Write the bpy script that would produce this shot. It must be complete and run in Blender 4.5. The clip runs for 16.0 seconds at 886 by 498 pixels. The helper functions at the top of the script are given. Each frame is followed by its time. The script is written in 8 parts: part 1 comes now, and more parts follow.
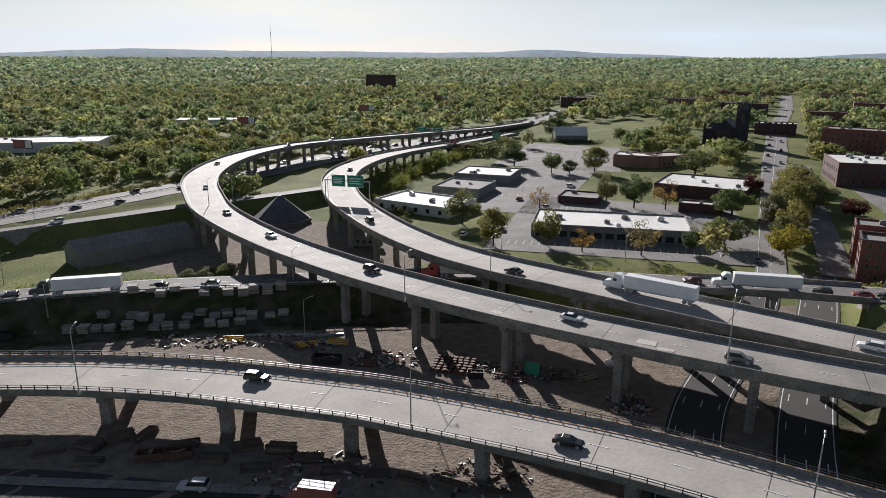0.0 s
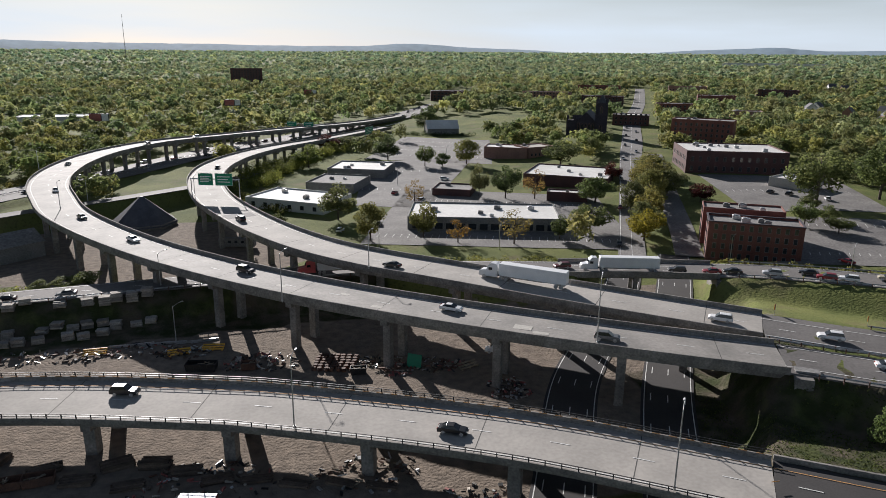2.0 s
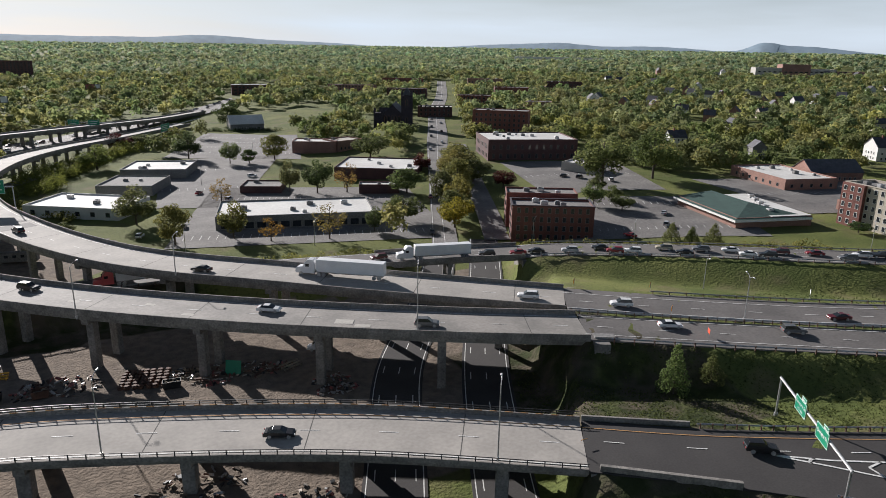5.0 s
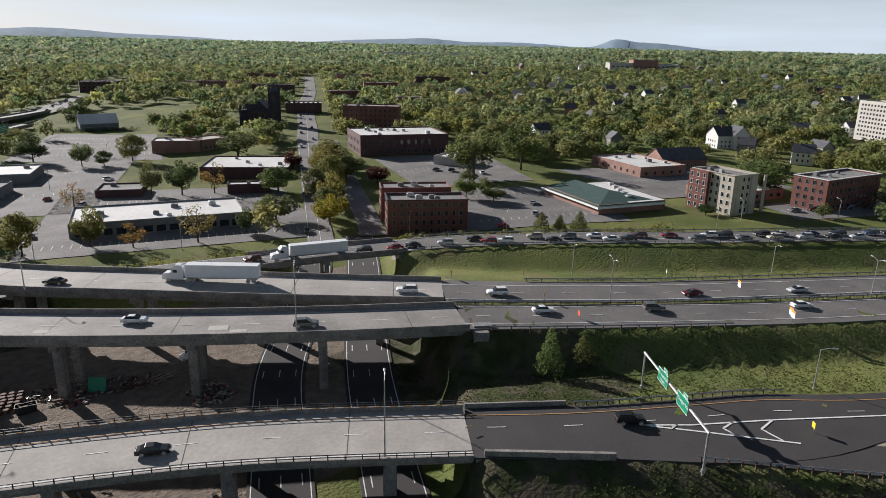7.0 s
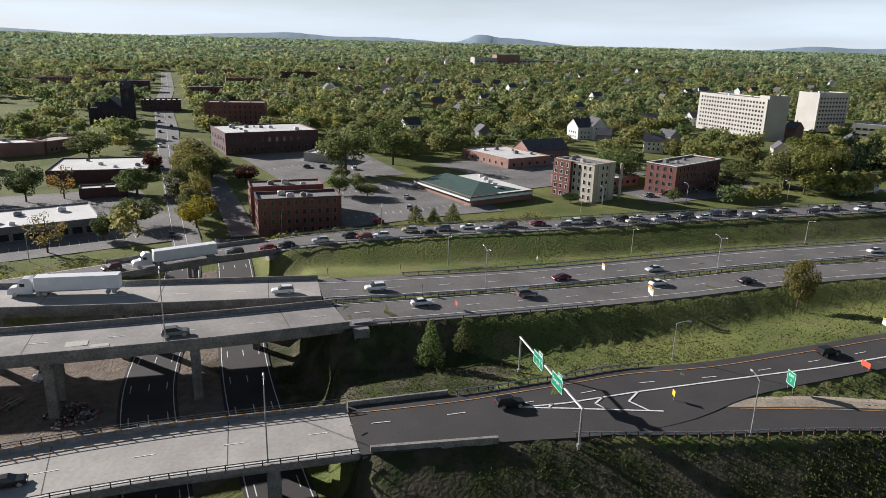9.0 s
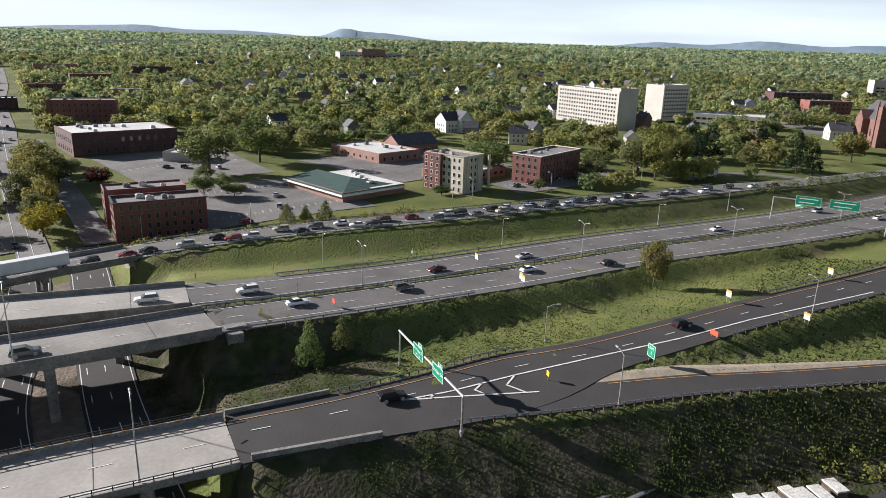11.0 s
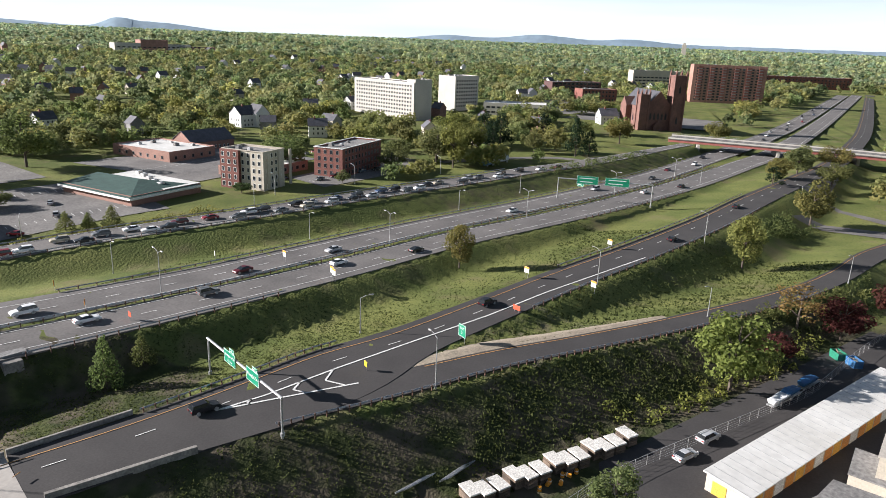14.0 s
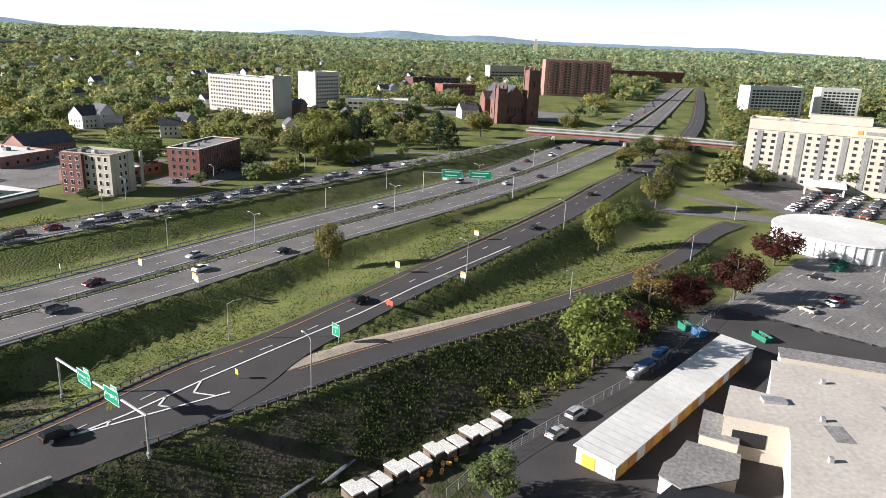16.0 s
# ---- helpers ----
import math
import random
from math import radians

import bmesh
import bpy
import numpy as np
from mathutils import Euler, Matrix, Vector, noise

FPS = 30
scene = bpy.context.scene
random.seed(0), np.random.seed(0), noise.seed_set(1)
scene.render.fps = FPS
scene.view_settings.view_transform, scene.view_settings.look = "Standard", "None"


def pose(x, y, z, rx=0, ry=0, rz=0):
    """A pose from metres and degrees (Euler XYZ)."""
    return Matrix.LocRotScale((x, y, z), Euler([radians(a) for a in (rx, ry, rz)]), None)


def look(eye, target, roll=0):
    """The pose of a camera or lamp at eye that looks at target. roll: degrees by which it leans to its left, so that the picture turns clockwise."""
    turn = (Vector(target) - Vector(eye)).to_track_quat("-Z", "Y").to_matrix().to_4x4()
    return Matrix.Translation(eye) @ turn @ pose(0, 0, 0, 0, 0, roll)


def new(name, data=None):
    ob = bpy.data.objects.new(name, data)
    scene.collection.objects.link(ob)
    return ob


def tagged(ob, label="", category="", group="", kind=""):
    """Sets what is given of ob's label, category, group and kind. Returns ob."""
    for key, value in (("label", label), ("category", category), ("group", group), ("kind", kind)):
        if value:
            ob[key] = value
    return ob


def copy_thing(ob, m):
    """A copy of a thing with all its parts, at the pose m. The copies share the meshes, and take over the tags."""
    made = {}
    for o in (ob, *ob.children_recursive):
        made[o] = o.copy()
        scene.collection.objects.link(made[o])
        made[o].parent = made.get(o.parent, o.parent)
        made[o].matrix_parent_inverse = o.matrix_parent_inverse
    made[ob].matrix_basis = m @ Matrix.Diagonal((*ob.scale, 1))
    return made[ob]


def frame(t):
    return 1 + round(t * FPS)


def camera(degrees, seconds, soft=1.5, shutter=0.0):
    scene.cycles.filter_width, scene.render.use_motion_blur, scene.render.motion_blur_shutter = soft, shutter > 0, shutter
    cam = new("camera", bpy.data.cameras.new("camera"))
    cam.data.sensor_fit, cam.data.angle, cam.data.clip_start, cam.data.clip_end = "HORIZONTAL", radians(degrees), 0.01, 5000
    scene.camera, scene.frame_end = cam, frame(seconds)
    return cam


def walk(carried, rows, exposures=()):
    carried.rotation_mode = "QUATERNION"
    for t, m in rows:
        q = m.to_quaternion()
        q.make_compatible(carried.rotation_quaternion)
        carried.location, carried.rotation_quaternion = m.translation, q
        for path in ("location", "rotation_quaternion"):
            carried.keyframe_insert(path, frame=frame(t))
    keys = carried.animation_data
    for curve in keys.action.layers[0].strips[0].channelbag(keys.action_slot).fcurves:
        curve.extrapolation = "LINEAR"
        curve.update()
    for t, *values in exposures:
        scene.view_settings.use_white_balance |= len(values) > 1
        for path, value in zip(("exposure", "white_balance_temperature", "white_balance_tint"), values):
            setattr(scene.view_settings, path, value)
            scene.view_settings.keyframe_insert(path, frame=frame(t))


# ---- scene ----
cam = camera(65.3, 16.0, soft=0.6)
PATH = [
    (0.0, pose(0, 0, 64, 74.578, -0.194, 0.000)),
    (0.5, pose(0, 0, 64, 74.453, -0.282, -2.611)),
    (1.0, pose(0, 0, 64, 74.346, -0.367, -5.215)),
    (1.5, pose(0, 0, 64, 74.252, -0.449, -7.815)),
    (2.0, pose(0, 0, 64, 74.171, -0.529, -10.414)),
    (2.5, pose(0, 0, 64, 74.099, -0.605, -13.012)),
    (3.0, pose(0, 0, 64, 74.035, -0.678, -15.611)),
    (3.5, pose(0, 0, 64, 73.978, -0.748, -18.213)),
    (4.0, pose(0, 0, 64, 73.925, -0.816, -20.818)),
    (6.5, pose(0, 0, 64, 73.697, -1.128, -33.916)),
    (7.0, pose(0, 0, 64, 73.654, -1.187, -36.553)),
    (7.5, pose(0, 0, 64, 73.612, -1.246, -39.195)),
    (8.0, pose(0, 0, 64, 73.570, -1.306, -41.844)),
    (8.5, pose(0, 0, 64, 73.529, -1.365, -44.498)),
    (9.0, pose(0, 0, 64, 73.489, -1.426, -47.159)),
    (11.5, pose(0, 0, 64, 73.316, -1.740, -60.564)),
    (12.0, pose(0, 0, 64, 73.291, -1.804, -63.269)),
    (12.5, pose(0, 0, 64, 73.271, -1.869, -65.982)),
    (13.0, pose(0, 0, 64, 73.257, -1.932, -68.707)),
    (13.5, pose(0, 0, 64, 73.249, -1.994, -71.443)),
    (14.0, pose(0, 0, 64, 73.248, -2.053, -74.193)),
    (14.5, pose(0, 0, 64, 73.255, -2.109, -76.959)),
    (15.0, pose(0, 0, 64, 73.270, -2.159, -79.742)),
    (15.5, pose(0, 0, 64, 73.294, -2.204, -82.546)),
    (16.0, pose(0, 0, 64, 73.328, -2.239, -85.373)),
]
EXPOSURES = [(t, e + 0.55, 6400, 13) for t, e in ((0.0, 0.04), (2.0, 0.00), (5.0, 0.00), (8.0, 0.06), (9.5, 0.24), (11.5, 0.46), (13.5, 0.62), (16.0, 0.68))]
walk(cam, PATH, EXPOSURES)

# ---- light ----
SUN_AZ, SUN_EL = 102.0, 20.5          # degrees: bearing towards the sun (from +x), height
world = bpy.data.worlds.new("sky")
scene.world = world
world.use_nodes = True
wn = world.node_tree.nodes
wl = world.node_tree.links
sky = wn.new("ShaderNodeTexSky")
sky.sky_type = "NISHITA"
sky.sun_disc = False
sky.sun_elevation = radians(SUN_EL)
sky.sun_rotation = radians(90 - SUN_AZ)
sky.dust_density = 0.6
sky.altitude = 60
wcoord = wn.new("ShaderNodeTexCoord")
wmap = wn.new("ShaderNodeMapping")
wmap.inputs["Scale"].default_value = (1.0, 1.0, 9.0)
cloud = wn.new("ShaderNodeTexNoise")
cloud.inputs["Scale"].default_value = 2.2
cloud.inputs["Detail"].default_value = 7
cramp = wn.new("ShaderNodeMapRange")
cramp.inputs["From Min"].default_value = 0.32
cramp.inputs["From Max"].default_value = 0.72
cramp.inputs["To Min"].default_value = 0.68
cramp.inputs["To Max"].default_value = 1.0
cmix = wn.new("ShaderNodeMixRGB")
cmix.inputs["Color2"].default_value = (16.6, 19.2, 21.6, 1)      # thin high cloud and haze
sep = wn.new("ShaderNodeSeparateXYZ")
hz_ = wn.new("ShaderNodeMapRange")                             # thickest low in the sky
hz_.inputs["From Min"].default_value, hz_.inputs["From Max"].default_value = 0.03, 0.18
hz_.inputs["To Min"].default_value, hz_.inputs["To Max"].default_value = 1.0, 0.04
cm = wn.new("ShaderNodeMath")
cm.operation = "MULTIPLY"
wl.new(wcoord.outputs["Generated"], sep.inputs["Vector"])
wl.new(sep.outputs["Z"], hz_.inputs["Value"])
wl.new(wcoord.outputs["Generated"], wmap.inputs["Vector"])
wl.new(wmap.outputs["Vector"], cloud.inputs["Vector"])
wl.new(cloud.outputs["Fac"], cramp.inputs["Value"])
wl.new(cramp.outputs["Result"], cm.inputs[0])
wl.new(hz_.outputs["Result"], cm.inputs[1])
wl.new(cm.outputs["Value"], cmix.inputs["Fac"])
wl.new(sky.outputs["Color"], cmix.inputs["Color1"])
wl.new(cmix.outputs["Color"], wn["Background"].inputs["Color"])
wn["Background"].inputs["Strength"].default_value = 0.030

sun = new("sun", bpy.data.lights.new("sun", "SUN"))
sun.data.energy, sun.data.angle, sun.data.color = 5.0, radians(0.6), (1.0, 0.96, 0.91)
_d = Vector((math.cos(radians(SUN_EL)) * math.cos(radians(SUN_AZ)), math.cos(radians(SUN_EL)) * math.sin(radians(SUN_AZ)), math.sin(radians(SUN_EL))))
sun.matrix_world = look(_d * 50, (0, 0, 0))


# ---- materials ----
def mat(name, c1, c2=None, rough=0.8, metal=0.0, scale=0.3, fine=6.0, bump=0.0, amount=1.0, per_object=0.0, own=False, stretch=(1, 1, 1), fine_amount=0.35, obj=False):
    """A surface with stains (scale, per metre) and grain (fine); own: the object's own colour as base."""
    m = bpy.data.materials.new(name)
    m.use_nodes = True
    n, l = m.node_tree.nodes, m.node_tree.links
    b = n["Principled BSDF"]
    b.inputs["Roughness"].default_value, b.inputs["Metallic"].default_value = rough, metal
    c2 = c2 or tuple(v * 0.75 for v in c1)
    tc = n.new("ShaderNodeTexCoord" if obj else "ShaderNodeNewGeometry")
    src = tc.outputs["Object"] if obj else tc.outputs["Position"]
    mp = n.new("ShaderNodeMapping")
    mp.inputs["Scale"].default_value = stretch
    l.new(src, mp.inputs["Vector"])
    big = n.new("ShaderNodeTexNoise")
    big.inputs["Scale"].default_value, big.inputs["Detail"].default_value = scale, 6
    small = n.new("ShaderNodeTexNoise")
    small.inputs["Scale"].default_value, small.inputs["Detail"].default_value = fine, 4
    for t in (big, small):
        l.new(mp.outputs["Vector"], t.inputs["Vector"])
    r = n.new("ShaderNodeMapRange")
    r.inputs["From Min"].default_value, r.inputs["From Max"].default_value = 0.3, 0.7
    r.inputs["To Max"].default_value = amount
    l.new(big.outputs["Fac"], r.inputs["Value"])
    mix = n.new("ShaderNodeMixRGB")
    mix.inputs["Color1"].default_value, mix.inputs["Color2"].default_value = (*c1, 1), (*c2, 1)
    l.new(r.outputs["Result"], mix.inputs["Fac"])
    info = n.new("ShaderNodeObjectInfo")
    if own:
        mul = n.new("ShaderNodeMixRGB")
        mul.blend_type = "MULTIPLY"
        mul.inputs["Fac"].default_value = 1
        l.new(mix.outputs["Color"], mul.inputs["Color1"])
        l.new(info.outputs["Color"], mul.inputs["Color2"])
        mix = mul
    r2 = n.new("ShaderNodeMapRange")
    r2.inputs["From Min"].default_value, r2.inputs["From Max"].default_value = 0.3, 0.7
    r2.inputs["To Min"].default_value, r2.inputs["To Max"].default_value = 1 - fine_amount, 1 + fine_amount
    l.new(small.outputs["Fac"], r2.inputs["Value"])
    val = r2.outputs["Result"]
    if per_object:
        r3 = n.new("ShaderNodeMapRange")
        r3.inputs["To Min"].default_value, r3.inputs["To Max"].default_value = 1 - per_object, 1 + per_object
        l.new(info.outputs["Random"], r3.inputs["Value"])
        mm = n.new("ShaderNodeMath")
        mm.operation = "MULTIPLY"
        l.new(val, mm.inputs[0])
        l.new(r3.outputs["Result"], mm.inputs[1])
        val = mm.outputs["Value"]
    hsv = n.new("ShaderNodeHueSaturation")
    l.new(val, hsv.inputs["Value"])
    l.new(mix.outputs["Color"], hsv.inputs["Color"])
    l.new(hsv.outputs["Color"], b.inputs["Base Color"])
    if bump:
        bp = n.new("ShaderNodeBump")
        bp.inputs["Strength"].default_value, bp.inputs["Distance"].default_value = min(1, bump), 0.05
        l.new(small.outputs["Fac"], bp.inputs["Height"])
        l.new(bp.outputs["Normal"], b.inputs["Normal"])
    return m


def leafy(name, c1, c2, c3, by_tree=False):
    """Foliage: hue varies from clump to clump and from tree to tree (by_tree: a colour for each tree of a wood)."""
    m = bpy.data.materials.new(name)
    m.use_nodes = True
    n, l = m.node_tree.nodes, m.node_tree.links
    b = n["Principled BSDF"]
    b.inputs["Roughness"].default_value = 0.75
    b.inputs["Specular IOR Level"].default_value = 0.15
    g = n.new("ShaderNodeNewGeometry")
    info = n.new("ShaderNodeObjectInfo")
    ns = n.new("ShaderNodeTexNoise")
    ns.inputs["Scale"].default_value, ns.inputs["Detail"].default_value = 0.045, 4
    l.new(g.outputs["Position"], ns.inputs["Vector"])
    ramp = n.new("ShaderNodeValToRGB")
    ramp.color_ramp.elements[0].position, ramp.color_ramp.elements[0].color = 0.3, (*c1, 1)
    ramp.color_ramp.elements[1].position, ramp.color_ramp.elements[1].color = 0.72, (*c3, 1)
    e = ramp.color_ramp.elements.new(0.5)
    e.color = (*c2, 1)
    add = n.new("ShaderNodeMath")
    add.operation = "MULTIPLY_ADD"
    add.inputs[1].default_value = 0.26 if by_tree else 0.5
    l.new(g.outputs["Random Per Island"], add.inputs[0])
    sub = n.new("ShaderNodeMath")
    sub.operation = "ADD"
    sub.inputs[1].default_value = -0.13 if by_tree else -0.25
    l.new(ns.outputs["Fac"], sub.inputs[0])
    l.new(sub.outputs["Value"], add.inputs[2])
    l.new(add.outputs["Value"], ramp.inputs["Fac"])
    mul = n.new("ShaderNodeMixRGB")
    mul.blend_type = "MULTIPLY"
    mul.inputs["Fac"].default_value = 1
    l.new(ramp.outputs["Color"], mul.inputs["Color1"])
    l.new(info.outputs["Color"], mul.inputs["Color2"])
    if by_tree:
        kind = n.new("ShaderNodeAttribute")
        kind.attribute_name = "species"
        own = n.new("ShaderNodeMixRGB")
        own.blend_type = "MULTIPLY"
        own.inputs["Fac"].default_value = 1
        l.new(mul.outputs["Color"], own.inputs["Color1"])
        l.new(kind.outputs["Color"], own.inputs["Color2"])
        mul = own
    l.new(mul.outputs["Color"], b.inputs["Base Color"])
    tr = n.new("ShaderNodeBsdfTranslucent")
    l.new(mul.outputs["Color"], tr.inputs["Color"])
    mx = n.new("ShaderNodeMixShader")
    mx.inputs["Fac"].default_value = 0.5
    l.new(b.outputs["BSDF"], mx.inputs[1])
    l.new(tr.outputs["BSDF"], mx.inputs[2])
    l.new(mx.outputs["Shader"], n["Material Output"].inputs["Surface"])
    return m


M = {
    "concrete": mat("weathered_concrete", (0.29, 0.27, 0.245), (0.15, 0.14, 0.13), 0.9, scale=0.35, fine=2.5, bump=0.2, fine_amount=0.3),
    "deck": mat("deck_concrete", (0.42, 0.39, 0.355), (0.30, 0.28, 0.255), 0.85, scale=0.12, fine=1.6, bump=0.05, fine_amount=0.10),
    "deck_old": mat("worn_deck_concrete", (0.33, 0.305, 0.28), (0.20, 0.19, 0.175), 0.8, scale=0.14, fine=1.6, bump=0.05, fine_amount=0.13),
    "asphalt": mat("dark_asphalt", (0.052, 0.048, 0.047), (0.036, 0.033, 0.033), 0.9, scale=0.12, fine=3, bump=0.1, fine_amount=0.15),
    "asphalt_old": mat("grey_asphalt", (0.165, 0.153, 0.146), (0.105, 0.098, 0.094), 0.85, scale=0.1, fine=2, bump=0.1, fine_amount=0.2),
    "lot": mat("worn_parking_asphalt", (0.20, 0.19, 0.18), (0.115, 0.108, 0.105), 0.9, scale=0.08, fine=1.4, fine_amount=0.3),
    "white": mat("white_road_paint", (0.78, 0.78, 0.76), (0.6, 0.6, 0.58), 0.7, scale=1, fine=6),
    "yellow": mat("yellow_road_paint", (0.58, 0.29, 0.09), (0.40, 0.21, 0.08), 0.8, scale=0.6, fine=6),
    "black": mat("black_steel", (0.02, 0.02, 0.022), None, 0.5, scale=1),
    "joint": mat("joint_rubber", (0.10, 0.095, 0.09), (0.06, 0.058, 0.055), 0.9, scale=0.5),
    "galv": mat("galvanised_steel", (0.55, 0.55, 0.55), (0.42, 0.42, 0.42), 0.45, 0.6, scale=1.5, fine=9),
    "rust": mat("rusty_steel", (0.16, 0.08, 0.05), (0.08, 0.045, 0.035), 0.8, scale=1),
    "brick": mat("red_brick", (0.22, 0.085, 0.065), (0.15, 0.055, 0.045), 0.85, scale=0.2, fine=5, per_object=0.1),
    "brick_dark": mat("dark_brick", (0.12, 0.055, 0.05), (0.075, 0.04, 0.04), 0.85, scale=0.2, fine=5),
    "brick_pink": mat("pink_brown_brick", (0.34, 0.19, 0.15), (0.25, 0.14, 0.11), 0.85, scale=0.2, fine=5),
    "cream": mat("cream_stucco", (0.51, 0.455, 0.375), (0.43, 0.385, 0.32), 0.85, scale=0.15, fine=3, fine_amount=0.1),
    "palewall": mat("pale_concrete_wall", (0.50, 0.475, 0.43), (0.42, 0.40, 0.36), 0.85, scale=0.1, fine=2, fine_amount=0.12),
    "whitewall": mat("white_painted_wall", (0.70, 0.69, 0.66), (0.60, 0.59, 0.57), 0.8, scale=0.2, fine=3, fine_amount=0.08),
    "greywall": mat("grey_wall", (0.24, 0.235, 0.23), (0.17, 0.165, 0.16), 0.85, scale=0.2, fine=3),
    "roof_white": mat("white_roof_membrane", (0.72, 0.715, 0.69), (0.56, 0.55, 0.52), 0.75, scale=0.07, fine=0.8, fine_amount=0.08),
    "roof_grey": mat("grey_roof_felt", (0.26, 0.25, 0.24), (0.17, 0.165, 0.16), 0.9, scale=0.12, fine=1.5),
    "roof_tan": mat("pale_gravel_roof", (0.50, 0.465, 0.41), (0.41, 0.375, 0.33), 0.9, scale=0.1, fine=1.2, fine_amount=0.15),
    "roof_green": mat("green_shingle_roof", (0.035, 0.082, 0.070), (0.025, 0.060, 0.052), 0.8, scale=0.3, fine=2),
    "slate": mat("dark_slate_roof", (0.10, 0.10, 0.115), (0.06, 0.06, 0.07), 0.7, scale=0.4, fine=3, per_object=0.25),
    "glass": mat("dark_window_glass", (0.035, 0.04, 0.048), None, 0.12, scale=0.2, fine=1),
    "stone": mat("brown_stone", (0.20, 0.10, 0.08), (0.13, 0.07, 0.06), 0.9, scale=0.3, fine=2.5),
    "stone_dark": mat("dark_stone", (0.055, 0.045, 0.06), (0.035, 0.03, 0.04), 0.9, scale=0.3, fine=2.5),
    "redsteel": mat("red_painted_steel", (0.38, 0.12, 0.10), (0.28, 0.09, 0.08), 0.6, scale=0.4),
    "trim": mat("white_trim", (0.75, 0.75, 0.72), None, 0.7, amount=0.4),
    "bark": mat("bark", (0.12, 0.095, 0.075), (0.07, 0.055, 0.045), 0.95, scale=2, fine=10),
    "leaf": leafy("green_leaves", (0.098, 0.112, 0.050), (0.150, 0.168, 0.070), (0.215, 0.222, 0.095)),
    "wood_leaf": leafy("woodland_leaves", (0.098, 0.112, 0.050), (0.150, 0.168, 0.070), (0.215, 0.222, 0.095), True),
    "pine": leafy("pine_needles", (0.018, 0.035, 0.018), (0.026, 0.048, 0.024), (0.04, 0.065, 0.03)),
}


def ground_material():
    """Grass, bare earth in patches and leaf litter; mown banks lighter."""
    m = bpy.data.materials.new("grass_and_earth")
    m.use_nodes = True
    n, l = m.node_tree.nodes, m.node_tree.links
    b = n["Principled BSDF"]
    b.inputs["Roughness"].default_value = 0.95
    b.inputs["Specular IOR Level"].default_value = 0.1
    g = n.new("ShaderNodeNewGeometry")

    def noise_tex(scale, detail=6):
        t = n.new("ShaderNodeTexNoise")
        t.inputs["Scale"].default_value, t.inputs["Detail"].default_value = scale, detail
        l.new(g.outputs["Position"], t.inputs["Vector"])
        return t.outputs["Fac"]

    def mixc(fac, a, c, lo=0.4, hi=0.6):
        r = n.new("ShaderNodeMapRange")
        r.inputs["From Min"].default_value, r.inputs["From Max"].default_value = lo, hi
        l.new(fac, r.inputs["Value"])
        x = n.new("ShaderNodeMixRGB")
        for k, v in (("Color1", a), ("Color2", c)):
            if isinstance(v, tuple):
                x.inputs[k].default_value = (*v, 1)
            else:
                l.new(v, x.inputs[k])
        l.new(r.outputs["Result"], x.inputs["Fac"])
        return x.outputs["Color"]

    grass = mixc(noise_tex(0.05), (0.098, 0.122, 0.038), (0.176, 0.188, 0.062), 0.35, 0.65)
    tuft = mixc(noise_tex(1.3, 8), grass, (0.060, 0.074, 0.026), 0.52, 0.78)
    dry = mixc(noise_tex(0.09, 8), tuft, (0.16, 0.138, 0.075), 0.54, 0.76)
    at = n.new("ShaderNodeAttribute")
    at.attribute_name = "dirt"
    earth = mixc(noise_tex(0.5, 8), (0.25, 0.205, 0.165), (0.155, 0.128, 0.105), 0.35, 0.7)
    ad = n.new("ShaderNodeMath")
    ad.operation = "MULTIPLY_ADD"
    ad.inputs[1].default_value = 0.7
    l.new(noise_tex(0.25, 8), ad.inputs[0])
    l.new(at.outputs["Fac"], ad.inputs[2])
    bare = mixc(ad.outputs["Value"], dry, earth, 0.72, 0.92)
    sc = n.new("ShaderNodeAttribute")
    sc.attribute_name = "scrub_shade"
    # dark brush colour; some masks also use it to paint in shade
    brush_shade = mixc(noise_tex(0.16, 10), (0.040, 0.050, 0.020), (0.095, 0.080, 0.058), 0.42, 0.60)
    sm = n.new("ShaderNodeMath")
    sm.operation = "MULTIPLY_ADD"
    sm.inputs[1].default_value = 0.5
    l.new(noise_tex(0.3, 8), sm.inputs[0])
    l.new(sc.outputs["Fac"], sm.inputs[2])
    l.new(mixc(sm.outputs["Value"], bare, brush_shade, 0.6, 0.85), b.inputs["Base Color"])
    bp = n.new("ShaderNodeBump")
    bp.inputs["Strength"].default_value, bp.inputs["Distance"].default_value = 0.7, 0.4
    l.new(noise_tex(1.6, 8), bp.inputs["Height"])
    l.new(bp.outputs["Normal"], b.inputs["Normal"])
    return m


M["ground"] = ground_material()


# ---- mesh helpers ----
def link(name, bm, material, parent=None, label=""):
    me = bpy.data.meshes.new(name)
    bm.to_mesh(me)
    bm.free()
    for k in material if isinstance(material, (list, tuple)) else [material]:
        me.materials.append(M[k] if isinstance(k, str) else k)
    ob = new(name, me)
    if parent is not None:
        ob.parent = parent
    return tagged(ob, label)


part = link


def pydata(name, verts, faces, material, parent=None, label=""):
    me = bpy.data.meshes.new(name)
    me.from_pydata(verts, [], faces)
    for k in material if isinstance(material, (list, tuple)) else [material]:
        me.materials.append(M[k] if isinstance(k, str) else k)
    me.update()
    ob = new(name, me)
    if parent is not None:
        ob.parent = parent
    return tagged(ob, label)


def thing(name, m, label, category, group="", kind=""):
    ob = new(name)
    ob.matrix_world = m
    return tagged(ob, label, category, group, kind)


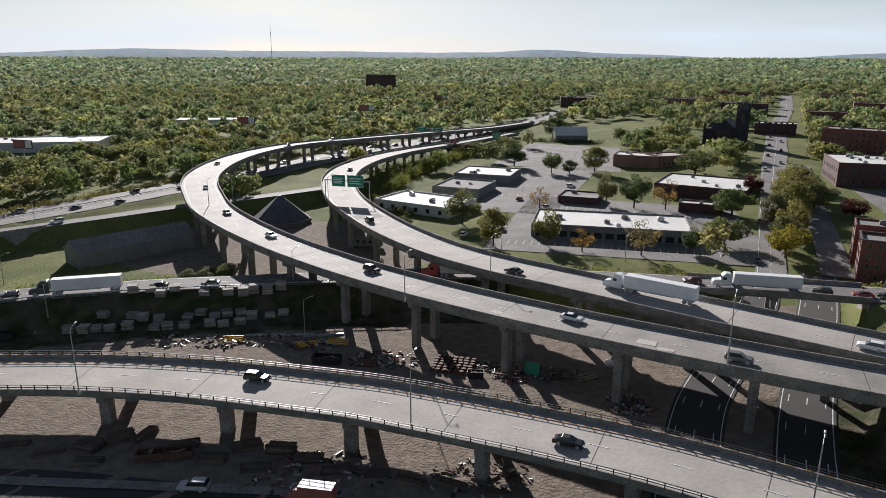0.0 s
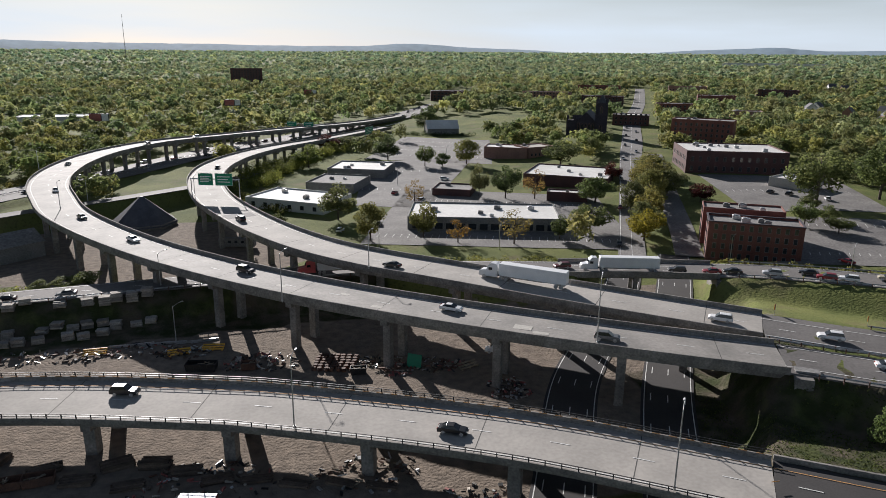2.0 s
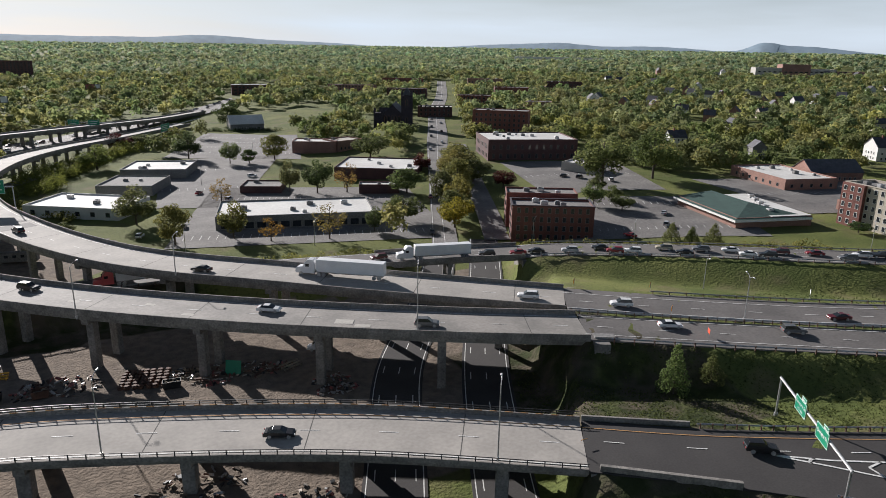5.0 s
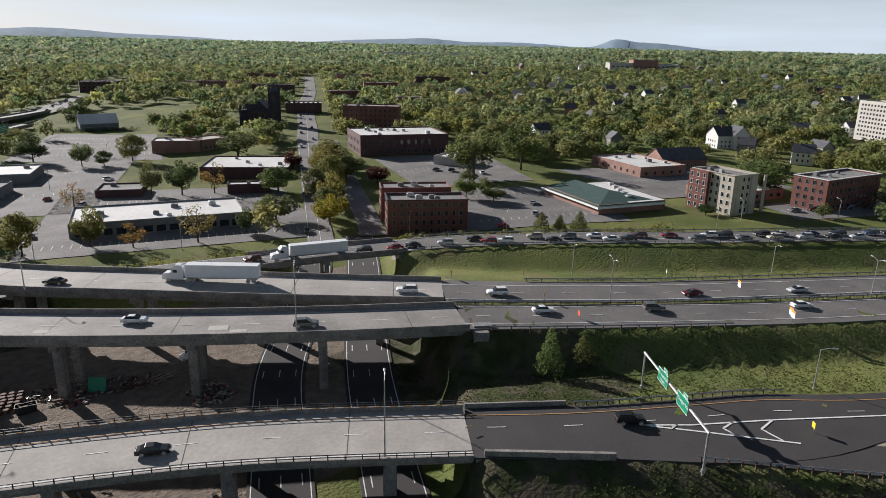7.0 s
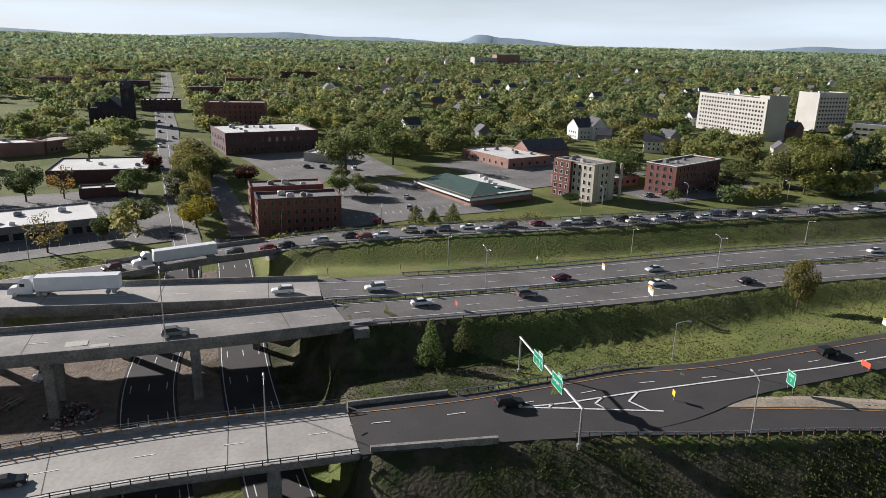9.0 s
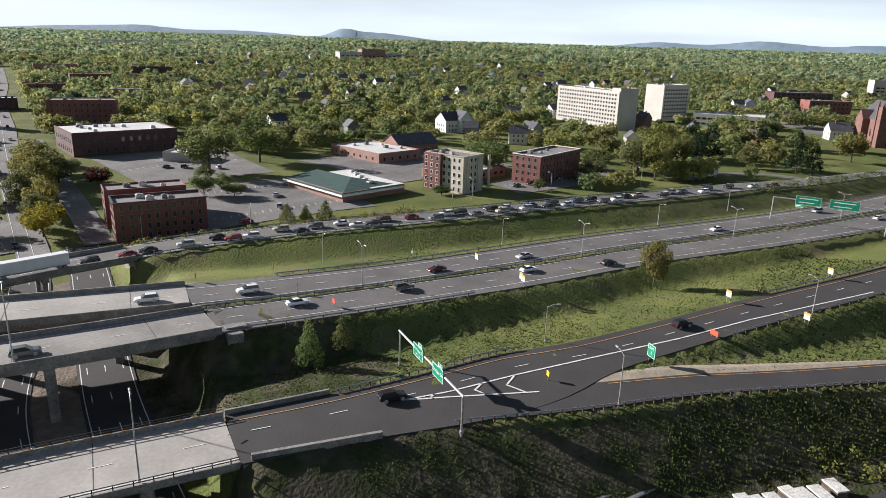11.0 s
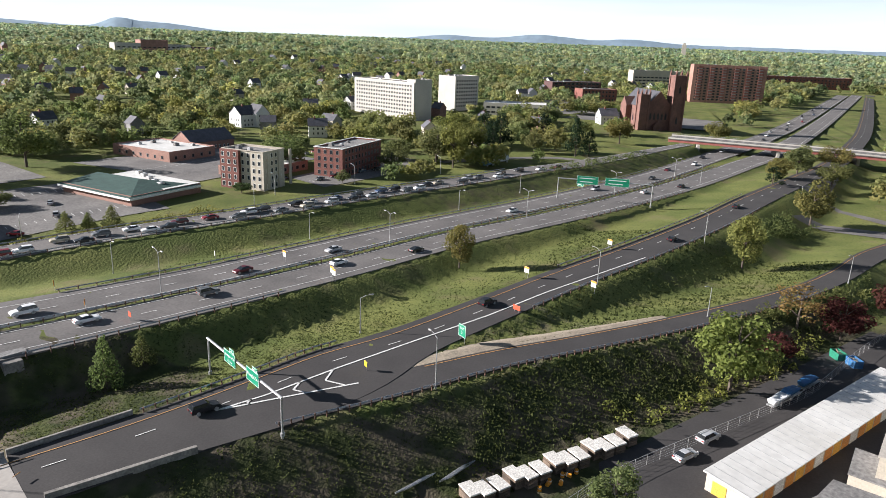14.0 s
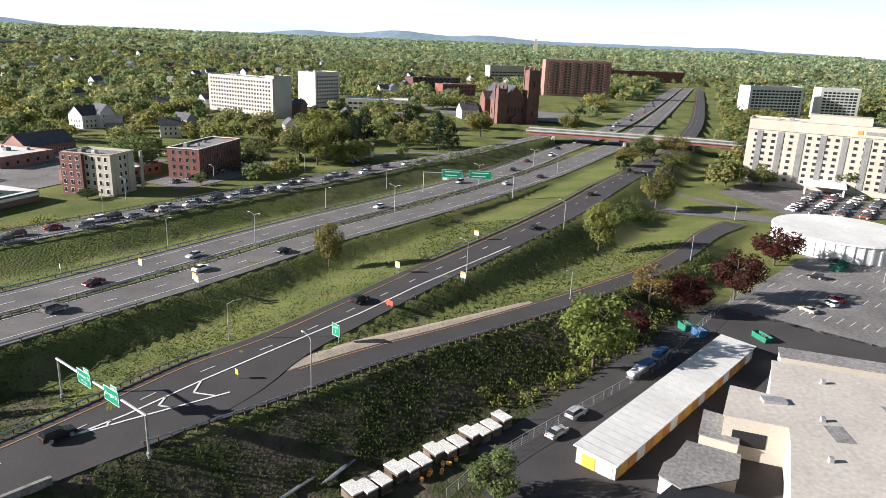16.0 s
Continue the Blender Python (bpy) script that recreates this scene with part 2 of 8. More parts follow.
def add_box(bm, x0, y0, z0, x1, y1, z1, bevel=0.0):
    r = bmesh.ops.create_cube(bm, size=1, matrix=Matrix.Translation(((x0 + x1) / 2, (y0 + y1) / 2, (z0 + z1) / 2)) @ Matrix.Diagonal((x1 - x0, y1 - y0, z1 - z0, 1)))
    if bevel:
        es = {e for v in r["verts"] for e in v.link_edges}
        bmesh.ops.bevel(bm, geom=list(es), offset=bevel, segments=1, affect="EDGES")
    return r["verts"]


def box(x0, y0, z0, x1, y1, z1, bevel=0.0):
    bm = bmesh.new()
    add_box(bm, x0, y0, z0, x1, y1, z1, bevel)
    return bm


def add_rod(bm, a, b, r0, r1=None, seg=6):
    a, b = Vector(a), Vector(b)
    d = b - a
    m = Matrix.Translation((a + b) / 2) @ d.to_track_quat("Z", "Y").to_matrix().to_4x4()
    return bmesh.ops.create_cone(bm, cap_ends=True, segments=seg, radius1=r0, radius2=r0 if r1 is None else r1, depth=d.length, matrix=m)["verts"]


# ---- road lines: x, y, z of the middle, then width ----
def spline(pts, step=4.0):
    """A smooth line (Catmull-Rom) through points of any length, at even steps."""
    P = np.array(pts, float)
    P = np.vstack([2 * P[0] - P[1], P, 2 * P[-1] - P[-2]])
    out = []
    for i in range(1, len(P) - 2):
        n = max(2, int(np.linalg.norm(P[i + 1][:2] - P[i][:2]) / step))
        for k in range(n):
            t = k / n
            out.append(0.5 * (2 * P[i] + (P[i + 1] - P[i - 1]) * t + (2 * P[i - 1] - 5 * P[i] + 4 * P[i + 1] - P[i + 2]) * t * t + (3 * P[i] - P[i - 1] - 3 * P[i + 1] + P[i + 2]) * t ** 3))
    out.append(P[-2])
    return np.array(out)


def frames_of(L):
    """Unit normals to the left of a line, in plan, and the running length."""
    d = np.gradient(L[:, :2], axis=0)
    d /= np.linalg.norm(d, axis=1)[:, None]
    s = np.r_[0, np.cumsum(np.linalg.norm(np.diff(L[:, :2], axis=0), axis=1))]
    return np.stack([-d[:, 1], d[:, 0]], 1), s


NR_DECK = spline([(-170, 100, 7.3, 14), (-125, 113, 7.3, 14), (-81, 117.5, 7.3, 14), (-50, 116, 7.3, 14), (-19.5, 109.5, 7.3, 14), (-6.5, 105.5, 7.3, 14), (16.5, 96.5, 7.3, 14), (35, 87.6, 7.3, 14), (60, 72.5, 7.3, 14)], 2.0)
NR_ROAD = spline([(60, 72.5, 7.3, 14), (75, 62.5, 7.3, 15), (93, 51.0, 7.3, 19), (105, 45, 7.3, 19), (119, 38.5, 7.3, 13.5), (141, 27.5, 7.3, 12.5), (168, 14, 7.3, 12.5), (207, -7, 7.4, 12.5), (251, -29, 7.6, 12.5), (291, -47, 8, 12.5), (343, -71, 8, 12), (420, -105, 7, 12), (520, -140, 6, 12), (700, -195, 5.5, 12), (1250, -345, 6, 12)])
NR_EXIT = spline([(86, 51, 7.25, 9), (101, 36, 7.2, 8.5), (118, 20.5, 7.0, 7.5), (134, 4, 6.5, 7), (154, -16, 6, 7), (184, -42, 5, 7), (211, -60, 4, 7), (240, -76, 3.2, 8), (262, -92, 2.6, 9)], 3.0)
MR_DECK = spline([(82, 102.5, 11.3, 13), (59, 112.5, 12, 13), (31, 127, 12.6, 13), (6, 143, 12.8, 13), (-14, 158.5, 12.8, 13), (-31, 174, 12.8, 13), (-48, 192, 12.8, 13), (-66, 215, 12.8, 13.5), (-81, 238, 12.8, 14), (-92, 262, 12.8, 14.5), (-103, 290, 12.8, 15), (-109, 318, 12.8, 15.5), (-111, 353, 12.6, 15.5), (-106, 391, 12.4, 15), (-90, 432, 12, 14), (-61, 470, 11, 13), (-14, 530, 9, 13), (40, 605, 6, 13), (85, 690, 3.5, 12)], 3.0)
MR_ROAD = spline([(82, 102.5, 11.3, 13), (102, 92, 10.5, 13), (128, 78.5, 9.7, 13), (152, 66.5, 9.0, 13), (191, 48.5, 8, 13), (235, 22, 7.5, 13), (275, 0, 7.1, 14), (330, -27, 6.6, 15), (396, -55, 6, 15), (476, -88, 6, 15), (700, -160, 5.5, 15), (1230, -322, 6, 15)])
FR_DECK = spline([(88, 117, 11.4, 14), (58, 137, 12.2, 14.5), (29, 158, 12.8, 14.5), (15, 169, 12.8, 14.5), (0, 184, 12.8, 14), (-14, 205, 12.8, 14), (-26, 229, 12.8, 14), (-36, 254, 12.8, 14), (-42.5, 280, 12.8, 14), (-46, 308, 12.6, 14.5), (-45, 340, 12, 15), (-37, 378, 11, 14), (-20, 427, 9, 13), (12, 494, 6, 12), (60, 590, 3, 11)], 3.0)
FR_ROAD = spline([(88, 117, 11.4, 14), (106, 107, 10.6, 14), (132, 93, 9.8, 14), (158, 81, 9.1, 14), (199, 62, 8.1, 14), (245, 36, 7.6, 14), (286, 14, 7.2, 15), (342, -12, 6.7, 16), (410, -38, 6.1, 16), (486, -68, 6, 16), (692, -138, 5.5, 16), (1205, -296, 6, 16)])
Q_LEFT = spline([(-200, 128, 6.5, 10), (-150, 149, 6.5, 10), (-110, 163, 6.5, 10), (-79, 171.5, 6.5, 10), (-55, 175.5, 6.5, 10), (-34, 179, 6.5, 10), (-20, 181, 6.5, 10.5), (10, 183, 6.5, 11), (40, 179.5, 6.7, 12), (66, 174, 6.9, 12.5)])
Q_BRIDGE = spline([(66, 174, 6.9, 12.5), (85, 170.5, 7.1, 12.5), (106, 163.5, 7.7, 12.5)])
Q_RIGHT = spline([(106, 163.5, 7.7, 12.5), (120, 157, 8.5, 12.5), (149, 137, 10, 12.5), (180, 114, 11, 12.5), (212, 96, 11, 12.5), (242, 78, 11, 12.5), (275, 58, 11, 12.5), (300, 44, 11, 12.5), (328, 25, 11, 12), (370, 4, 10.5, 10), (410, -14, 10, 8), (440, -30, 10, 8)])
HW = spline([(-260, 165, 2, 24), (-176, 267, 2, 24), (-150, 305, 2, 24), (-132, 335, 2, 24), (-104, 380, 2, 24), (-78, 435, 2, 26), (-50, 485, 2, 28), (-12, 535, 2, 30), (34, 620, 2, 30), (84, 705, 2, 28), (140, 830, 3, 24), (230, 1050, 4, 20)], 6.0)
FRONT = spline([(-215, 168, 6, 7), (-153, 231, 6, 7), (-140, 243, 6, 7), (-126, 255.5, 6, 7), (-107, 273, 6, 7), (-86, 289, 6, 7), (-60, 315, 5.5, 7), (-40, 345, 4, 7), (-25, 385, 3, 7)], 4.0)
STREET = [spline([(14, 38, 0, 10), (35, 86, 0, 10), (50, 120.5, 0, 10), (70, 151, 0, 10), (89, 183, 0, 10), (98, 205, 0, 10)]), spline([(33, 40, 0, 10), (49.5, 77.5, 0, 10), (65, 110.5, 0, 10), (83, 143, 0, 10), (100, 173, 0, 10), (116, 203, 0, 10)])]
AVENUE = spline([(98, 196, 0, 9), (118, 240, 0, 9), (150, 310, 0, 10), (190, 395, 0, 13), (216, 449, 0, 14), (296, 618, 0, 14), (385, 790, 1, 14), (521, 1070, 2, 14)])
AVENUE2 = spline([(120, 200, 0, 9), (136, 236, 0, 9), (165, 305, 0, 9), (200, 385, 0, 9)])
FRONT_ST = spline([(-125, 90, 0, 13), (-72, 91.5, 0, 13), (-45, 88.5, 0, 13), (-16, 83, 0, 13), (12, 72, 0, 13), (40, 55, 0, 13), (70, 30, 0, 13)])


# ---- ground ----
def smooth(a, b, v):
    t = np.clip((v - a) / (b - a), 0, 1)
    return t * t * (3 - 2 * t)


def lateral(L, x, y):
    """Distance from a line, side (left positive), height and half width there, for arrays of places."""
    n, _ = frames_of(L)
    best = np.full(x.shape, 1e9)
    idx = np.zeros(x.shape, int)
    for i in range(len(L)):
        d = (x - L[i, 0]) ** 2 + (y - L[i, 1]) ** 2
        m = d < best
        best[m] = d[m]
        idx[m] = i
    dx, dy = x - L[idx, 0], y - L[idx, 1]
    side = dx * n[idx, 0] + dy * n[idx, 1]
    return np.sqrt(best), side, L[idx, 2], L[idx, 3] / 2, idx


BANKS = [(NR_ROAD, 0.14, 0.42), (NR_EXIT, 0.2, 0.43), (MR_ROAD, 0.3, 0.36), (FR_ROAD, 0.22, 0.3), (Q_LEFT, 0.4, 1.15), (Q_RIGHT, 0.35, 0.34), (HW, 0.3, 0.3), (FRONT, 0.25, 4.0)]


def base_height(x, y):
    north = smooth(0, 40, y - (175 - 0.53 * x))
    z = 6.0 * smooth(110, 200, x) * north
    z = z + 32 * np.exp(-(((x - 1700) / 720) ** 2 + ((y - 1150) / 620) ** 2))
    z = z + 46 * smooth(1300, 4600, np.hypot(x, y)) + 5 * smooth(500, 1800, np.hypot(x, y)) * north
    z = z + 2.2 * smooth(180, 300, x) * (1 - north) * smooth(-40, -120, y)
    return z


def ground_height(x, y):
    x, y = np.asarray(x, float), np.asarray(y, float)
    z = base_height(x, y)
    for L, sl, sr in BANKS:
        near = (x > L[:, 0].min() - 50) & (x < L[:, 0].max() + 50) & (y > L[:, 1].min() - 50) & (y < L[:, 1].max() + 50)
        if not near.any():
            continue
        d, side, zr, hw, idx = lateral(L, x[near], y[near])
        out = np.maximum(0, d - hw - 0.8)
        srr = sr + (1.6 * np.exp(-idx * 4.0 / 9) + 0.22 * np.exp(-idx * 4.0 / 45) if L is MR_ROAD else 0.0)
        zz = zr - 0.12 - np.where(side > 0, sl, srr) * out
        if L is NR_ROAD or L is MR_ROAD or L is FR_ROAD or L is Q_RIGHT:      # the bank ends at the abutment
            d0 = (L[1, :2] - L[0, :2]) / np.linalg.norm(L[1, :2] - L[0, :2])
            behind = -((x[near] - L[0, 0]) * d0[0] + (y[near] - L[0, 1]) * d0[1])
            zz = zz - np.where(idx == 0, 1.5 * np.maximum(0, behind), 0)
        z[near] = np.where(d < 45, np.maximum(z[near], zz), z[near])
    for L in STREET:
        d, side, zr, hw, idx = lateral(L, x, y)
        k = smooth(hw + 3.0, hw + 6.0, d)
        z = np.where(d < hw + 6, k * z + (1 - k) * -0.1, z)
    # roads that cross lower ground stay clear of the bank beside them
    for L in (NR_ROAD, NR_EXIT, MR_ROAD, FR_ROAD, Q_RIGHT, Q_LEFT):
        d, side, zr, hw, idx = lateral(L, x, y)
        z = np.where(d < hw + 1.2, np.minimum(z, zr - 0.10), z)
        if L is NR_ROAD or L is MR_ROAD or L is FR_ROAD:
            z = np.where((x > 440) & (d < hw + 50), np.minimum(z, zr - 0.8), z)
    return z


def grow(a, b, first, n):
    k = np.linspace(0, 1, n + 1)[1:]
    return a + (b - a) * k ** 2.2


gx = np.r_[grow(-230, -4700, 4, 26)[::-1], np.arange(-230, 431, 2.5), grow(430, 4750, 4, 30)]
gy = np.r_[grow(-190, -4700, 4, 26)[::-1], np.arange(-190, 341, 2.5), grow(340, 4750, 4, 32)]
XX, YY = np.meshgrid(gx, gy)
ZZ = ground_height(XX.ravel(), YY.ravel())
rng = np.random.default_rng(3)
ZZ = ZZ + rng.normal(0, 0.06, ZZ.shape)
nx, ny = len(gx), len(gy)
ii = (np.arange(ny - 1)[:, None] * nx + np.arange(nx - 1)[None, :]).ravel()
ground = pydata("ground", np.stack([XX.ravel(), YY.ravel(), ZZ], 1).tolist(), np.stack([ii, ii + 1, ii + nx + 1, ii + nx], 1).tolist(), "ground")
tagged(ground, "spring grass banks and bare brown earth around the roads", "ground", kind="structure")
xr, yr = XX.ravel(), YY.ravel()
dirt = np.zeros(len(xr))
dy_, ds_, _, _, _ = lateral(NR_DECK, xr, yr)
dm_, dsm_, _, _, _ = lateral(Q_LEFT, xr, yr)
yard = (xr > -190) & (xr < 100) & (yr < 176) & (yr > 84) & (ZZ < 0.9)
dirt[yard] = 0.75
dirt = np.maximum(dirt, 0.75 * (np.hypot((xr + 55) / 60, (yr - 235) / 40) < 1))
dirt = np.maximum(dirt, 0.50 * np.exp(-(((xr - 80) / 14) ** 2 + ((yr - 44) / 9) ** 2)))
dirt = np.maximum(dirt, 0.46 * np.exp(-(((xr - 112) / 16) ** 2 + ((yr - 33) / 6) ** 2)))
de_, se_, _, he_, _ = lateral(NR_EXIT, xr, yr)
scrub_shade = 0.62 * smooth(0.0, 3.0, de_ - he_) * (se_ < 0) * (1 - smooth(170, 215, xr)) * (xr > 66)
dn_, sn_, _, hn_, _ = lateral(MR_ROAD, xr, yr)
# abutment foot: dark growth, with the deck's shade painted into the ground colour
scrub_shade = np.maximum(scrub_shade, 0.6 * (xr < 92 + 8 * (sn_ < 0)) * (xr > 62) * (yr > 66) * (yr < 125))
scrub_shade = np.maximum(scrub_shade, 0.62 * (xr > 40) * (xr < 86) * (yr < 70) * (yr > 20))
dq_, sq_, _, hq_, _ = lateral(Q_RIGHT, xr, yr)
# service road bank: brown brush, darkened in colour for the bank's shade too
scrub_shade = np.maximum(scrub_shade, 0.6 * (dsm_ < 0) * (dm_ < 22) * (xr < 20))
# queue road bank: dark ivy, and slope shade put into the same colour
scrub_shade = np.maximum(scrub_shade, 0.45 * (sq_ < 0) * (dq_ < hq_ + 16) * smooth(200, 235, xr) * (yr > -20))
dirt = np.maximum(dirt, 0.36 * ((xr > 60) & (xr < 150) & (yr < 34)))
at_ = ground.data.attributes.new("dirt", "FLOAT", "POINT")
at_.data.foreach_set("value", dirt)
ground.data.attributes.new("scrub_shade", "FLOAT", "POINT").data.foreach_set("value", scrub_shade)
ground.data.polygons.foreach_set("use_smooth", [True] * len(ground.data.polygons))


def gz(x, y):
    return float(ground_height(np.array([x]), np.array([y]))[0])


# ---- roads ----
def sweep(name, L, profile, material, parent=None, label="", closed=True, slot=None):
    """Pulls a profile of (offset to the left, height) along a line."""
    n, s = frames_of(L)
    k = len(profile)
    V, Fc = [], []
    for i in range(len(L)):
        hw = L[i, 3] / 2
        for o, dz in profile:
            oo = o[0] * hw + o[1] if isinstance(o, tuple) else o
            V.append((L[i, 0] + n[i, 0] * oo, L[i, 1] + n[i, 1] * oo, L[i, 2] + dz))
    span = k if closed else k - 1
    for i in range(len(L) - 1):
        for j in range(span):
            a, b = i * k + j, i * k + (j + 1) % k
            Fc.append((a, b, b + k, a + k))
    if closed:
        Fc.append(tuple(range(k))[::-1])
        Fc.append(tuple(range((len(L) - 1) * k, len(L) * k)))
    return pydata(name, V, Fc, material, parent, label)


E1, W1_ = (1, 0), (-1, 0)


def surface(name, L, material, label, thick=0.3, dz=0.0):
    ob = sweep(name, L, [((1, 0), dz), ((-1, 0), dz), ((-1, 0), dz - thick), ((1, 0), dz - thick)], material)
    return tagged(ob, label, "road", kind="structure")


def at_s(L, s0):
    n, s = frames_of(L)
    p = [float(np.interp(s0, s, L[:, k])) for k in range(4)]
    d = np.array([np.interp(s0 + 0.5, s, L[:, k]) - np.interp(s0 - 0.5, s, L[:, k]) for k in (0, 1)])
    d /= np.linalg.norm(d) + 1e-9
    return p, d, s[-1]


def strip(V, Fc, L, off, w, s0, s1, dz=0.07):
    """A painted stripe along a line from s0 to s1, at an offset (left positive)."""
    n = max(1, int((s1 - s0) / 4))
    b = len(V)
    for k in range(n + 1):
        p, d, _ = at_s(L, s0 + (s1 - s0) * k / n)
        o = off(p[3]) if callable(off) else off
        for e in (w / 2, -w / 2):
            V.append((p[0] - d[1] * (o + e), p[1] + d[0] * (o + e), p[2] + dz))
    for k in range(n):
        Fc.append((b + 2 * k, b + 2 * k + 1, b + 2 * k + 3, b + 2 * k + 2))


def paint(L, road, lanes, edges, edge_mats=("white", "white"), s0=0, s1=None, dash=3.05, period=12.2, w=0.17):
    total = frames_of(L)[1][-1]
    s1 = s1 or total
    V, Fc = [], []
    for off in lanes:
        s = s0 + 3
        while s + dash < s1:
            strip(V, Fc, L, off, w, s, s + dash)
            s += period
    if Fc:
        pydata("lane_dashes", V, Fc, "white", road, "dashed white lane line")
    for off, mt in zip(edges, edge_mats):
        V, Fc = [], []
        strip(V, Fc, L, off, w, s0, s1)
        pydata("edge_line", V, Fc, mt, road, "solid painted edge line")


def deck(name, L, mat_top, label, rail=False, thick=1.7, joints=24.0):
    """An elevated road: slab and girders, parapets, joints."""
    ob = thing(name, pose(0, 0, 0), label, "bridge deck", kind="structure")
    sweep("slab", L, [((1, 0), 0), ((-1, 0), 0), ((-1, 0), -0.45), ((-1, 0.9), -0.7), ((-1, 0.9), -thick), ((-1, 1.6), -thick), ((-1, 1.8), -0.8), ((1, -1.8), -0.8), ((1, -1.6), -thick), ((1, -0.9), -thick), ((1, -0.9), -0.7), ((1, 0), -0.45)], "concrete", ob, "stained concrete slab on girders")
    sweep("road_surface", L, [((1, -0.4), 0.03), ((-1, 0.4), 0.03), ((-1, 0.4), 0.005), ((1, -0.4), 0.005)], mat_top, ob, "worn pale concrete running surface")
    for sgn in (1, -1):
        h = (0.8 if sgn > 0 else 0.34) if rail else 0.95
        sweep("parapet", L, [((sgn, sgn * 0.05), -0.5), ((sgn, sgn * 0.05), h), ((sgn, -sgn * 0.22), h), ((sgn, -sgn * 0.26), 0.28), ((sgn, -sgn * 0.42), 0.0), ((sgn, -sgn * 0.42), -0.02)][:: sgn], "concrete", ob, "concrete parapet")
        if rail:
            for zz in (h + 0.32, h + 0.72):
                sweep("rail", L, [((sgn, sgn * 0.0), zz), ((sgn, sgn * -0.1), zz), ((sgn, sgn * -0.1), zz + 0.09), ((sgn, 0), zz + 0.09)], "black", ob, "black steel rail")
    total = frames_of(L)[1][-1]
    s = joints * 0.5
    V, Fc = [], []
    while s < total - 1:
        p, d, _ = at_s(L, s)
        hw = p[3] / 2 - 0.45
        b = len(V)
        for o in (hw, -hw):
            for e in (-0.07, 0.07):
                V.append((p[0] - d[1] * o + d[0] * e, p[1] + d[0] * o + d[1] * e, p[2] + 0.042))
        Fc.append((b, b + 1, b + 3, b + 2))
        s += joints
    pydata("expansion_joints", V, Fc, "joint", ob, "dark rubber expansion joints")
    return ob


def post_mesh():
    bm = box(-0.07, -0.08, 0, 0.07, 0.08, 1.14)
    me = bpy.data.meshes.new("rail_post")
    bm.to_mesh(me)
    bm.free()
    me.materials.append(M["black"])
    return me


def rail_posts(L, parent, s0, s1, step=2.4):
    me = post_mesh()
    for sgn in (1, -1):
        z = 0.96 if sgn > 0 else 0.5
        s = s0
        while s < s1:
            p, d, _ = at_s(L, s)
            o = sgn * (p[3] / 2 - 0.05)
            ob = new("rail_post", me)
            ob.parent = parent
            ob.matrix_world = Matrix.Translation((p[0] - d[1] * o, p[1] + d[0] * o, p[2] + z - 0.55 + 0.02)) @ Matrix.Rotation(math.atan2(d[1], d[0]), 4, "Z")
            s += step


def pier(parent, L, s0, thick=1.7, two=True, w=2.0, spread=0.28):
    """A bent: square columns under a cross beam."""
    p, d, _ = at_s(L, s0)
    g = min(gz(p[0], p[1]), 0.4)
    hgt = p[2] - thick - g
    if hgt < 2.5:
        return
    e = thing("pier", Matrix.Translation((p[0], p[1], g)) @ Matrix.Rotation(math.atan2(d[1], d[0]), 4, "Z"), "", "")
    e.parent = parent
    hw = p[3] / 2
    part("cross_beam", box(-0.8, -hw + 1.0, hgt - 1.1, 0.8, hw - 1.0, hgt + 0.05, 0.06), "concrete", e)
    for o in ((-spread * p[3], spread * p[3]) if two else (0,)):
        part("column", box(-w / 2, o - w / 2, -0.4, w / 2, o + w / 2, hgt - 1.05, 0.12), "concrete", e)


near_ramp = deck("near_ramp_deck", NR_DECK, "deck", "curved pale concrete ramp deck with black rails", rail=True, thick=1.5, joints=23.5)
near_len = frames_of(NR_DECK)[1][-1]
rail_posts(NR_DECK, near_ramp, near_len - 185, near_len, 2.45)
me_ = bpy.data.meshes.new("yellow_marker")
bm_ = box(-0.6, -0.05, 0, 0.6, 0.0, 0.12)
bm_.to_mesh(me_)
bm_.free()
me_.materials.append(M["yellow"])
for s_ in np.arange(near_len - 184, near_len, 2.45):
    p_, d_, _ = at_s(NR_DECK, s_ + 1.2)
    o_ = new("yellow_marker", me_)
    o_.parent = near_ramp
    q_ = p_[3] / 2 - 0.2
    o_.matrix_world = Matrix.Translation((p_[0] - d_[1] * q_, p_[1] + d_[0] * q_, p_[2] + 0.80)) @ Matrix.Rotation(math.atan2(d_[1], d_[0]), 4, "Z")
paint(NR_DECK, near_ramp, [0.0], [lambda w: w / 2 - 2.2, lambda w: -w / 2 + 1.3], ("yellow", "white"))
mid_ramp = deck("middle_ramp_deck", MR_DECK, "deck_old", "long curved worn concrete flyover with stained parapets", joints=22)
paint(MR_DECK, mid_ramp, [0.0], [lambda w: w / 2 - 1.5, lambda w: -w / 2 + 1.5], ("white", "white"))
far_ramp = deck("far_ramp_deck", FR_DECK, "deck", "curved tan concrete flyover ramp with parapets", joints=22)
paint(FR_DECK, far_ramp, [0.0], [lambda w: w / 2 - 1.5, lambda w: -w / 2 + 1.5], ("white", "white"))
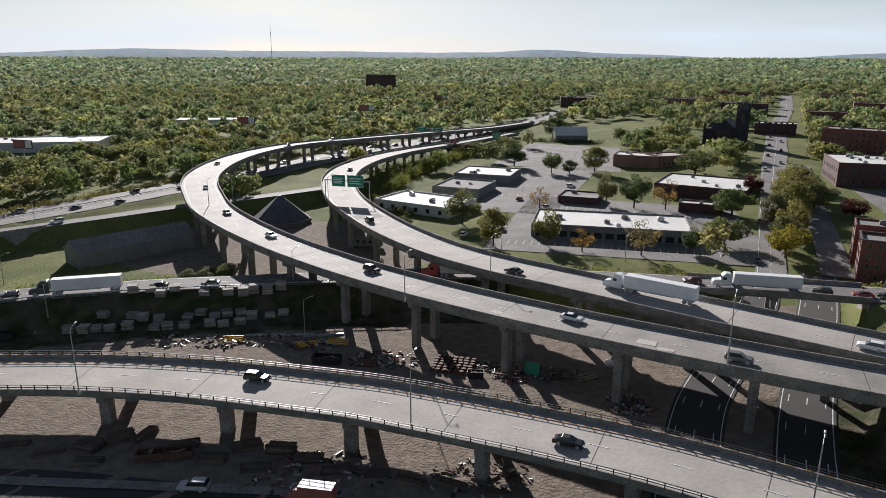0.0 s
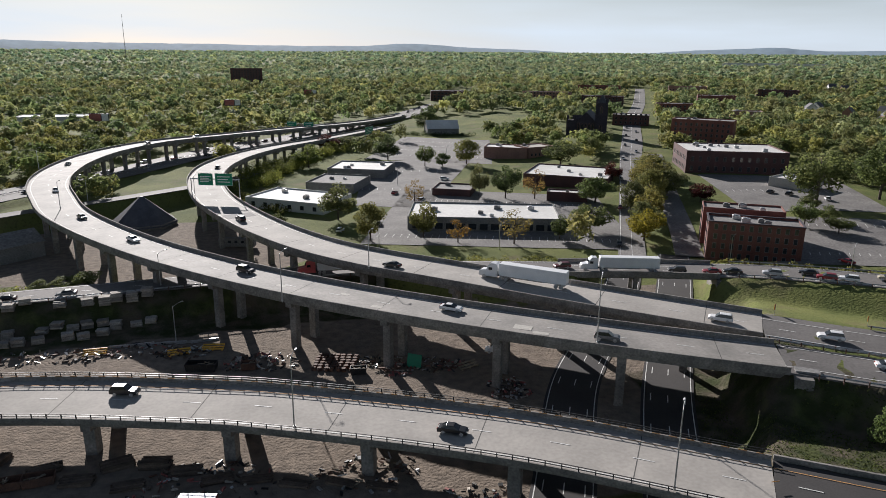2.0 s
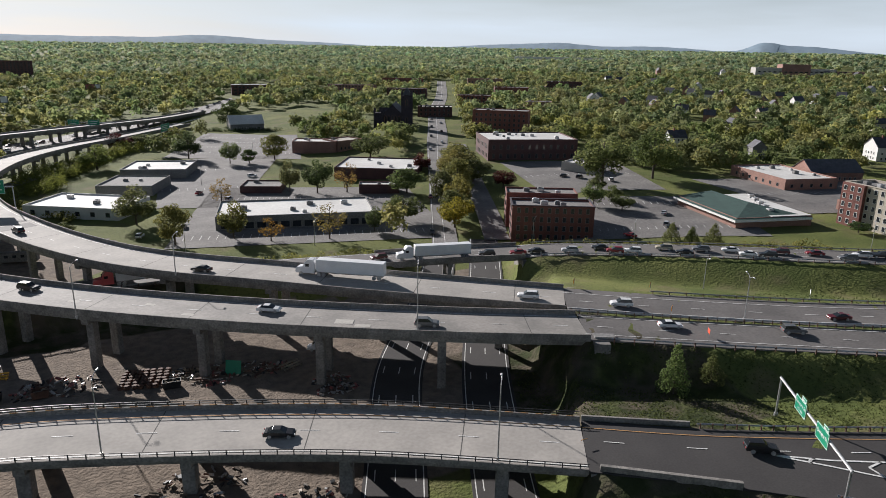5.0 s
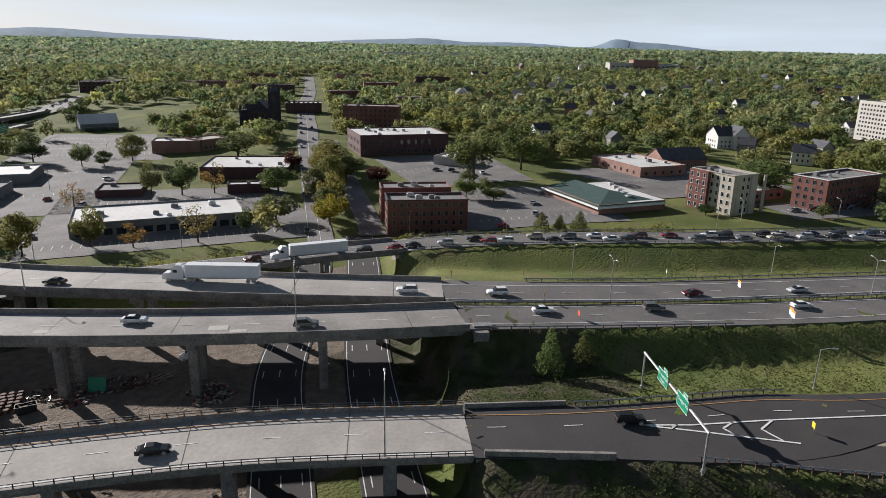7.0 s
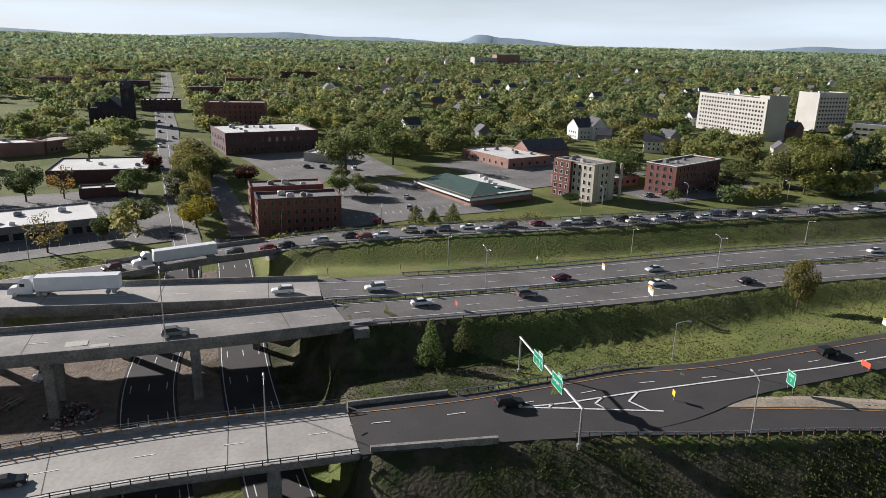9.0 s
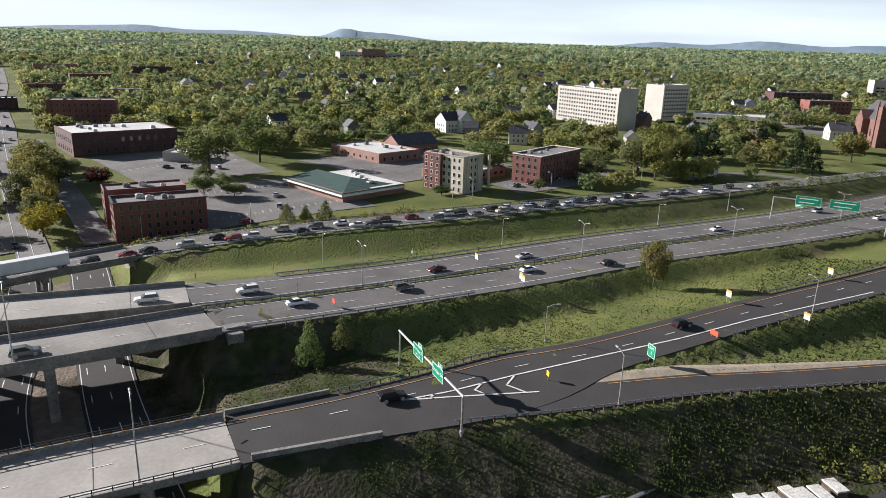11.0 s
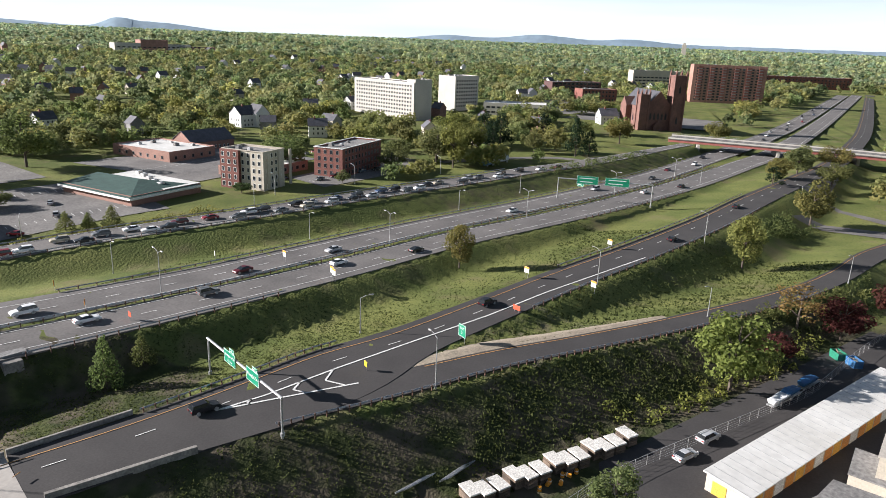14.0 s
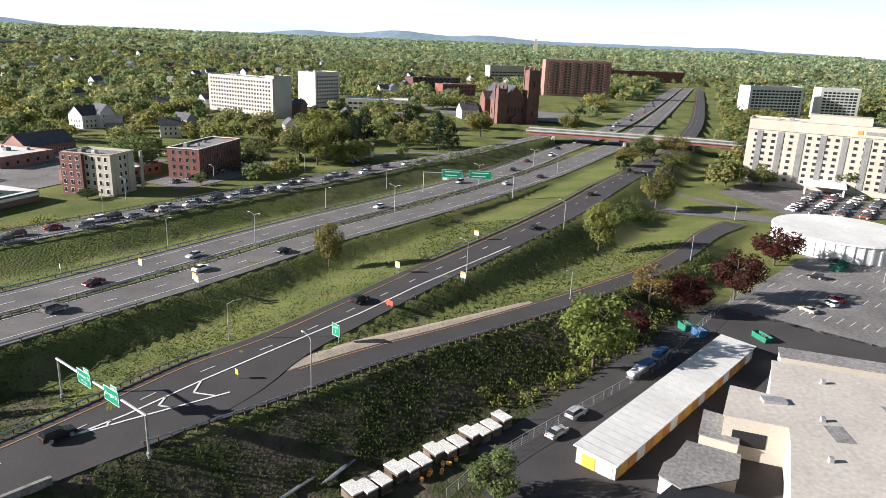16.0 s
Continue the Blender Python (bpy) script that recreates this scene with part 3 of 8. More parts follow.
for s_, o_, a_, b_ in ((48, 1.6, 5.5, 2.2), (44, 3.2, 4.5, 1.2), (78, 2.6, 2.4, 1.2), (88, -1.0, 2.0, 1.0), (104, 1.0, 2.6, 1.2), (116, -2.4, 2.4, 1.0)):
    p_, d_, _ = at_s(MR_DECK, s_)
    pt = part("repair_patch", box(-a_ / 2, -b_ / 2, 0.03, a_ / 2, b_ / 2, 0.045), "palewall", mid_ramp, "pale concrete repair patch")
    pt.matrix_world = Matrix.Translation((p_[0] - d_[1] * o_, p_[1] + d_[0] * o_, p_[2])) @ Matrix.Rotation(math.atan2(d_[1], d_[0]), 4, "Z")
p_, d_, _ = at_s(FR_DECK, 160)
pt = part("repair_patch", box(-3, -4.5, 0.03, 3, 5, 0.045), "asphalt_old", far_ramp, "dark asphalt repair patch")
pt.matrix_world = Matrix.Translation((p_[0], p_[1], p_[2])) @ Matrix.Rotation(math.atan2(d_[1], d_[0]), 4, "Z")
q_bridge = deck("street_bridge_deck", Q_BRIDGE, "asphalt_old", "short concrete bridge carrying queued traffic over a street", thick=1.2, joints=60)
paint(Q_BRIDGE, q_bridge, [-1.8, 1.9], [lambda w: w / 2 - 0.9, lambda w: -w / 2 + 0.9])

near_road = surface("ramp_road", NR_ROAD, "asphalt", "fresh dark asphalt ramp road with lane lines")
paint(NR_ROAD, near_road, [lambda w: max(0.0, w / 2 - 5.9)], [lambda w: w / 2 - 2.2], ("yellow",))
exit_road = surface("exit_road", NR_EXIT, "asphalt", "single lane dark asphalt exit road", dz=0.03)
paint(NR_EXIT, exit_road, [], [lambda w: w / 2 - 0.9], ("yellow",), s0=30)
M_near = surface("highway_eastbound", MR_ROAD, "asphalt_old", "grey asphalt highway carriageway with dashed lanes")
paint(MR_ROAD, M_near, [0.2], [lambda w: w / 2 - 1.2, lambda w: -w / 2 + 2.6])
M_far = surface("highway_westbound", FR_ROAD, "asphalt_old", "grey asphalt highway carriageway with dashed lanes")
paint(FR_ROAD, M_far, [-1.2], [lambda w: w / 2 - 3.2, lambda w: -w / 2 + 1.4])
q_left = surface("service_road", Q_LEFT, "asphalt_old", "grey asphalt service road on a bank")
paint(Q_LEFT, q_left, [0.0], [lambda w: w / 2 - 0.8, lambda w: -w / 2 + 0.8])
q_right = surface("queue_road", Q_RIGHT, "asphalt_old", "grey asphalt road with a long queue of cars")
paint(Q_RIGHT, q_right, [-1.8, 1.9], [lambda w: w / 2 - 0.9, lambda w: -w / 2 + 0.9])
hw_road = surface("interstate", HW, "asphalt_old", "wide grey interstate with both carriageways", dz=0.05)
paint(HW, hw_road, [-8, -4.4, 4.4, 8], [1.0, -1.0, lambda w: w / 2 - 0.8, lambda w: -w / 2 + 0.8])
front_road = surface("frontage_road", FRONT, "asphalt_old", "pale frontage road on a retaining wall", dz=0.05)
streets = [surface("underpass_street", L, "asphalt", "dark asphalt street below the bridges", dz=0.06) for L in STREET]
for L, r in zip(STREET, streets):
    paint(L, r, [-3.2, 0.0, 3.2], [lambda w: w / 2 - 0.6, lambda w: -w / 2 + 0.6])
for L in STREET:
    L[:, 2] += 0.06
for q in (AVENUE, AVENUE2):
    q[:, 2] = ground_height(q[:, 0], q[:, 1]) + 0.02
av1 = surface("avenue", AVENUE, "lot", "grey town avenue with parked cars", dz=0.3)
for q in (AVENUE, AVENUE2):
    q[:, 2] += 0.31
paint(AVENUE, av1, [], [0.0, lambda w: w / 2 - 0.6], ("white", "white"))
av2 = surface("avenue", AVENUE2, "lot", "grey town avenue beside a tree median", dz=0.3)
front_st = surface("front_street", FRONT_ST, "asphalt", "dark asphalt street along a lumber yard", dz=0.05)

for s in np.arange(near_len - 12, 0, -23.5):
    pier(near_ramp, NR_DECK, s, 1.5, True, 2.0, 0.30)
ml = frames_of(MR_DECK)[1][-1]
for s in np.arange(28, ml - 90, 23.5):
    pier(mid_ramp, MR_DECK, s, 1.7, True, 1.7, 0.26)
fl = frames_of(FR_DECK)[1][-1]
for s in np.arange(14, fl - 100, 26):
    pier(far_ramp, FR_DECK, s, 1.7, True, 1.6, 0.24)
pier(q_bridge, Q_BRIDGE, 20, 1.2, True, 1.0, 0.33)


# ---- buildings ----
def window_mesh(w, h, frame_w=0.1, mats=("trim", "glass"), sill=True):
    """A framed window in one piece: frame proud of the wall, pane set back in it."""
    bm = bmesh.new()

    def loop(e, y):
        return [bm.verts.new(p) for p in ((-w / 2 - e, y, -e), (w / 2 + e, y, -e), (w / 2 + e, y, h + e), (-w / 2 - e, y, h + e))]

    rings = [loop(frame_w, 0.05), loop(frame_w, -0.08), loop(0, -0.08), loop(0, -0.02)]
    for r0, r1 in zip(rings, rings[1:]):
        for k in range(4):
            bm.faces.new((r0[k], r0[(k + 1) % 4], r1[(k + 1) % 4], r1[k]))
    f = bm.faces.new(rings[-1])
    f.material_index = 1
    bmesh.ops.recalc_face_normals(bm, faces=bm.faces)
    me = bpy.data.meshes.new("window")
    bm.to_mesh(me)
    bm.free()
    for m in mats:
        me.materials.append(M[m])
    return me


def shell(w, d, h, par=0.5, t=0.3):
    """Walls of a flat-roofed building in one ring, with a parapet round a sunken roof."""
    bm = bmesh.new()
    o = [(0, 0), (w, 0), (w, d), (0, d)]
    i = [(t, t), (w - t, t), (w - t, d - t), (t, d - t)]
    ring = [[bm.verts.new((x, y, z)) for x, y in pts] for pts, z in ((o, -1.0), (o, h), (i, h), (i, -1.0))]
    for k in range(4):
        for a in range(4):
            b = (a + 1) % 4
            bm.faces.new((ring[a][k], ring[a][(k + 1) % 4], ring[b][(k + 1) % 4], ring[b][k]))
    bmesh.ops.recalc_face_normals(bm, faces=bm.faces)
    return bm


FACES = {"f": lambda w, d, u: (u, 0, 0), "b": lambda w, d, u: (w - u, d, 180), "l": lambda w, d, u: (0, d - u, -90), "r": lambda w, d, u: (w, u, 90)}


def building(name, x, y, ang, w, d, h, label, wall="brick", roof="roof_grey", rows=0, win=(1.1, 1.6), faces="fl", pitch=3.0, first=1.0, storey=3.2, units=3, z=None, par=0.6, cornice=None, category="building", wmats=("greywall", "glass"), seed=1, group=""):
    z = gz(x, y) if z is None else z
    b = thing(name, pose(x, y, z, 0, 0, ang), label, category, group)
    part("wall", shell(w, d, h), wall, b)
    part("roof", box(0.25, 0.25, h - par - 0.25, w - 0.25, d - 0.25, h - par), roof, b)
    if cornice:
        bm = bmesh.new()
        o = 0.25
        add_box(bm, -o, -o, h - 0.05, w + o, 0.35, h + 0.22)
        add_box(bm, -o, d - 0.35, h - 0.05, w + o, d + o, h + 0.22)
        add_box(bm, -o, 0.35, h - 0.05, 0.35, d - 0.35, h + 0.22)
        add_box(bm, w - 0.35, 0.35, h - 0.05, w + o, d - 0.35, h + 0.22)
        part("cornice", bm, cornice, b)
    r = random.Random(seed)
    if rows:
        me = window_mesh(*win, mats=wmats)
        for f in faces:
            span = w if f in "fb" else d
            n = max(1, int((span - 1.2) / pitch))
            for k in range(rows):
                for j in range(n):
                    u = span / 2 + (j - (n - 1) / 2) * pitch
                    px, py, a = FACES[f](w, d, u)
                    o = new("window", me)
                    o.parent = b
                    o.matrix_local = pose(px, py, first + k * storey, 0, 0, a)
    for k in range(units):
        ux, uy = r.uniform(0.12, 0.85) * w, r.uniform(0.15, 0.8) * d
        s = r.uniform(0.7, 1.3)
        bm = box(ux, uy, h - par, ux + 2.0 * s, uy + 1.5 * s, h - par + 1.1 * s, 0.08)
        add_box(bm, ux + 0.3 * s, uy + 0.2 * s, h - par + 1.1 * s, ux + 1.2 * s, uy + 1.2 * s, h - par + 1.3 * s)
        part("roof_unit", bm, "galv" if k % 2 else "greywall", b)
    return b


def gable(name, x, y, ang, w, d, h, rise, label, wall="whitewall", roof="slate", category="house", over=0.4, windows=True, z=None, chimney=False, group=""):
    z = gz(x, y) if z is None else z
    b = thing(name, pose(x, y, z, 0, 0, ang), label, category, group)
    bm = bmesh.new()
    vs = [bm.verts.new(v) for v in ((0, 0, -0.8), (w, 0, -0.8), (w, d, -0.8), (0, d, -0.8), (0, 0, h), (w, 0, h), (w, d, h), (0, d, h), (0, d / 2, h + rise), (w, d / 2, h + rise))]
    for f in ((0, 1, 5, 4), (2, 3, 7, 6), (1, 2, 6, 9, 5), (3, 0, 4, 8, 7), (3, 2, 1, 0), (4, 5, 9, 8), (6, 7, 8, 9)):
        bm.faces.new([vs[i] for i in f])
    part("wall", bm, wall, b)
    sl = rise / (d / 2)
    for s in (0, 1):
        bm = bmesh.new()
        y0, y1 = (-over, d / 2) if s == 0 else (d + over, d / 2)
        z0 = h - over * sl
        q = [(-over, y0, z0), (w + over, y0, z0), (w + over, y1, h + rise), (-over, y1, h + rise)]
        lo = [bm.verts.new((a, c, e + 0.03)) for a, c, e in q]
        hi = [bm.verts.new((a, c, e + 0.2)) for a, c, e in q]
        bm.faces.new(hi)
        bm.faces.new(lo[::-1])
        for k in range(4):
            bm.faces.new((lo[k], lo[(k + 1) % 4], hi[(k + 1) % 4], hi[k]))
        bmesh.ops.recalc_face_normals(bm, faces=bm.faces)
        part("roof", bm, roof, b)
    if windows:
        me = window_mesh(0.9, 1.3, mats=("trim", "glass"))
        for f in "flr":
            span = w if f == "f" else d
            n = max(1, int(span / 3))
            for k in range(max(1, int(h / 2.8))):
                for j in range(n):
                    px, py, a = FACES[f](w, d, span / 2 + (j - (n - 1) / 2) * 2.6)
                    o = new("window", me)
                    o.parent = b
                    o.matrix_local = pose(px, py, 0.9 + k * 2.8, 0, 0, a)
    if chimney:
        part("chimney", box(w * 0.3, d * 0.42, h, w * 0.3 + 0.8, d * 0.42 + 0.8, h + rise + 1.2, 0.03), "brick", b)
    return b


building("store", 33, 250, -13, 57, 27, 5.2, "long low store with a white membrane roof", "greywall", "roof_white", 1, (3.0, 2.2), "f", 4.2, 0.6, units=6, seed=5)
building("workshop", -30, 299, -32, 38, 24, 4.6, "low white workshop with a blue stripe", "whitewall", "roof_white", 1, (1.6, 1.6), "fr", 6, 1.2, units=4, seed=2)
building("warehouse", -5, 331, -22, 24, 26, 4.5, "low grey warehouse with a felt roof", "greywall", "roof_grey", 0, units=2, seed=3)
building("store", 6, 370, -18, 31, 28, 4.6, "low store with a white roof", "greywall", "roof_white", 0, units=5, seed=4)
building("garage_building", 53, 313, -22, 18, 16, 3.4, "small dark flat-roofed garage building", "brick_dark", "roof_grey", 0, units=1)
building("store", 103, 333, -30, 42, 36, 6, "broad store with a white membrane roof", "brick_dark", "roof_white", 0, units=4, seed=8)
building("store", 102, 293, -22, 18, 8, 4.4, "small brick annex with a white roof", "brick_dark", "roof_white", 0, units=2, seed=9)
building("apartment_block", 123, 196, -28, 28, 12, 13, "four storey red brick apartment block", "brick", "roof_grey", 4, (1.0, 1.7), "fl", 2.6, 1.2, 3.1, 4, cornice="stone_dark", seed=10)
building("apartment_block", 131, 213, -28, 26, 11, 13, "rear wing of red brick apartments", "brick", "roof_grey", 4, (1.0, 1.7), "l", 2.6, 1.2, 3.1, 4, seed=11)
building("factory", 187, 325, -18, 50, 36, 11.6, "large brown brick building with a white roof", "brick_dark", "roof_white", 2, (1.3, 2.2), "fl", 4, 1.5, 4.8, 10, seed=12)
building("brick_block", 242, 445, -38, 40, 18, 16, "tall red brown brick block", "brick", "roof_grey", 4, (1.2, 1.8), "fl", 3.4, 1.6, 3.4, 4, seed=13)
building("brick_shop", 105, 425, -23, 27, 16, 7.5, "tan brick shop with white roof", "brick_pink", "roof_white", 0, units=2)
building("brick_shop", 131, 414, 20, 20, 16, 7, "brick shop with a red hip roof", "brick_pink", "roof_tan", 1, (1, 1.5), "f", 3, 1.5, units=1)
building("apartment_house", 233.2, 135.4, -8, 13, 19.5, 15, "five storey cream apartment house with brick side", "cream", "roof_grey", 5, (1.1, 1.6), "fl", 2.6, 0.9, 2.9, 2, cornice="cream", wmats=("trim", "glass"))
building("apartment_house", 270, 119, -6, 36, 14, 12.5, "four storey red brick apartment house", "brick", "roof_grey", 4, (1.1, 1.6), "fl", 3, 1, 3, 3, cornice="trim")
building("slab_tower", 528.5, 222, -119, 70, 16, 26, "pale concrete slab tower with rows of windows", "palewall", "roof_grey", 8, (1.7, 1.4), "fr", 3.0, 2.2, 2.9, 3, category="tower block", z=8, wmats=("palewall", "glass"))
building("slab_tower", 580, 152, -29, 29, 20, 28, "pale concrete tower block with window bands", "palewall", "roof_grey", 8, (1.7, 1.4), "f", 3.0, 2.2, 3.0, 3, category="tower block", z=8, wmats=("palewall", "glass"))
building("brick_tower", 856, -54, -81, 80, 18, 41, "broad pinkish brick apartment tower", "brick_pink", "roof_grey", 12, (2.6, 1.7), "f", 5.0, 2.0, 3.1, 3, category="tower block", z=8)
building("parking_garage", 831, 101, -54, 66, 20, 16, "dark brick block with wide openings", "brick_dark", "roof_grey", 4, (4.0, 2.2), "f", 5.6, 1.2, 3.8, 2)
building("office", 576, 126, -83, 52, 26, 10, "low white office with a flat roof", "palewall", "roof_white", 2, (3.0, 1.4), "f", 4.4, 1.6, 4, 5)
building("tower_block", 728, -250, -73, 62, 18, 32, "white banded tower block", "whitewall", "roof_grey", 9, (3.2, 1.6), "f", 4.4, 2.4, 3.0, 2)
building("tower_block", 755, -330, -89, 40, 18, 32, "white banded tower block", "whitewall", "roof_grey", 9, (3.2, 1.6), "f", 4.4, 2.4, 3.0, 2)
building("hotel", 354.5, -124, -113, 78, 16, 32, "eight storey cream hotel with brown window bays", "cream", "roof_tan", 8, (1.6, 1.3), "f", 3.9, 3.0, 3.0, 4, cornice="cream")


# ---- churches, bridge, sheds and other special buildings ----
def wedge(bm, x0, x1, y0, y1, z0, z1, axis="x"):
    """A gable prism with its ridge along an axis."""
    if axis == "x":
        p = [(x0, y0, z0), (x0, y1, z0), (x0, (y0 + y1) / 2, z1), (x1, y0, z0), (x1, y1, z0), (x1, (y0 + y1) / 2, z1)]
    else:
        p = [(x0, y0, z0), (x1, y0, z0), ((x0 + x1) / 2, y0, z1), (x0, y1, z0), (x1, y1, z0), ((x0 + x1) / 2, y1, z1)]
    v = [bm.verts.new(q) for q in p]
    fs = [bm.faces.new([v[i] for i in f]) for f in ((0, 2, 1), (3, 4, 5), (0, 3, 5, 2), (1, 2, 5, 4), (0, 1, 4, 3))]
    bmesh.ops.recalc_face_normals(bm, faces=fs)


def lancet(w, h, mats):
    bm = bmesh.new()
    pts = [(-w / 2, 0), (w / 2, 0), (w / 2, h * 0.65), (w * 0.3, h * 0.86), (0, h), (-w * 0.3, h * 0.86), (-w / 2, h * 0.65)]
    for s, y0, y1, mi in ((1.25, -0.12, 0.05, 0), (1.0, -0.16, -0.1, 1)):
        a = [bm.verts.new((x * s, y0, z * (1 if s == 1 else 1.06))) for x, z in pts]
        b = [bm.verts.new((x * s, y1, z * (1 if s == 1 else 1.06))) for x, z in pts]
        fs = [bm.faces.new(a)] + [bm.faces.new((a[k], b[k], b[(k + 1) % 7], a[(k + 1) % 7])) for k in range(7)]
        for f in fs:
            f.material_index = mi
    bmesh.ops.recalc_face_normals(bm, faces=bm.faces)
    me = bpy.data.meshes.new("lancet_window")
    bm.to_mesh(me)
    bm.free()
    for m in mats:
        me.materials.append(M[m])
    return me


def tower(parent, x, y, w, h, mat_name, spire=None, name="tower"):
    bm = box(x - w / 2, y - w / 2, -1, x + w / 2, y + w / 2, h)
    for k in (0.35, 0.62, 0.98):
        add_box(bm, x - w / 2 - 0.25, y - w / 2 - 0.25, h * k, x + w / 2 + 0.25, y + w / 2 + 0.25, h * k + 0.5)
    for sx in (-1, 1):
        for sy in (-1, 1):
            cx, cy = x + sx * w / 2, y + sy * w / 2
            add_box(bm, cx - 0.6, cy - 0.6, -1, cx + 0.6, cy + 0.6, h + 1.5)
            bmesh.ops.create_cone(bm, cap_ends=False, segments=4, radius1=0.9, radius2=0.02, depth=2.6, matrix=Matrix.Translation((cx, cy, h + 2.8)))
    t = part(name, bm, mat_name, parent)
    if spire:
        bm = bmesh.new()
        bmesh.ops.create_cone(bm, cap_ends=True, segments=4, radius1=w * 0.68, radius2=0.05, depth=spire, matrix=Matrix.Translation((x, y, h + 0.4 + spire / 2)) @ Matrix.Rotation(radians(45), 4, "Z"))
        part("spire", bm, "slate", parent)
    return t


def church(name, x, y, ang, w, d, h, rise, label, stone, roof, tower_w, tower_h, small_h, spire=0.0, z=None):
    c = thing(name, pose(x, y, gz(x, y) if z is None else z, 0, 0, ang), label, "church")
    bm = box(0, 0, -1, w, d, h)
    wedge(bm, 0, w, 0, d, h, h + rise, "y")
    part("nave", bm, stone, c)
    for s in (0, 1):
        bm = bmesh.new()
        x0, x1 = (-0.5, w / 2) if s == 0 else (w + 0.5, w / 2)
        zz = h - 0.5 * rise / (w / 2)
        q = [(x0, 0.4, zz), (x0, d + 0.3, zz), (x1, d + 0.3, h + rise), (x1, 0.4, h + rise)]
        lo = [bm.verts.new((a, b, e + 0.05)) for a, b, e in q]
        hi = [bm.verts.new((a, b, e + 0.3)) for a, b, e in q]
        bm.faces.new(hi)
        bm.faces.new(lo)
        for k in range(4):
            bm.faces.new((lo[k], lo[(k + 1) % 4], hi[(k + 1) % 4], hi[k]))
        bmesh.ops.recalc_face_normals(bm, faces=bm.faces)
        part("roof", bm, roof, c)
    bm = box(-w * 0.22, d * 0.6, -1, w * 1.22, d * 0.85, h * 0.95)
    wedge(bm, -w * 0.22, w * 1.22, d * 0.6, d * 0.85, h * 0.95, h * 0.95 + rise * 0.55, "x")
    part("transept", bm, stone, c)
    tower(c, w + tower_w * 0.35, 0.5, tower_w, tower_h, stone, spire or None)
    tower(c, -tower_w * 0.3, 0.5, tower_w * 0.75, small_h, stone, None, "small_tower")
    me = lancet(1.5, 5.0, ("stone", "glass"))
    for k in range(5):
        o = new("lancet_window", me)
        o.parent = c
        o.matrix_local = pose(w * (0.2 + 0.15 * k), 0, h * 0.45, 0, 0, 0)
    for sx, f, a in ((0, -90, 0), (w, 90, 0)):
        for k in range(5):
            o = new("lancet_window", me)
            o.parent = c
            o.matrix_local = pose(sx, d * (0.1 + 0.1 * k), h * 0.3, 0, 0, f)
    for hh in (0.1, 0.66):
        o = new("lancet_window", me)
        o.parent = c
        o.matrix_local = pose(w + tower_w * 0.35, 0.5 - tower_w / 2, tower_h * hh + 1, 0, 0, 0)
    bm = box(w * 0.32, -2.2, -1, w * 0.68, 0, 3.2)
    wedge(bm, w * 0.3, w * 0.7, -2.4, 0, 3.2, 7.0, "y")
    part("porch", bm, stone, c)
    o = new("lancet_window", lancet(2.4, 3.6, ("stone", "rust")))
    o.name = "church_door"
    o.parent = c
    o.matrix_local = pose(w * 0.5, -2.2, 0, 0, 0, 0)
    return c


church("brownstone_church", 538.5, -4.5, -65, 20, 42, 17, 11, "large brownstone church with a tall square tower", "stone", "slate", 8.5, 40, 26)
church("dark_stone_church", 190, 493, -27, 17, 34, 9, 8, "dark stone church with a square tower", "stone_dark", "slate", 7, 24, 11, spire=6)
gable("parsonage", 556, 28, -66, 14, 12, 7, 5, "white wooden house beside a church", chimney=True)
gable("old_white_house", 395, 244, -27, 16, 14, 8, 5, "large white wooden house with grey gables", chimney=True)
gable("old_white_house", 410, 232, 63, 12, 10, 9, 5, "white wooden house wing with a steep roof")
gable("chapel", 90, 556, 2, 26, 14, 5, 6, "low chapel with a pale blue roof", "greywall", "roof_white")
gable("bungalow", 300, 214, -20, 26, 16, 4.5, 5, "brick bungalow hall with a dark hip roof", "brick_pink", "slate")

# store with a green shingle front and white flat roof
G = thing("supermarket", pose(193, 163, 6.0, 0, 0, 0), "low brick supermarket with a green roof front", "building")
part("wall", shell(30, 38, 3.6), "brick_pink", G)
G.matrix_world = pose(193, 163, gz(200, 180), 0, 0, -14)
part("roof", box(14, 0.2, 3.3, 30, 38, 3.7), "roof_white", G)
bm = bmesh.new()
vs = [bm.verts.new(p) for p in ((-1.5, -1.5, 3.2), (29, -1.5, 3.2), (15, 15, 5.6), (-1.5, 39, 3.2), (15, 39, 5.2), (-1.5, -1.5, 2.4), (29, -1.5, 2.4), (-1.5, 39, 2.4))]
for f in ((0, 1, 2), (0, 2, 4, 3), (0, 5, 6, 1), (3, 7, 5, 0)):
    bm.faces.new([vs[i] for i in f])
for f in bm.faces:
    f.material_index = 0 if f.normal.z > 0.3 or abs(f.calc_center_median().z - 2.8) > 0.5 else 1
part("sloped_roof", bm, ["roof_green", "trim"], G, "green shingle slope with white fascia")
for k in range(5):
    part("roof_unit", box(17 + 2.3 * k, 6 + 6 * k, 3.7, 19 + 2.3 * k, 8 + 6 * k, 4.9, 0.08), "galv", G)
building("clinic", 250, 150, -14, 34, 20, 4.2, "low brick shop with a white roof", "brick_pink", "roof_white", 1, (1.8, 1.4), "f", 4, 1.2, units=6, seed=21)
building("clinic", 269, 204, -14, 27, 40, 5.0, "flat white-roofed brick hall with shrubs", "brick_pink", "roof_white", 1, (1.2, 1.4), "fl", 5, 1.2, units=6, seed=22)
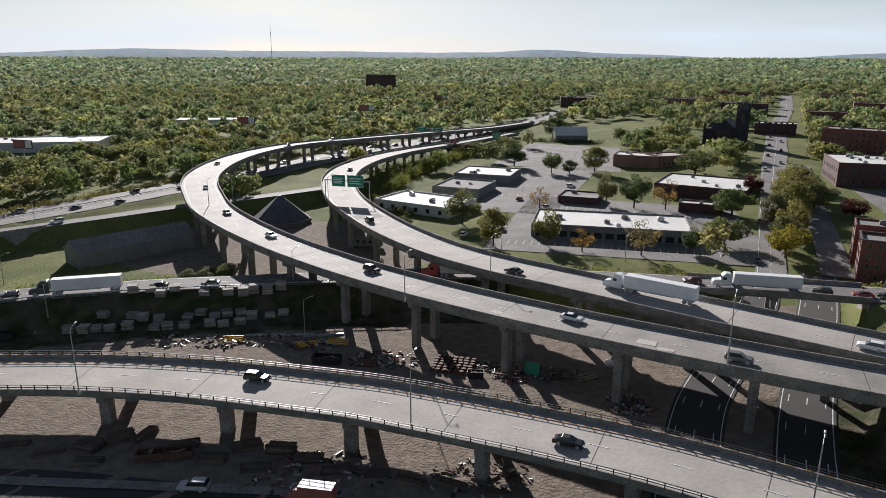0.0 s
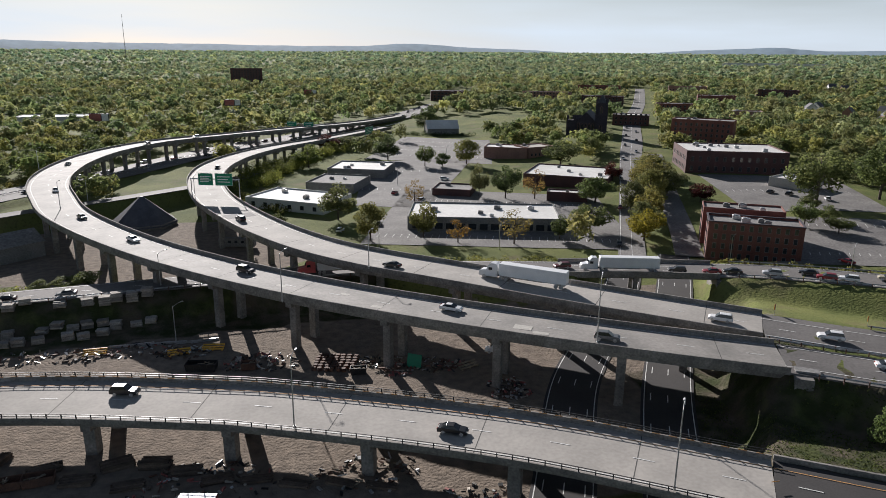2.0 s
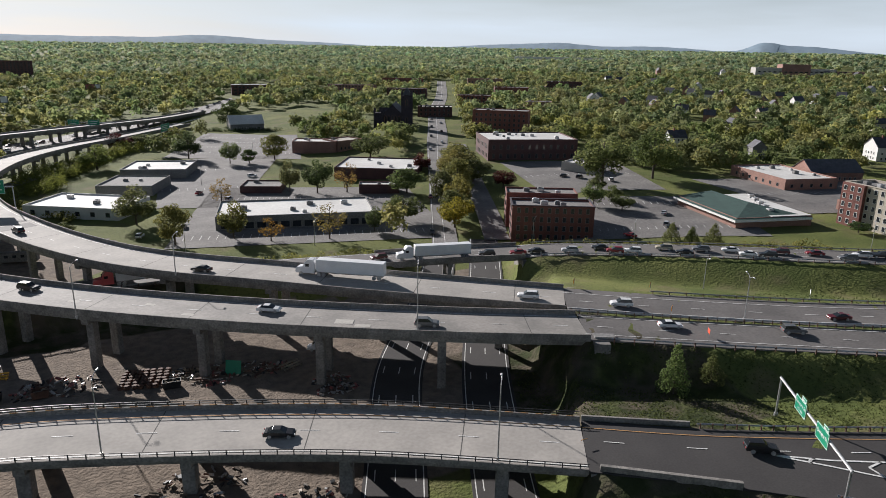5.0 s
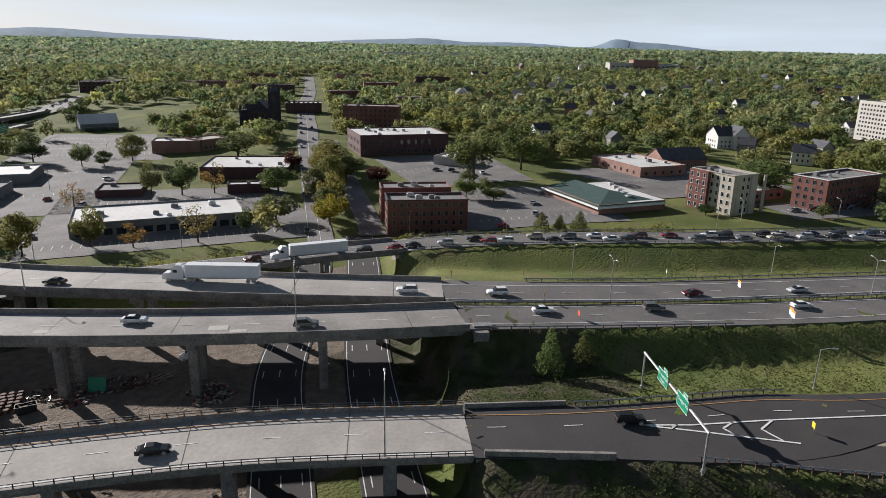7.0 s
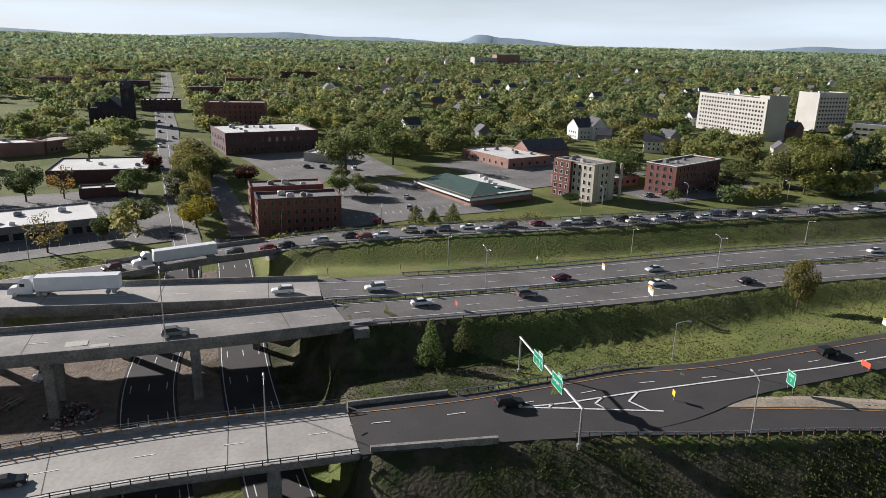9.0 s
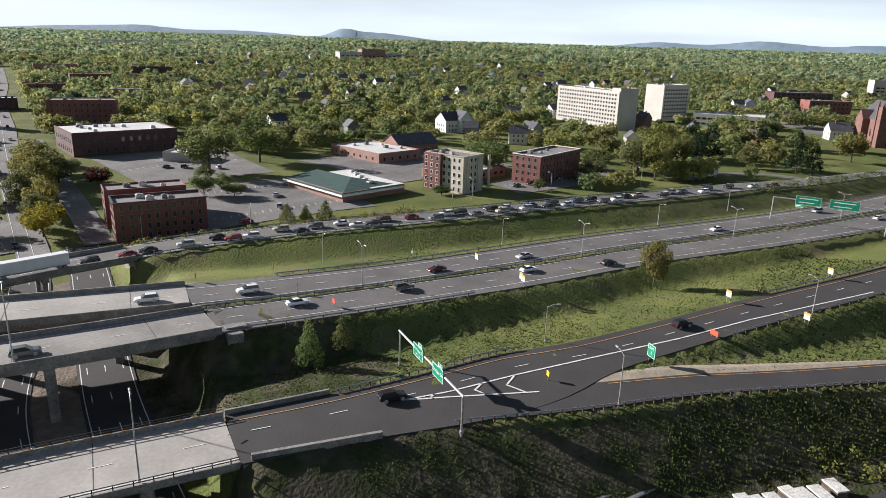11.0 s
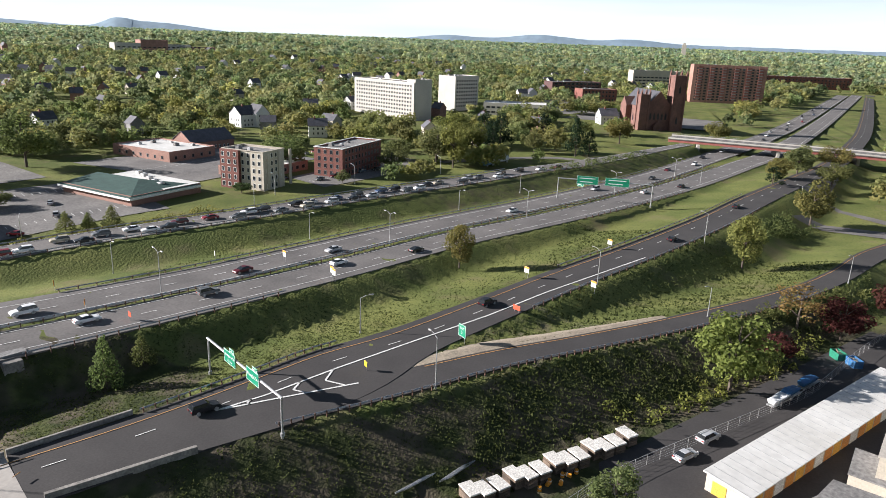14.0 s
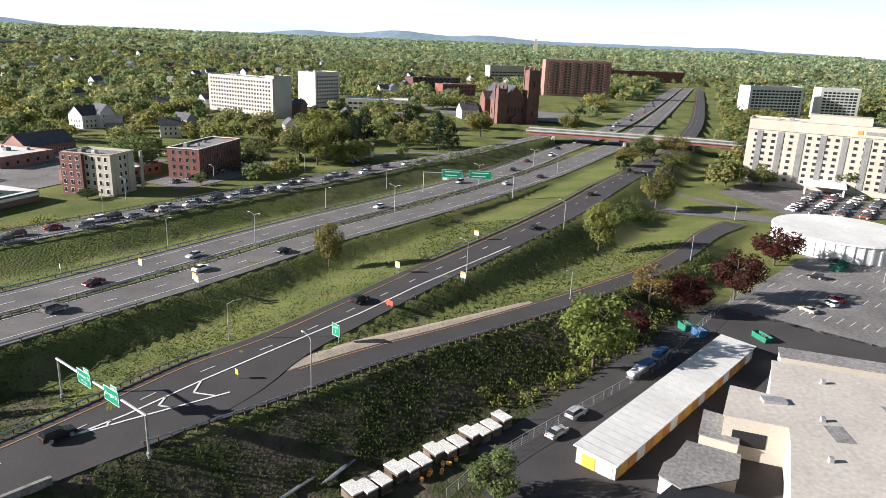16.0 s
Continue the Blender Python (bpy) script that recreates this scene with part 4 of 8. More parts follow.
building("garage_building", 206, 284, -62, 18, 14, 4.5, "small pale flat-roofed garage", "palewall", "roof_white", 0, units=1)
for ob in [o for o in bpy.data.objects if o.name == "apartment_house"]:
    part("brick_side", box(-1.6, 10.5, -0.5, -0.3, 19.5, 15.0, 0.05), "brick", ob, "red brick side wing")
    for k in range(5):
        for j in range(3):
            o = new("window", window_mesh(1.1, 1.6))
            o.parent = ob
            o.matrix_local = pose(-1.6, 12.2 + 2.9 * j, 0.9 + 2.9 * k, 0, 0, -90)
    for k in range(3):
        part("bay_front", box(2.0 + 7 * k, -0.5, 0.3, 3.4 + 7 * k, -0.002, 14.4), "cream", ob)

# slab tower stair shafts
building("stair_tower", 499.4, 167.8, -119, 9, 17, 30, "tall blank concrete stair tower", "palewall", "roof_grey", 0, units=1, category="tower block")
building("office", 1040, 14, -66, 70, 18, 26, "cream banded office building", "cream", "roof_white", 4, (4.5, 1.6), "f", 6, 3, 4.2, 3)
building("school", 1300, -190, -78, 150, 25, 18, "long red brick school with a pale roof", "brick", "roof_white", 3, (2.2, 2.0), "f", 6, 3, 4.5, 2)
building("brick_hall", 760, 60, -60, 40, 20, 14, "dark brick hall with rows of windows", "brick", "roof_grey", 3, (1.6, 1.8), "f", 4, 2, 4, 2)

# brick tower front: dark stacks of balconies with pale rails
for ob in [o for o in bpy.data.objects if o.name == "brick_tower"]:
    for k in range(6):
        part("bay_front", box(5.2 + 13.2 * k, -0.9, 3, 10.2 + 13.2 * k, -0.002, 39), "brick", ob, "projecting brick balcony stack")
        for j in range(12):
            part("balcony_rail", box(5.6 + 13.2 * k, -1.0, 3.3 + 3.0 * j, 9.8 + 13.2 * k, -0.91, 4.3 + 3.0 * j), "greywall", ob)

# hotel front: brown bays, entrance canopy, plain sign shape
for ob in [o for o in bpy.data.objects if o.name == "hotel"]:
    for k in range(8):
        part("window_bay", box(4.2 + k * 9.2, -0.25, 2.6, 6.8 + k * 9.2, -0.002, 26.5), "greywall", ob, "brown grey recessed window bay")
    part("top_band", box(0, -0.4, 27, 78, -0.01, 31.2), "cream", ob, "plain cream top band")
    part("sign_shape", box(50, -0.55, 28.4, 62, -0.42, 29.8), "greywall", ob, "grey sign bar")
    part("sign_dot", box(46.5, -0.55, 28.2, 48.6, -0.42, 30.0), "yellow", ob, "yellow sign dot")
    bm = box(28, -14, 4.2, 46, 0, 5.2)
    for px in (29, 45):
        add_box(bm, px - 0.4, -13.5, 0, px + 0.4, -12.7, 4.2)
    part("entrance_canopy", bm, "whitewall", ob, "white entrance canopy on posts")
    part("roof_house", box(26, 3, 30.4, 52, 13, 35.5), "cream", ob, "roof plant house")

# storage row and warehouse by the slope
S = thing("storage_row", pose(94, -21.5, 0, 0, 0, -37), "long low cream storage row with yellow doors and ribbed roof", "storage building")
part("wall", box(0, 0, -0.5, 62, 7.0, 2.9), "cream", S)
bm = bmesh.new()
vs = [bm.verts.new(p) for p in ((-0.5, -0.4, 2.92), (62.5, -0.4, 2.92), (62.5, 7.4, 3.3), (-0.5, 7.4, 3.3), (-0.5, -0.4, 3.1), (62.5, -0.4, 3.1), (62.5, 7.4, 3.5), (-0.5, 7.4, 3.5))]
for f in ((4, 5, 6, 7), (3, 2, 1, 0), (0, 1, 5, 4), (1, 2, 6, 5), (2, 3, 7, 6), (3, 0, 4, 7)):
    bm.faces.new([vs[i] for i in f])
part("roof", bm, "roof_white", S, "pale metal roof")
for k in range(31):
    part("roof_rib", box(-0.3 + k * 2.05, -0.35, 3.0, -0.22 + k * 2.05, 7.3, 3.15), "galv", S).matrix_local = Matrix.Rotation(math.atan2(0.4, 7.8), 4, "X") @ Matrix.Translation((0, 0, 0))
M["yellow_door"] = mat("yellow_door_paint", (0.80, 0.45, 0.06), (0.65, 0.35, 0.06), 0.6, scale=1)
M["orange_door"] = mat("orange_door_paint", (0.62, 0.26, 0.05), (0.5, 0.2, 0.05), 0.6, scale=1)
for k in range(19):
    part("roller_door", box(1.0 + k * 3.15, -0.06, 0, 3.6 + k * 3.15, 0.0, 2.3), ("yellow_door", "orange_door", "trim", "orange_door")[k % 4], S)
for k, c in enumerate(("trim", "yellow_door")):
    part("end_door", box(-0.06, 0.6 + k * 3.0, 0, 0, 2.9 + k * 3.0, 2.3), c, S)


def block(name, poly, h, wall, roof, label, category="building", over=0.25, z=None):
    """A flat-roofed block over a plan polygon."""
    z = gz(*poly[0]) if z is None else z
    cx, cy = sum(p[0] for p in poly) / len(poly), sum(p[1] for p in poly) / len(poly)
    b = thing(name, pose(cx, cy, z), label, category)
    for nm, e, z0, z1, m in (("wall", 0, -0.8, h, wall), ("roof", over, h, h + 0.22, roof)):
        bm = bmesh.new()
        pts = []
        for px, py in poly:
            d = Vector((px - cx, py - cy))
            d *= 1 + e / d.length
            pts.append((d.x, d.y))
        lo = [bm.verts.new((x, y, z0)) for x, y in pts]
        hi = [bm.verts.new((x, y, z1)) for x, y in pts]
        n = len(pts)
        bm.faces.new(hi)
        bm.faces.new(lo[::-1])
        for k in range(n):
            bm.faces.new((lo[k], lo[(k + 1) % n], hi[(k + 1) % n], hi[k]))
        bmesh.ops.recalc_face_normals(bm, faces=bm.faces)
        part(nm, bm, m, b)
    return b


W = block("warehouse", [(127, -56), (112.5, -50.5), (115, -44.5), (104, -40), (101.5, -49.5), (97, -48), (78, -40.5), (58, -88), (110, -110)], 7.2, "cream", "roof_tan", "broad warehouse with a pale stained flat roof", z=0)
wc = W.matrix_world.translation
for nm, x, y, w_, d_, hh in (("roof_hatch", 109, -52, 2.0, 4.0, 0.5), ("roof_vent", 118, -62, 0.7, 0.7, 0.8), ("roof_vent", 104, -56, 0.7, 0.7, 0.8), ("roof_vent", 95, -66, 0.8, 0.8, 0.9), ("roof_patch", 98, -58, 5, 3, 0.04), ("roof_patch", 108, -74, 3, 6, 0.04), ("roof_vent", 92, -52, 0.7, 0.7, 0.8)):
    part(nm, box(x - wc.x, y - wc.y, 7.4, x - wc.x + w_, y - wc.y + d_, 7.45 + hh, 0.02), "roof_grey" if nm == "roof_patch" else "galv", W)
# no hole in the wall: a flat black panel paints the loading bay's inner shade
part("loading_opening", box(0, -0.06, 2.6, 5.2, 0.06, 5.2), "black", W, "black panel painted as the shade in a loading opening").matrix_local = pose(103.6 - wc.x, -41.5 - wc.y, 0, 0, 0, -105)
A2 = block("loading_annex", [(112, -39.5), (109.5, -44.5), (101.5, -42), (104, -36.5)], 3.6, "cream", "roof_grey", "low cream loading annex with a grey roof", z=0)
A3 = block("stepped_shed", [(102, -34), (99, -41.5), (92.5, -39), (89, -30), (92, -27.5), (95.2, -29), (97, -31)], 3.1, "cream", "roof_grey", "low shed with a stepped grey ribbed roof", z=0)
block("dark_shed", [(91.5, -30.5), (87, -44), (76, -40), (82, -22)], 2.8, "brick_dark", "black", "low shed with a dark felt roof", z=0)
block("long_shed", [(143, -64), (135, -96), (130, -94), (138, -62.5)], 3.4, "cream", "roof_grey", "long low shed with a grey metal roof", z=0)

# white round hall with a scalloped wall
C = thing("round_hall", pose(243, -122, gz(243, -122), 0, 0, 0), "low white round hall with a flat roof", "building")
bm = bmesh.new()
bmesh.ops.create_cone(bm, cap_ends=True, segments=48, radius1=22, radius2=22, depth=6.0, matrix=Matrix.Translation((0, 0, 2.4)))
part("wall", bm, "whitewall", C)
bm = bmesh.new()
bmesh.ops.create_cone(bm, cap_ends=True, segments=48, radius1=22.5, radius2=22.2, depth=0.5, matrix=Matrix.Translation((0, 0, 5.66)))
part("roof", bm, "roof_white", C)
for k in range(48):
    a = k * math.tau / 48
    part("rib", box(-0.15, -0.3, -0.5, 0.15, 0.3, 5.3), "trim", C).matrix_local = Matrix.Rotation(a, 4, "Z") @ Matrix.Translation((22.1, 0, 0))

# red steel road bridge over the highway
RB = thing("road_bridge", pose(0, 0, 0), "red painted steel girder bridge with concrete rails", "bridge", kind="structure")
LB = spline([(452, -20, 12.2, 17), (450, -34, 12.2, 17), (444, -80, 12.0, 17), (438, -130, 11.6, 17), (432, -175, 10, 17)])
sweep("deck", LB, [((1, 0), 0), ((-1, 0), 0), ((-1, 0), -0.5), ((1, 0), -0.5)], "asphalt_old", RB)
for sg in (1, -1):
    sweep("girder", LB, [((sg, -0.4 * sg), -0.5), ((sg, -0.8 * sg), -0.5), ((sg, -0.8 * sg), -2.0), ((sg, -0.4 * sg), -2.0)], "redsteel", RB)
    sweep("parapet", LB, [((sg, 0), 0), ((sg, 0), 0.8), ((sg, -0.3 * sg), 0.8), ((sg, -0.3 * sg), 0)], "palewall", RB)
    sweep("hand_rail", LB, [((sg, 0), 1.3), ((sg, 0), 1.4), ((sg, -0.1 * sg), 1.4), ((sg, -0.1 * sg), 1.3)], "galv", RB)
for yy in (-36, -80, -122):
    bm = box(436 - 0.012 * yy, yy - 0.8, 4, 454 - 0.012 * yy, yy + 0.8, 10.0)
    part("pier_wall", bm, "palewall", RB)

# left: long shed, salt pyramid, retaining wall
gable("lumber_shed", -113, 206, 46, 38, 12, 5, 3.2, "long grey green shed with a ribbed metal roof", "greywall", "roof_grey", "shed", windows=False, z=0)
P = thing("salt_shed", pose(-65, 272, 0), "dark shingled pyramid salt shed", "shed")
bm = bmesh.new()
bmesh.ops.create_cone(bm, cap_ends=True, segments=8, radius1=12.5, radius2=0.6, depth=10, matrix=Matrix.Translation((0, 0, 6)))
part("roof", bm, "slate", P)
bm = bmesh.new()
bmesh.ops.create_cone(bm, cap_ends=True, segments=8, radius1=12, radius2=12, depth=2, matrix=Matrix.Translation((0, 0, 0.8)))
part("wall", bm, "concrete", P)
WL = FRONT[:26].copy()
wall = sweep("retaining_wall", WL, [((-1, -0.6), 0.7), ((-1, -0.2), 0.7), ((-1, -0.2), -7), ((-1, -0.6), -7)], "concrete")
tagged(wall, "long stained concrete retaining wall beside the road", "wall", kind="structure")
building("far_warehouse", -250, 650, 5, 70, 26, 8, "long white distant warehouse", "whitewall", "roof_white", 0, units=3)
building("far_warehouse", -330, 470, 12, 90, 40, 7, "low white-roofed distant warehouse", "whitewall", "roof_white", 0, units=2)
building("far_apartments", -145, 1341, 4, 56, 22, 30, "dark distant apartment block", "brick_dark", "roof_grey", 8, (2.4, 1.6), "f", 5, 2, 3.4, 1)
building("far_office", 150, 900, -8, 55, 20, 13, "distant dark office block", "brick_dark", "roof_white", 3, (3, 1.6), "f", 5, 2, 3.6, 1)
building("far_plant", 1330, 2150, -40, 330, 60, 14, "long white distant plant", "whitewall", "roof_white", 0, units=4)
for k, (hx, hy, ww, hh) in enumerate(((1050, 890, 50, 26), (1090, 868, 50, 32), (1140, 866, 60, 24), (1215, 862, 60, 20))):
    building("hospital_block", hx, hy, -28, ww, 22, hh, "distant hospital block on a wooded hill", "brick_pink" if k % 2 else "palewall", "roof_grey", 3, (5, 2), "f", 9, 4, 7, 1, z=15)
for k, (hx, hy, w_, h_) in enumerate(((330, 640, 34, 12), (250, 560, 30, 9), (360, 560, 26, 11), (420, 720, 40, 14), (300, 760, 46, 12), (480, 900, 50, 14), (380, 980, 60, 12), (560, 820, 50, 13), (260, 860, 60, 11))):
    building("town_block", hx, hy, -27, w_, 16, h_, "distant brick town block with a flat roof", ("brick", "brick_dark", "brick_pink")[k % 3], ("roof_grey", "roof_white")[k % 2], 3, (1.4, 1.7), "f", 4, 1.5, 3.4, 2, seed=k)

# abutments
def abutment(x, y, ang, w, h, t, label, mat_name="concrete", wing=14, wing_ang=0):
    a = thing("abutment", pose(x, y, 0, 0, 0, ang), label, "wall", kind="structure")
    part("wall", box(0, -w / 2, -0.3, t, w / 2, h, 0.05), mat_name, a)
    return a


ab = abutment(82.5, 101.5, -26, 15, 11.0, 3.0, "concrete bridge abutment below a flyover")
tw = thing("stone_pylon", pose(80.5, 96.6, 0, 0, 0, -26), "rough stone block pylon at a bridge end", "wall", kind="structure")
rs = random.Random(4)
blocks = []
for k in range(18):
    bm = box(-0.05 + (0.0 if k % 2 else 0.02), -0.12, k * 0.62, 1.95, 0.3, k * 0.62 + 0.56, 0.04)
    part("stone", bm, "concrete", tw).matrix_local = Matrix.Translation((0, rs.uniform(-0.05, 0.05), 0))
    bm = box(2.05, -0.12, k * 0.62, 4.1, 0.3, k * 0.62 + 0.56, 0.04)
    part("stone", bm, "concrete", tw).matrix_local = Matrix.Translation((rs.uniform(-0.1, 0.1), rs.uniform(-0.05, 0.05), 0))
part("core", box(0, 0.1, 0, 4.0, 2, 11.5), "greywall", tw)
wg = thing("wing_wall", pose(84.2, 94.8, 0, 0, 0, -26), "stained concrete wing wall of a bridge", "wall", kind="structure")
part("wall", box(0, 0, 0, 17, 0.5, 10.2), "concrete", wg)
abutment(89.5, 117, -32, 16, 11.0, 2.0, "concrete abutment of the far ramp")
abutment(60.5, 72.3, -33, 14.5, 7.0, 2.5, "concrete abutment of the near ramp")
wn2 = thing("wing_wall", pose(58.2, 66.4, 0, 0, 0, -37), "pale concrete wing wall with a sloped top", "wall", kind="structure")
part("wall", box(0, -0.6, 3.0, 19, 0, 8.15), "concrete", wn2)
wn3 = thing("wing_wall", pose(64.2, 78.8, 0, 0, 0, -31), "low concrete parapet wall with a pale top", "wall", kind="structure")
part("wall", box(0, -0.3, 3.0, 17, 0.1, 8.0), "concrete", wn3)
abutment(68, 174, -8, 14, 6.2, -1.5, "concrete bridge abutment of the street bridge")
abutment(105.5, 163.5, -22, 14, 6.9, 2.5, "stone bridge abutment of the street bridge")


# ---- paved lots ----
def patch(name, corners, material, label, step=4.0, dz=0.07, lines=None):
    """A paved area over the ground between four corners."""
    a, b, c, d = [np.array(p, float) for p in corners]
    n = max(2, int(max(np.linalg.norm(b - a), np.linalg.norm(c - d)) / step))
    m = max(2, int(max(np.linalg.norm(d - a), np.linalg.norm(c - b)) / step))
    u, v = np.meshgrid(np.linspace(0, 1, n + 1), np.linspace(0, 1, m + 1))
    u, v = u.ravel()[:, None], v.ravel()[:, None]
    p = a * (1 - u) * (1 - v) + b * u * (1 - v) + c * u * v + d * (1 - u) * v
    z = np.maximum(ground_height(p[:, 0], p[:, 1]), base_height(p[:, 0], p[:, 1])) + dz + 0.1
    i = (np.arange(m)[:, None] * (n + 1) + np.arange(n)[None, :]).ravel()
    ob = pydata(name, np.c_[p, z].tolist(), np.stack([i, i + 1, i + n + 2, i + n + 1], 1).tolist(), material)
    tagged(ob, label, "pavement", kind="structure")
    if lines:
        V, Fc = [], []
        for row in lines:
            k = 0.04
            while k < 0.96:
                q = a * (1 - k) * (1 - row) + b * k * (1 - row) + c * k * row + d * (1 - k) * row
                along = (d - a) / np.linalg.norm(d - a)
                side = np.array([-along[1], along[0]]) * 0.08
                zz = float(np.maximum(ground_height(q[:1], q[1:])[0], base_height(q[:1], q[1:])[0])) + dz + 0.13
                e = len(V)
                for w_ in (q - along * 2.6 - side, q - along * 2.6 + side, q + along * 2.6 + side, q + along * 2.6 - side):
                    V.append((w_[0], w_[1], zz))
                Fc.append((e, e + 1, e + 2, e + 3))
                k += 2.8 / np.linalg.norm(b - a)
        pydata("bay_lines", V, Fc, "white", ob, "white parking bay lines")
    return ob


patch("store_lot", [(14, 232), (108, 210), (128, 300), (44, 330)], "lot", "worn grey parking lot with bay lines", lines=(0.12, 0.75))
patch("store_lot", [(16, 295), (46, 285), (96, 420), (30, 420)], "lot", "worn grey parking lot", lines=(0.3, 0.7))
patch("store_lot", [(30, 430), (104, 400), (130, 510), (70, 545)], "lot", "large grey church parking lot with bay lines", lines=(0.2, 0.4, 0.6, 0.8))
patch("store_lot", [(140, 185), (196, 150), (226, 205), (170, 232)], "lot", "dark parking lot before a supermarket", lines=(0.2, 0.8))
patch("store_lot", [(168, 240), (220, 225), (252, 300), (190, 318)], "lot", "grey service lot", lines=(0.5,))
patch("store_lot", [(238, 168), (310, 150), (330, 215), (250, 240)], "lot", "grey clinic parking lot", lines=(0.5,))
patch("store_lot", [(250, 118), (318, 92), (340, 120), (262, 140)], "lot", "narrow apartment parking lot", lines=(0.5,))
patch("storage_lot", [(84, -2), (100, 0), (178, -60), (150, -100)], "asphalt", "dark asphalt yard along a storage row", step=3)
patch("storage_lot", [(84, -2), (150, -100), (140, -130), (60, -60)], "asphalt", "dark asphalt yard between storage buildings", step=3)
patch("parking_lot", [(150, -100), (174, -60), (232, -108), (215, -160)], "lot", "faded parking lot with white bays", lines=(0.15, 0.4, 0.6, 0.85))
patch("hotel_lot", [(285, -118), (325, -104), (385, -160), (285, -175)], "asphalt_old", "full hotel parking lot", lines=(0.2, 0.5, 0.8))
patch("hill_street", [(284, -60), (292, -66), (262, -170), (252, -160)], "asphalt_old", "grey cross street beside the hotel")
patch("hotel_slip_road", [(330, -72), (395, -95), (390, -103), (322, -80)], "asphalt_old", "curving slip road to the hotel")
patch("hotel_slip_road", [(322, -80), (332, -76), (292, -108), (284, -104)], "asphalt_old", "curving slip road to the hotel")
patch("church_plaza", [(560, -60), (640, -70), (680, 40), (590, 60)], "lot", "grey church parking lot")
patch("office_lot", [(620, 60), (720, 20), (780, 90), (660, 140)], "lot", "grey office parking lot", step=8)
patch("front_pavement", [(-125, 96.8), (-125, 98.8), (-14, 92.6), (-15, 90.4)], "concrete", "concrete pavement along the yard", dz=0.1)
SLIP = spline([(330, 92, 7, 6), (356, 66, 8, 6), (372, 40, 9, 6), (366, 24, 10, 6), (350, 18, 10.8, 6)])
for q in SLIP:
    q[2] = max(gz(q[0], q[1]) + 0.15, 0)
surface("park_slip_road", SLIP, "asphalt_old", "narrow curving park road")


# ---- guardrails ----
def guardrail(name, L, off, s0, s1, label, step=3.8, dz=0.0):
    g_ = thing(name, pose(0, 0, 0), label, "guardrail", kind="structure")
    n, s = frames_of(L)
    keep = (s >= s0) & (s <= s1)
    R = L[keep].copy()
    nn = n[keep]
    for i in range(len(R)):
        o = off(R[i, 3]) if callable(off) else off
        R[i, :2] += nn[i] * o
    R[:, 2] += dz
    sweep("beam", R, [(0.04, 0.42), (-0.04, 0.48), (0.04, 0.56), (-0.04, 0.64), (0.04, 0.72), (0.07, 0.72), (-0.01, 0.64), (0.07, 0.56), (-0.01, 0.48), (0.07, 0.42)], "galv", g_, "grey steel beam")
    me = bpy.data.meshes.new("post")
    bm = box(-0.09, -0.09, -0.6, 0.09, 0.09, 0.78)
    bm.to_mesh(me)
    bm.free()
    me.materials.append(M["rust"])
    rs_ = frames_of(R)[1]
    q = 0.5
    while q < rs_[-1]:
        p, d, _ = at_s(R, q)
        o = new("post", me)
        o.parent = g_
        o.matrix_world = Matrix.Translation((p[0] - d[1] * -0.18, p[1] + d[0] * -0.18, p[2])) @ Matrix.Rotation(math.atan2(d[1], d[0]), 4, "Z")
        q += step
    return g_


guardrail("guardrail", NR_EXIT, lambda w: -w / 2 - 0.3, 0, 150, "weathered steel guardrail along the exit road", 1.9)
guardrail("guardrail", NR_ROAD, lambda w: w / 2 + 0.4, 17, 60, "weathered steel guardrail on the grass side", 1.9)
guardrail("guardrail", NR_ROAD, lambda w: -w / 2 - 0.3, 100, 250, "weathered steel guardrail along the ramp", 3.8)
guardrail("guardrail", NR_ROAD, lambda w: w / 2 + 0.4, 130, 270, "weathered steel guardrail along the ramp", 3.8)
guardrail("median_rail", MR_ROAD, lambda w: w / 2 + 0.5, 0, 340, "steel median guardrail between carriageways", 3.8)
guardrail("median_rail", FR_ROAD, lambda w: -w / 2 - 0.5, 0, 340, "steel median guardrail between carriageways", 3.8)
guardrail("guardrail", FR_ROAD, lambda w: w / 2 + 0.3, 16, 300, "steel guardrail below the grass bank", 3.8)
guardrail("guardrail", MR_ROAD, lambda w: -w / 2 - 0.3, 4, 60, "steel guardrail above the grass bank", 3.8)
guardrail("guardrail", MR_ROAD, lambda w: -w / 2 - 0.3, 175, 250, "steel guardrail above the grass bank", 3.8)
guardrail("guardrail", Q_RIGHT, lambda w: -w / 2 - 0.2, 4, 260, "steel guardrail above the grass bank", 3.8)
guardrail("guardrail", Q_RIGHT, lambda w: w / 2 + 0.2, 4, 220, "steel guardrail along the queue road", 3.8)
guardrail("guardrail", Q_LEFT, lambda w: -w / 2 - 0.2, 90, 280, "steel guardrail above the yard", 3.8)
guardrail("median_rail", HW, 0.0, 60, 420, "interstate median barrier", 3.8)


# ---- vehicles ----
M["paint"] = mat("car_paint", (1, 1, 1), (0.92, 0.92, 0.92), 0.28, 0.0, scale=1, own=True, fine_amount=0.04)
M["carglass"] = mat("car_glass", (0.02, 0.024, 0.028), None, 0.06, scale=1)
M["tyre"] = mat("tyre_rubber", (0.018, 0.018, 0.018), None, 0.9, scale=2)
M["lens"] = mat("headlight_lens", (0.75, 0.75, 0.72), None, 0.15, scale=1)
M["tail"] = mat("tail_light_lens", (0.35, 0.02, 0.02), None, 0.2, scale=1)
M["boxwhite"] = mat("white_trailer_panel", (0.80, 0.81, 0.82), (0.70, 0.71, 0.72), 0.45, scale=0.4, fine_amount=0.06)


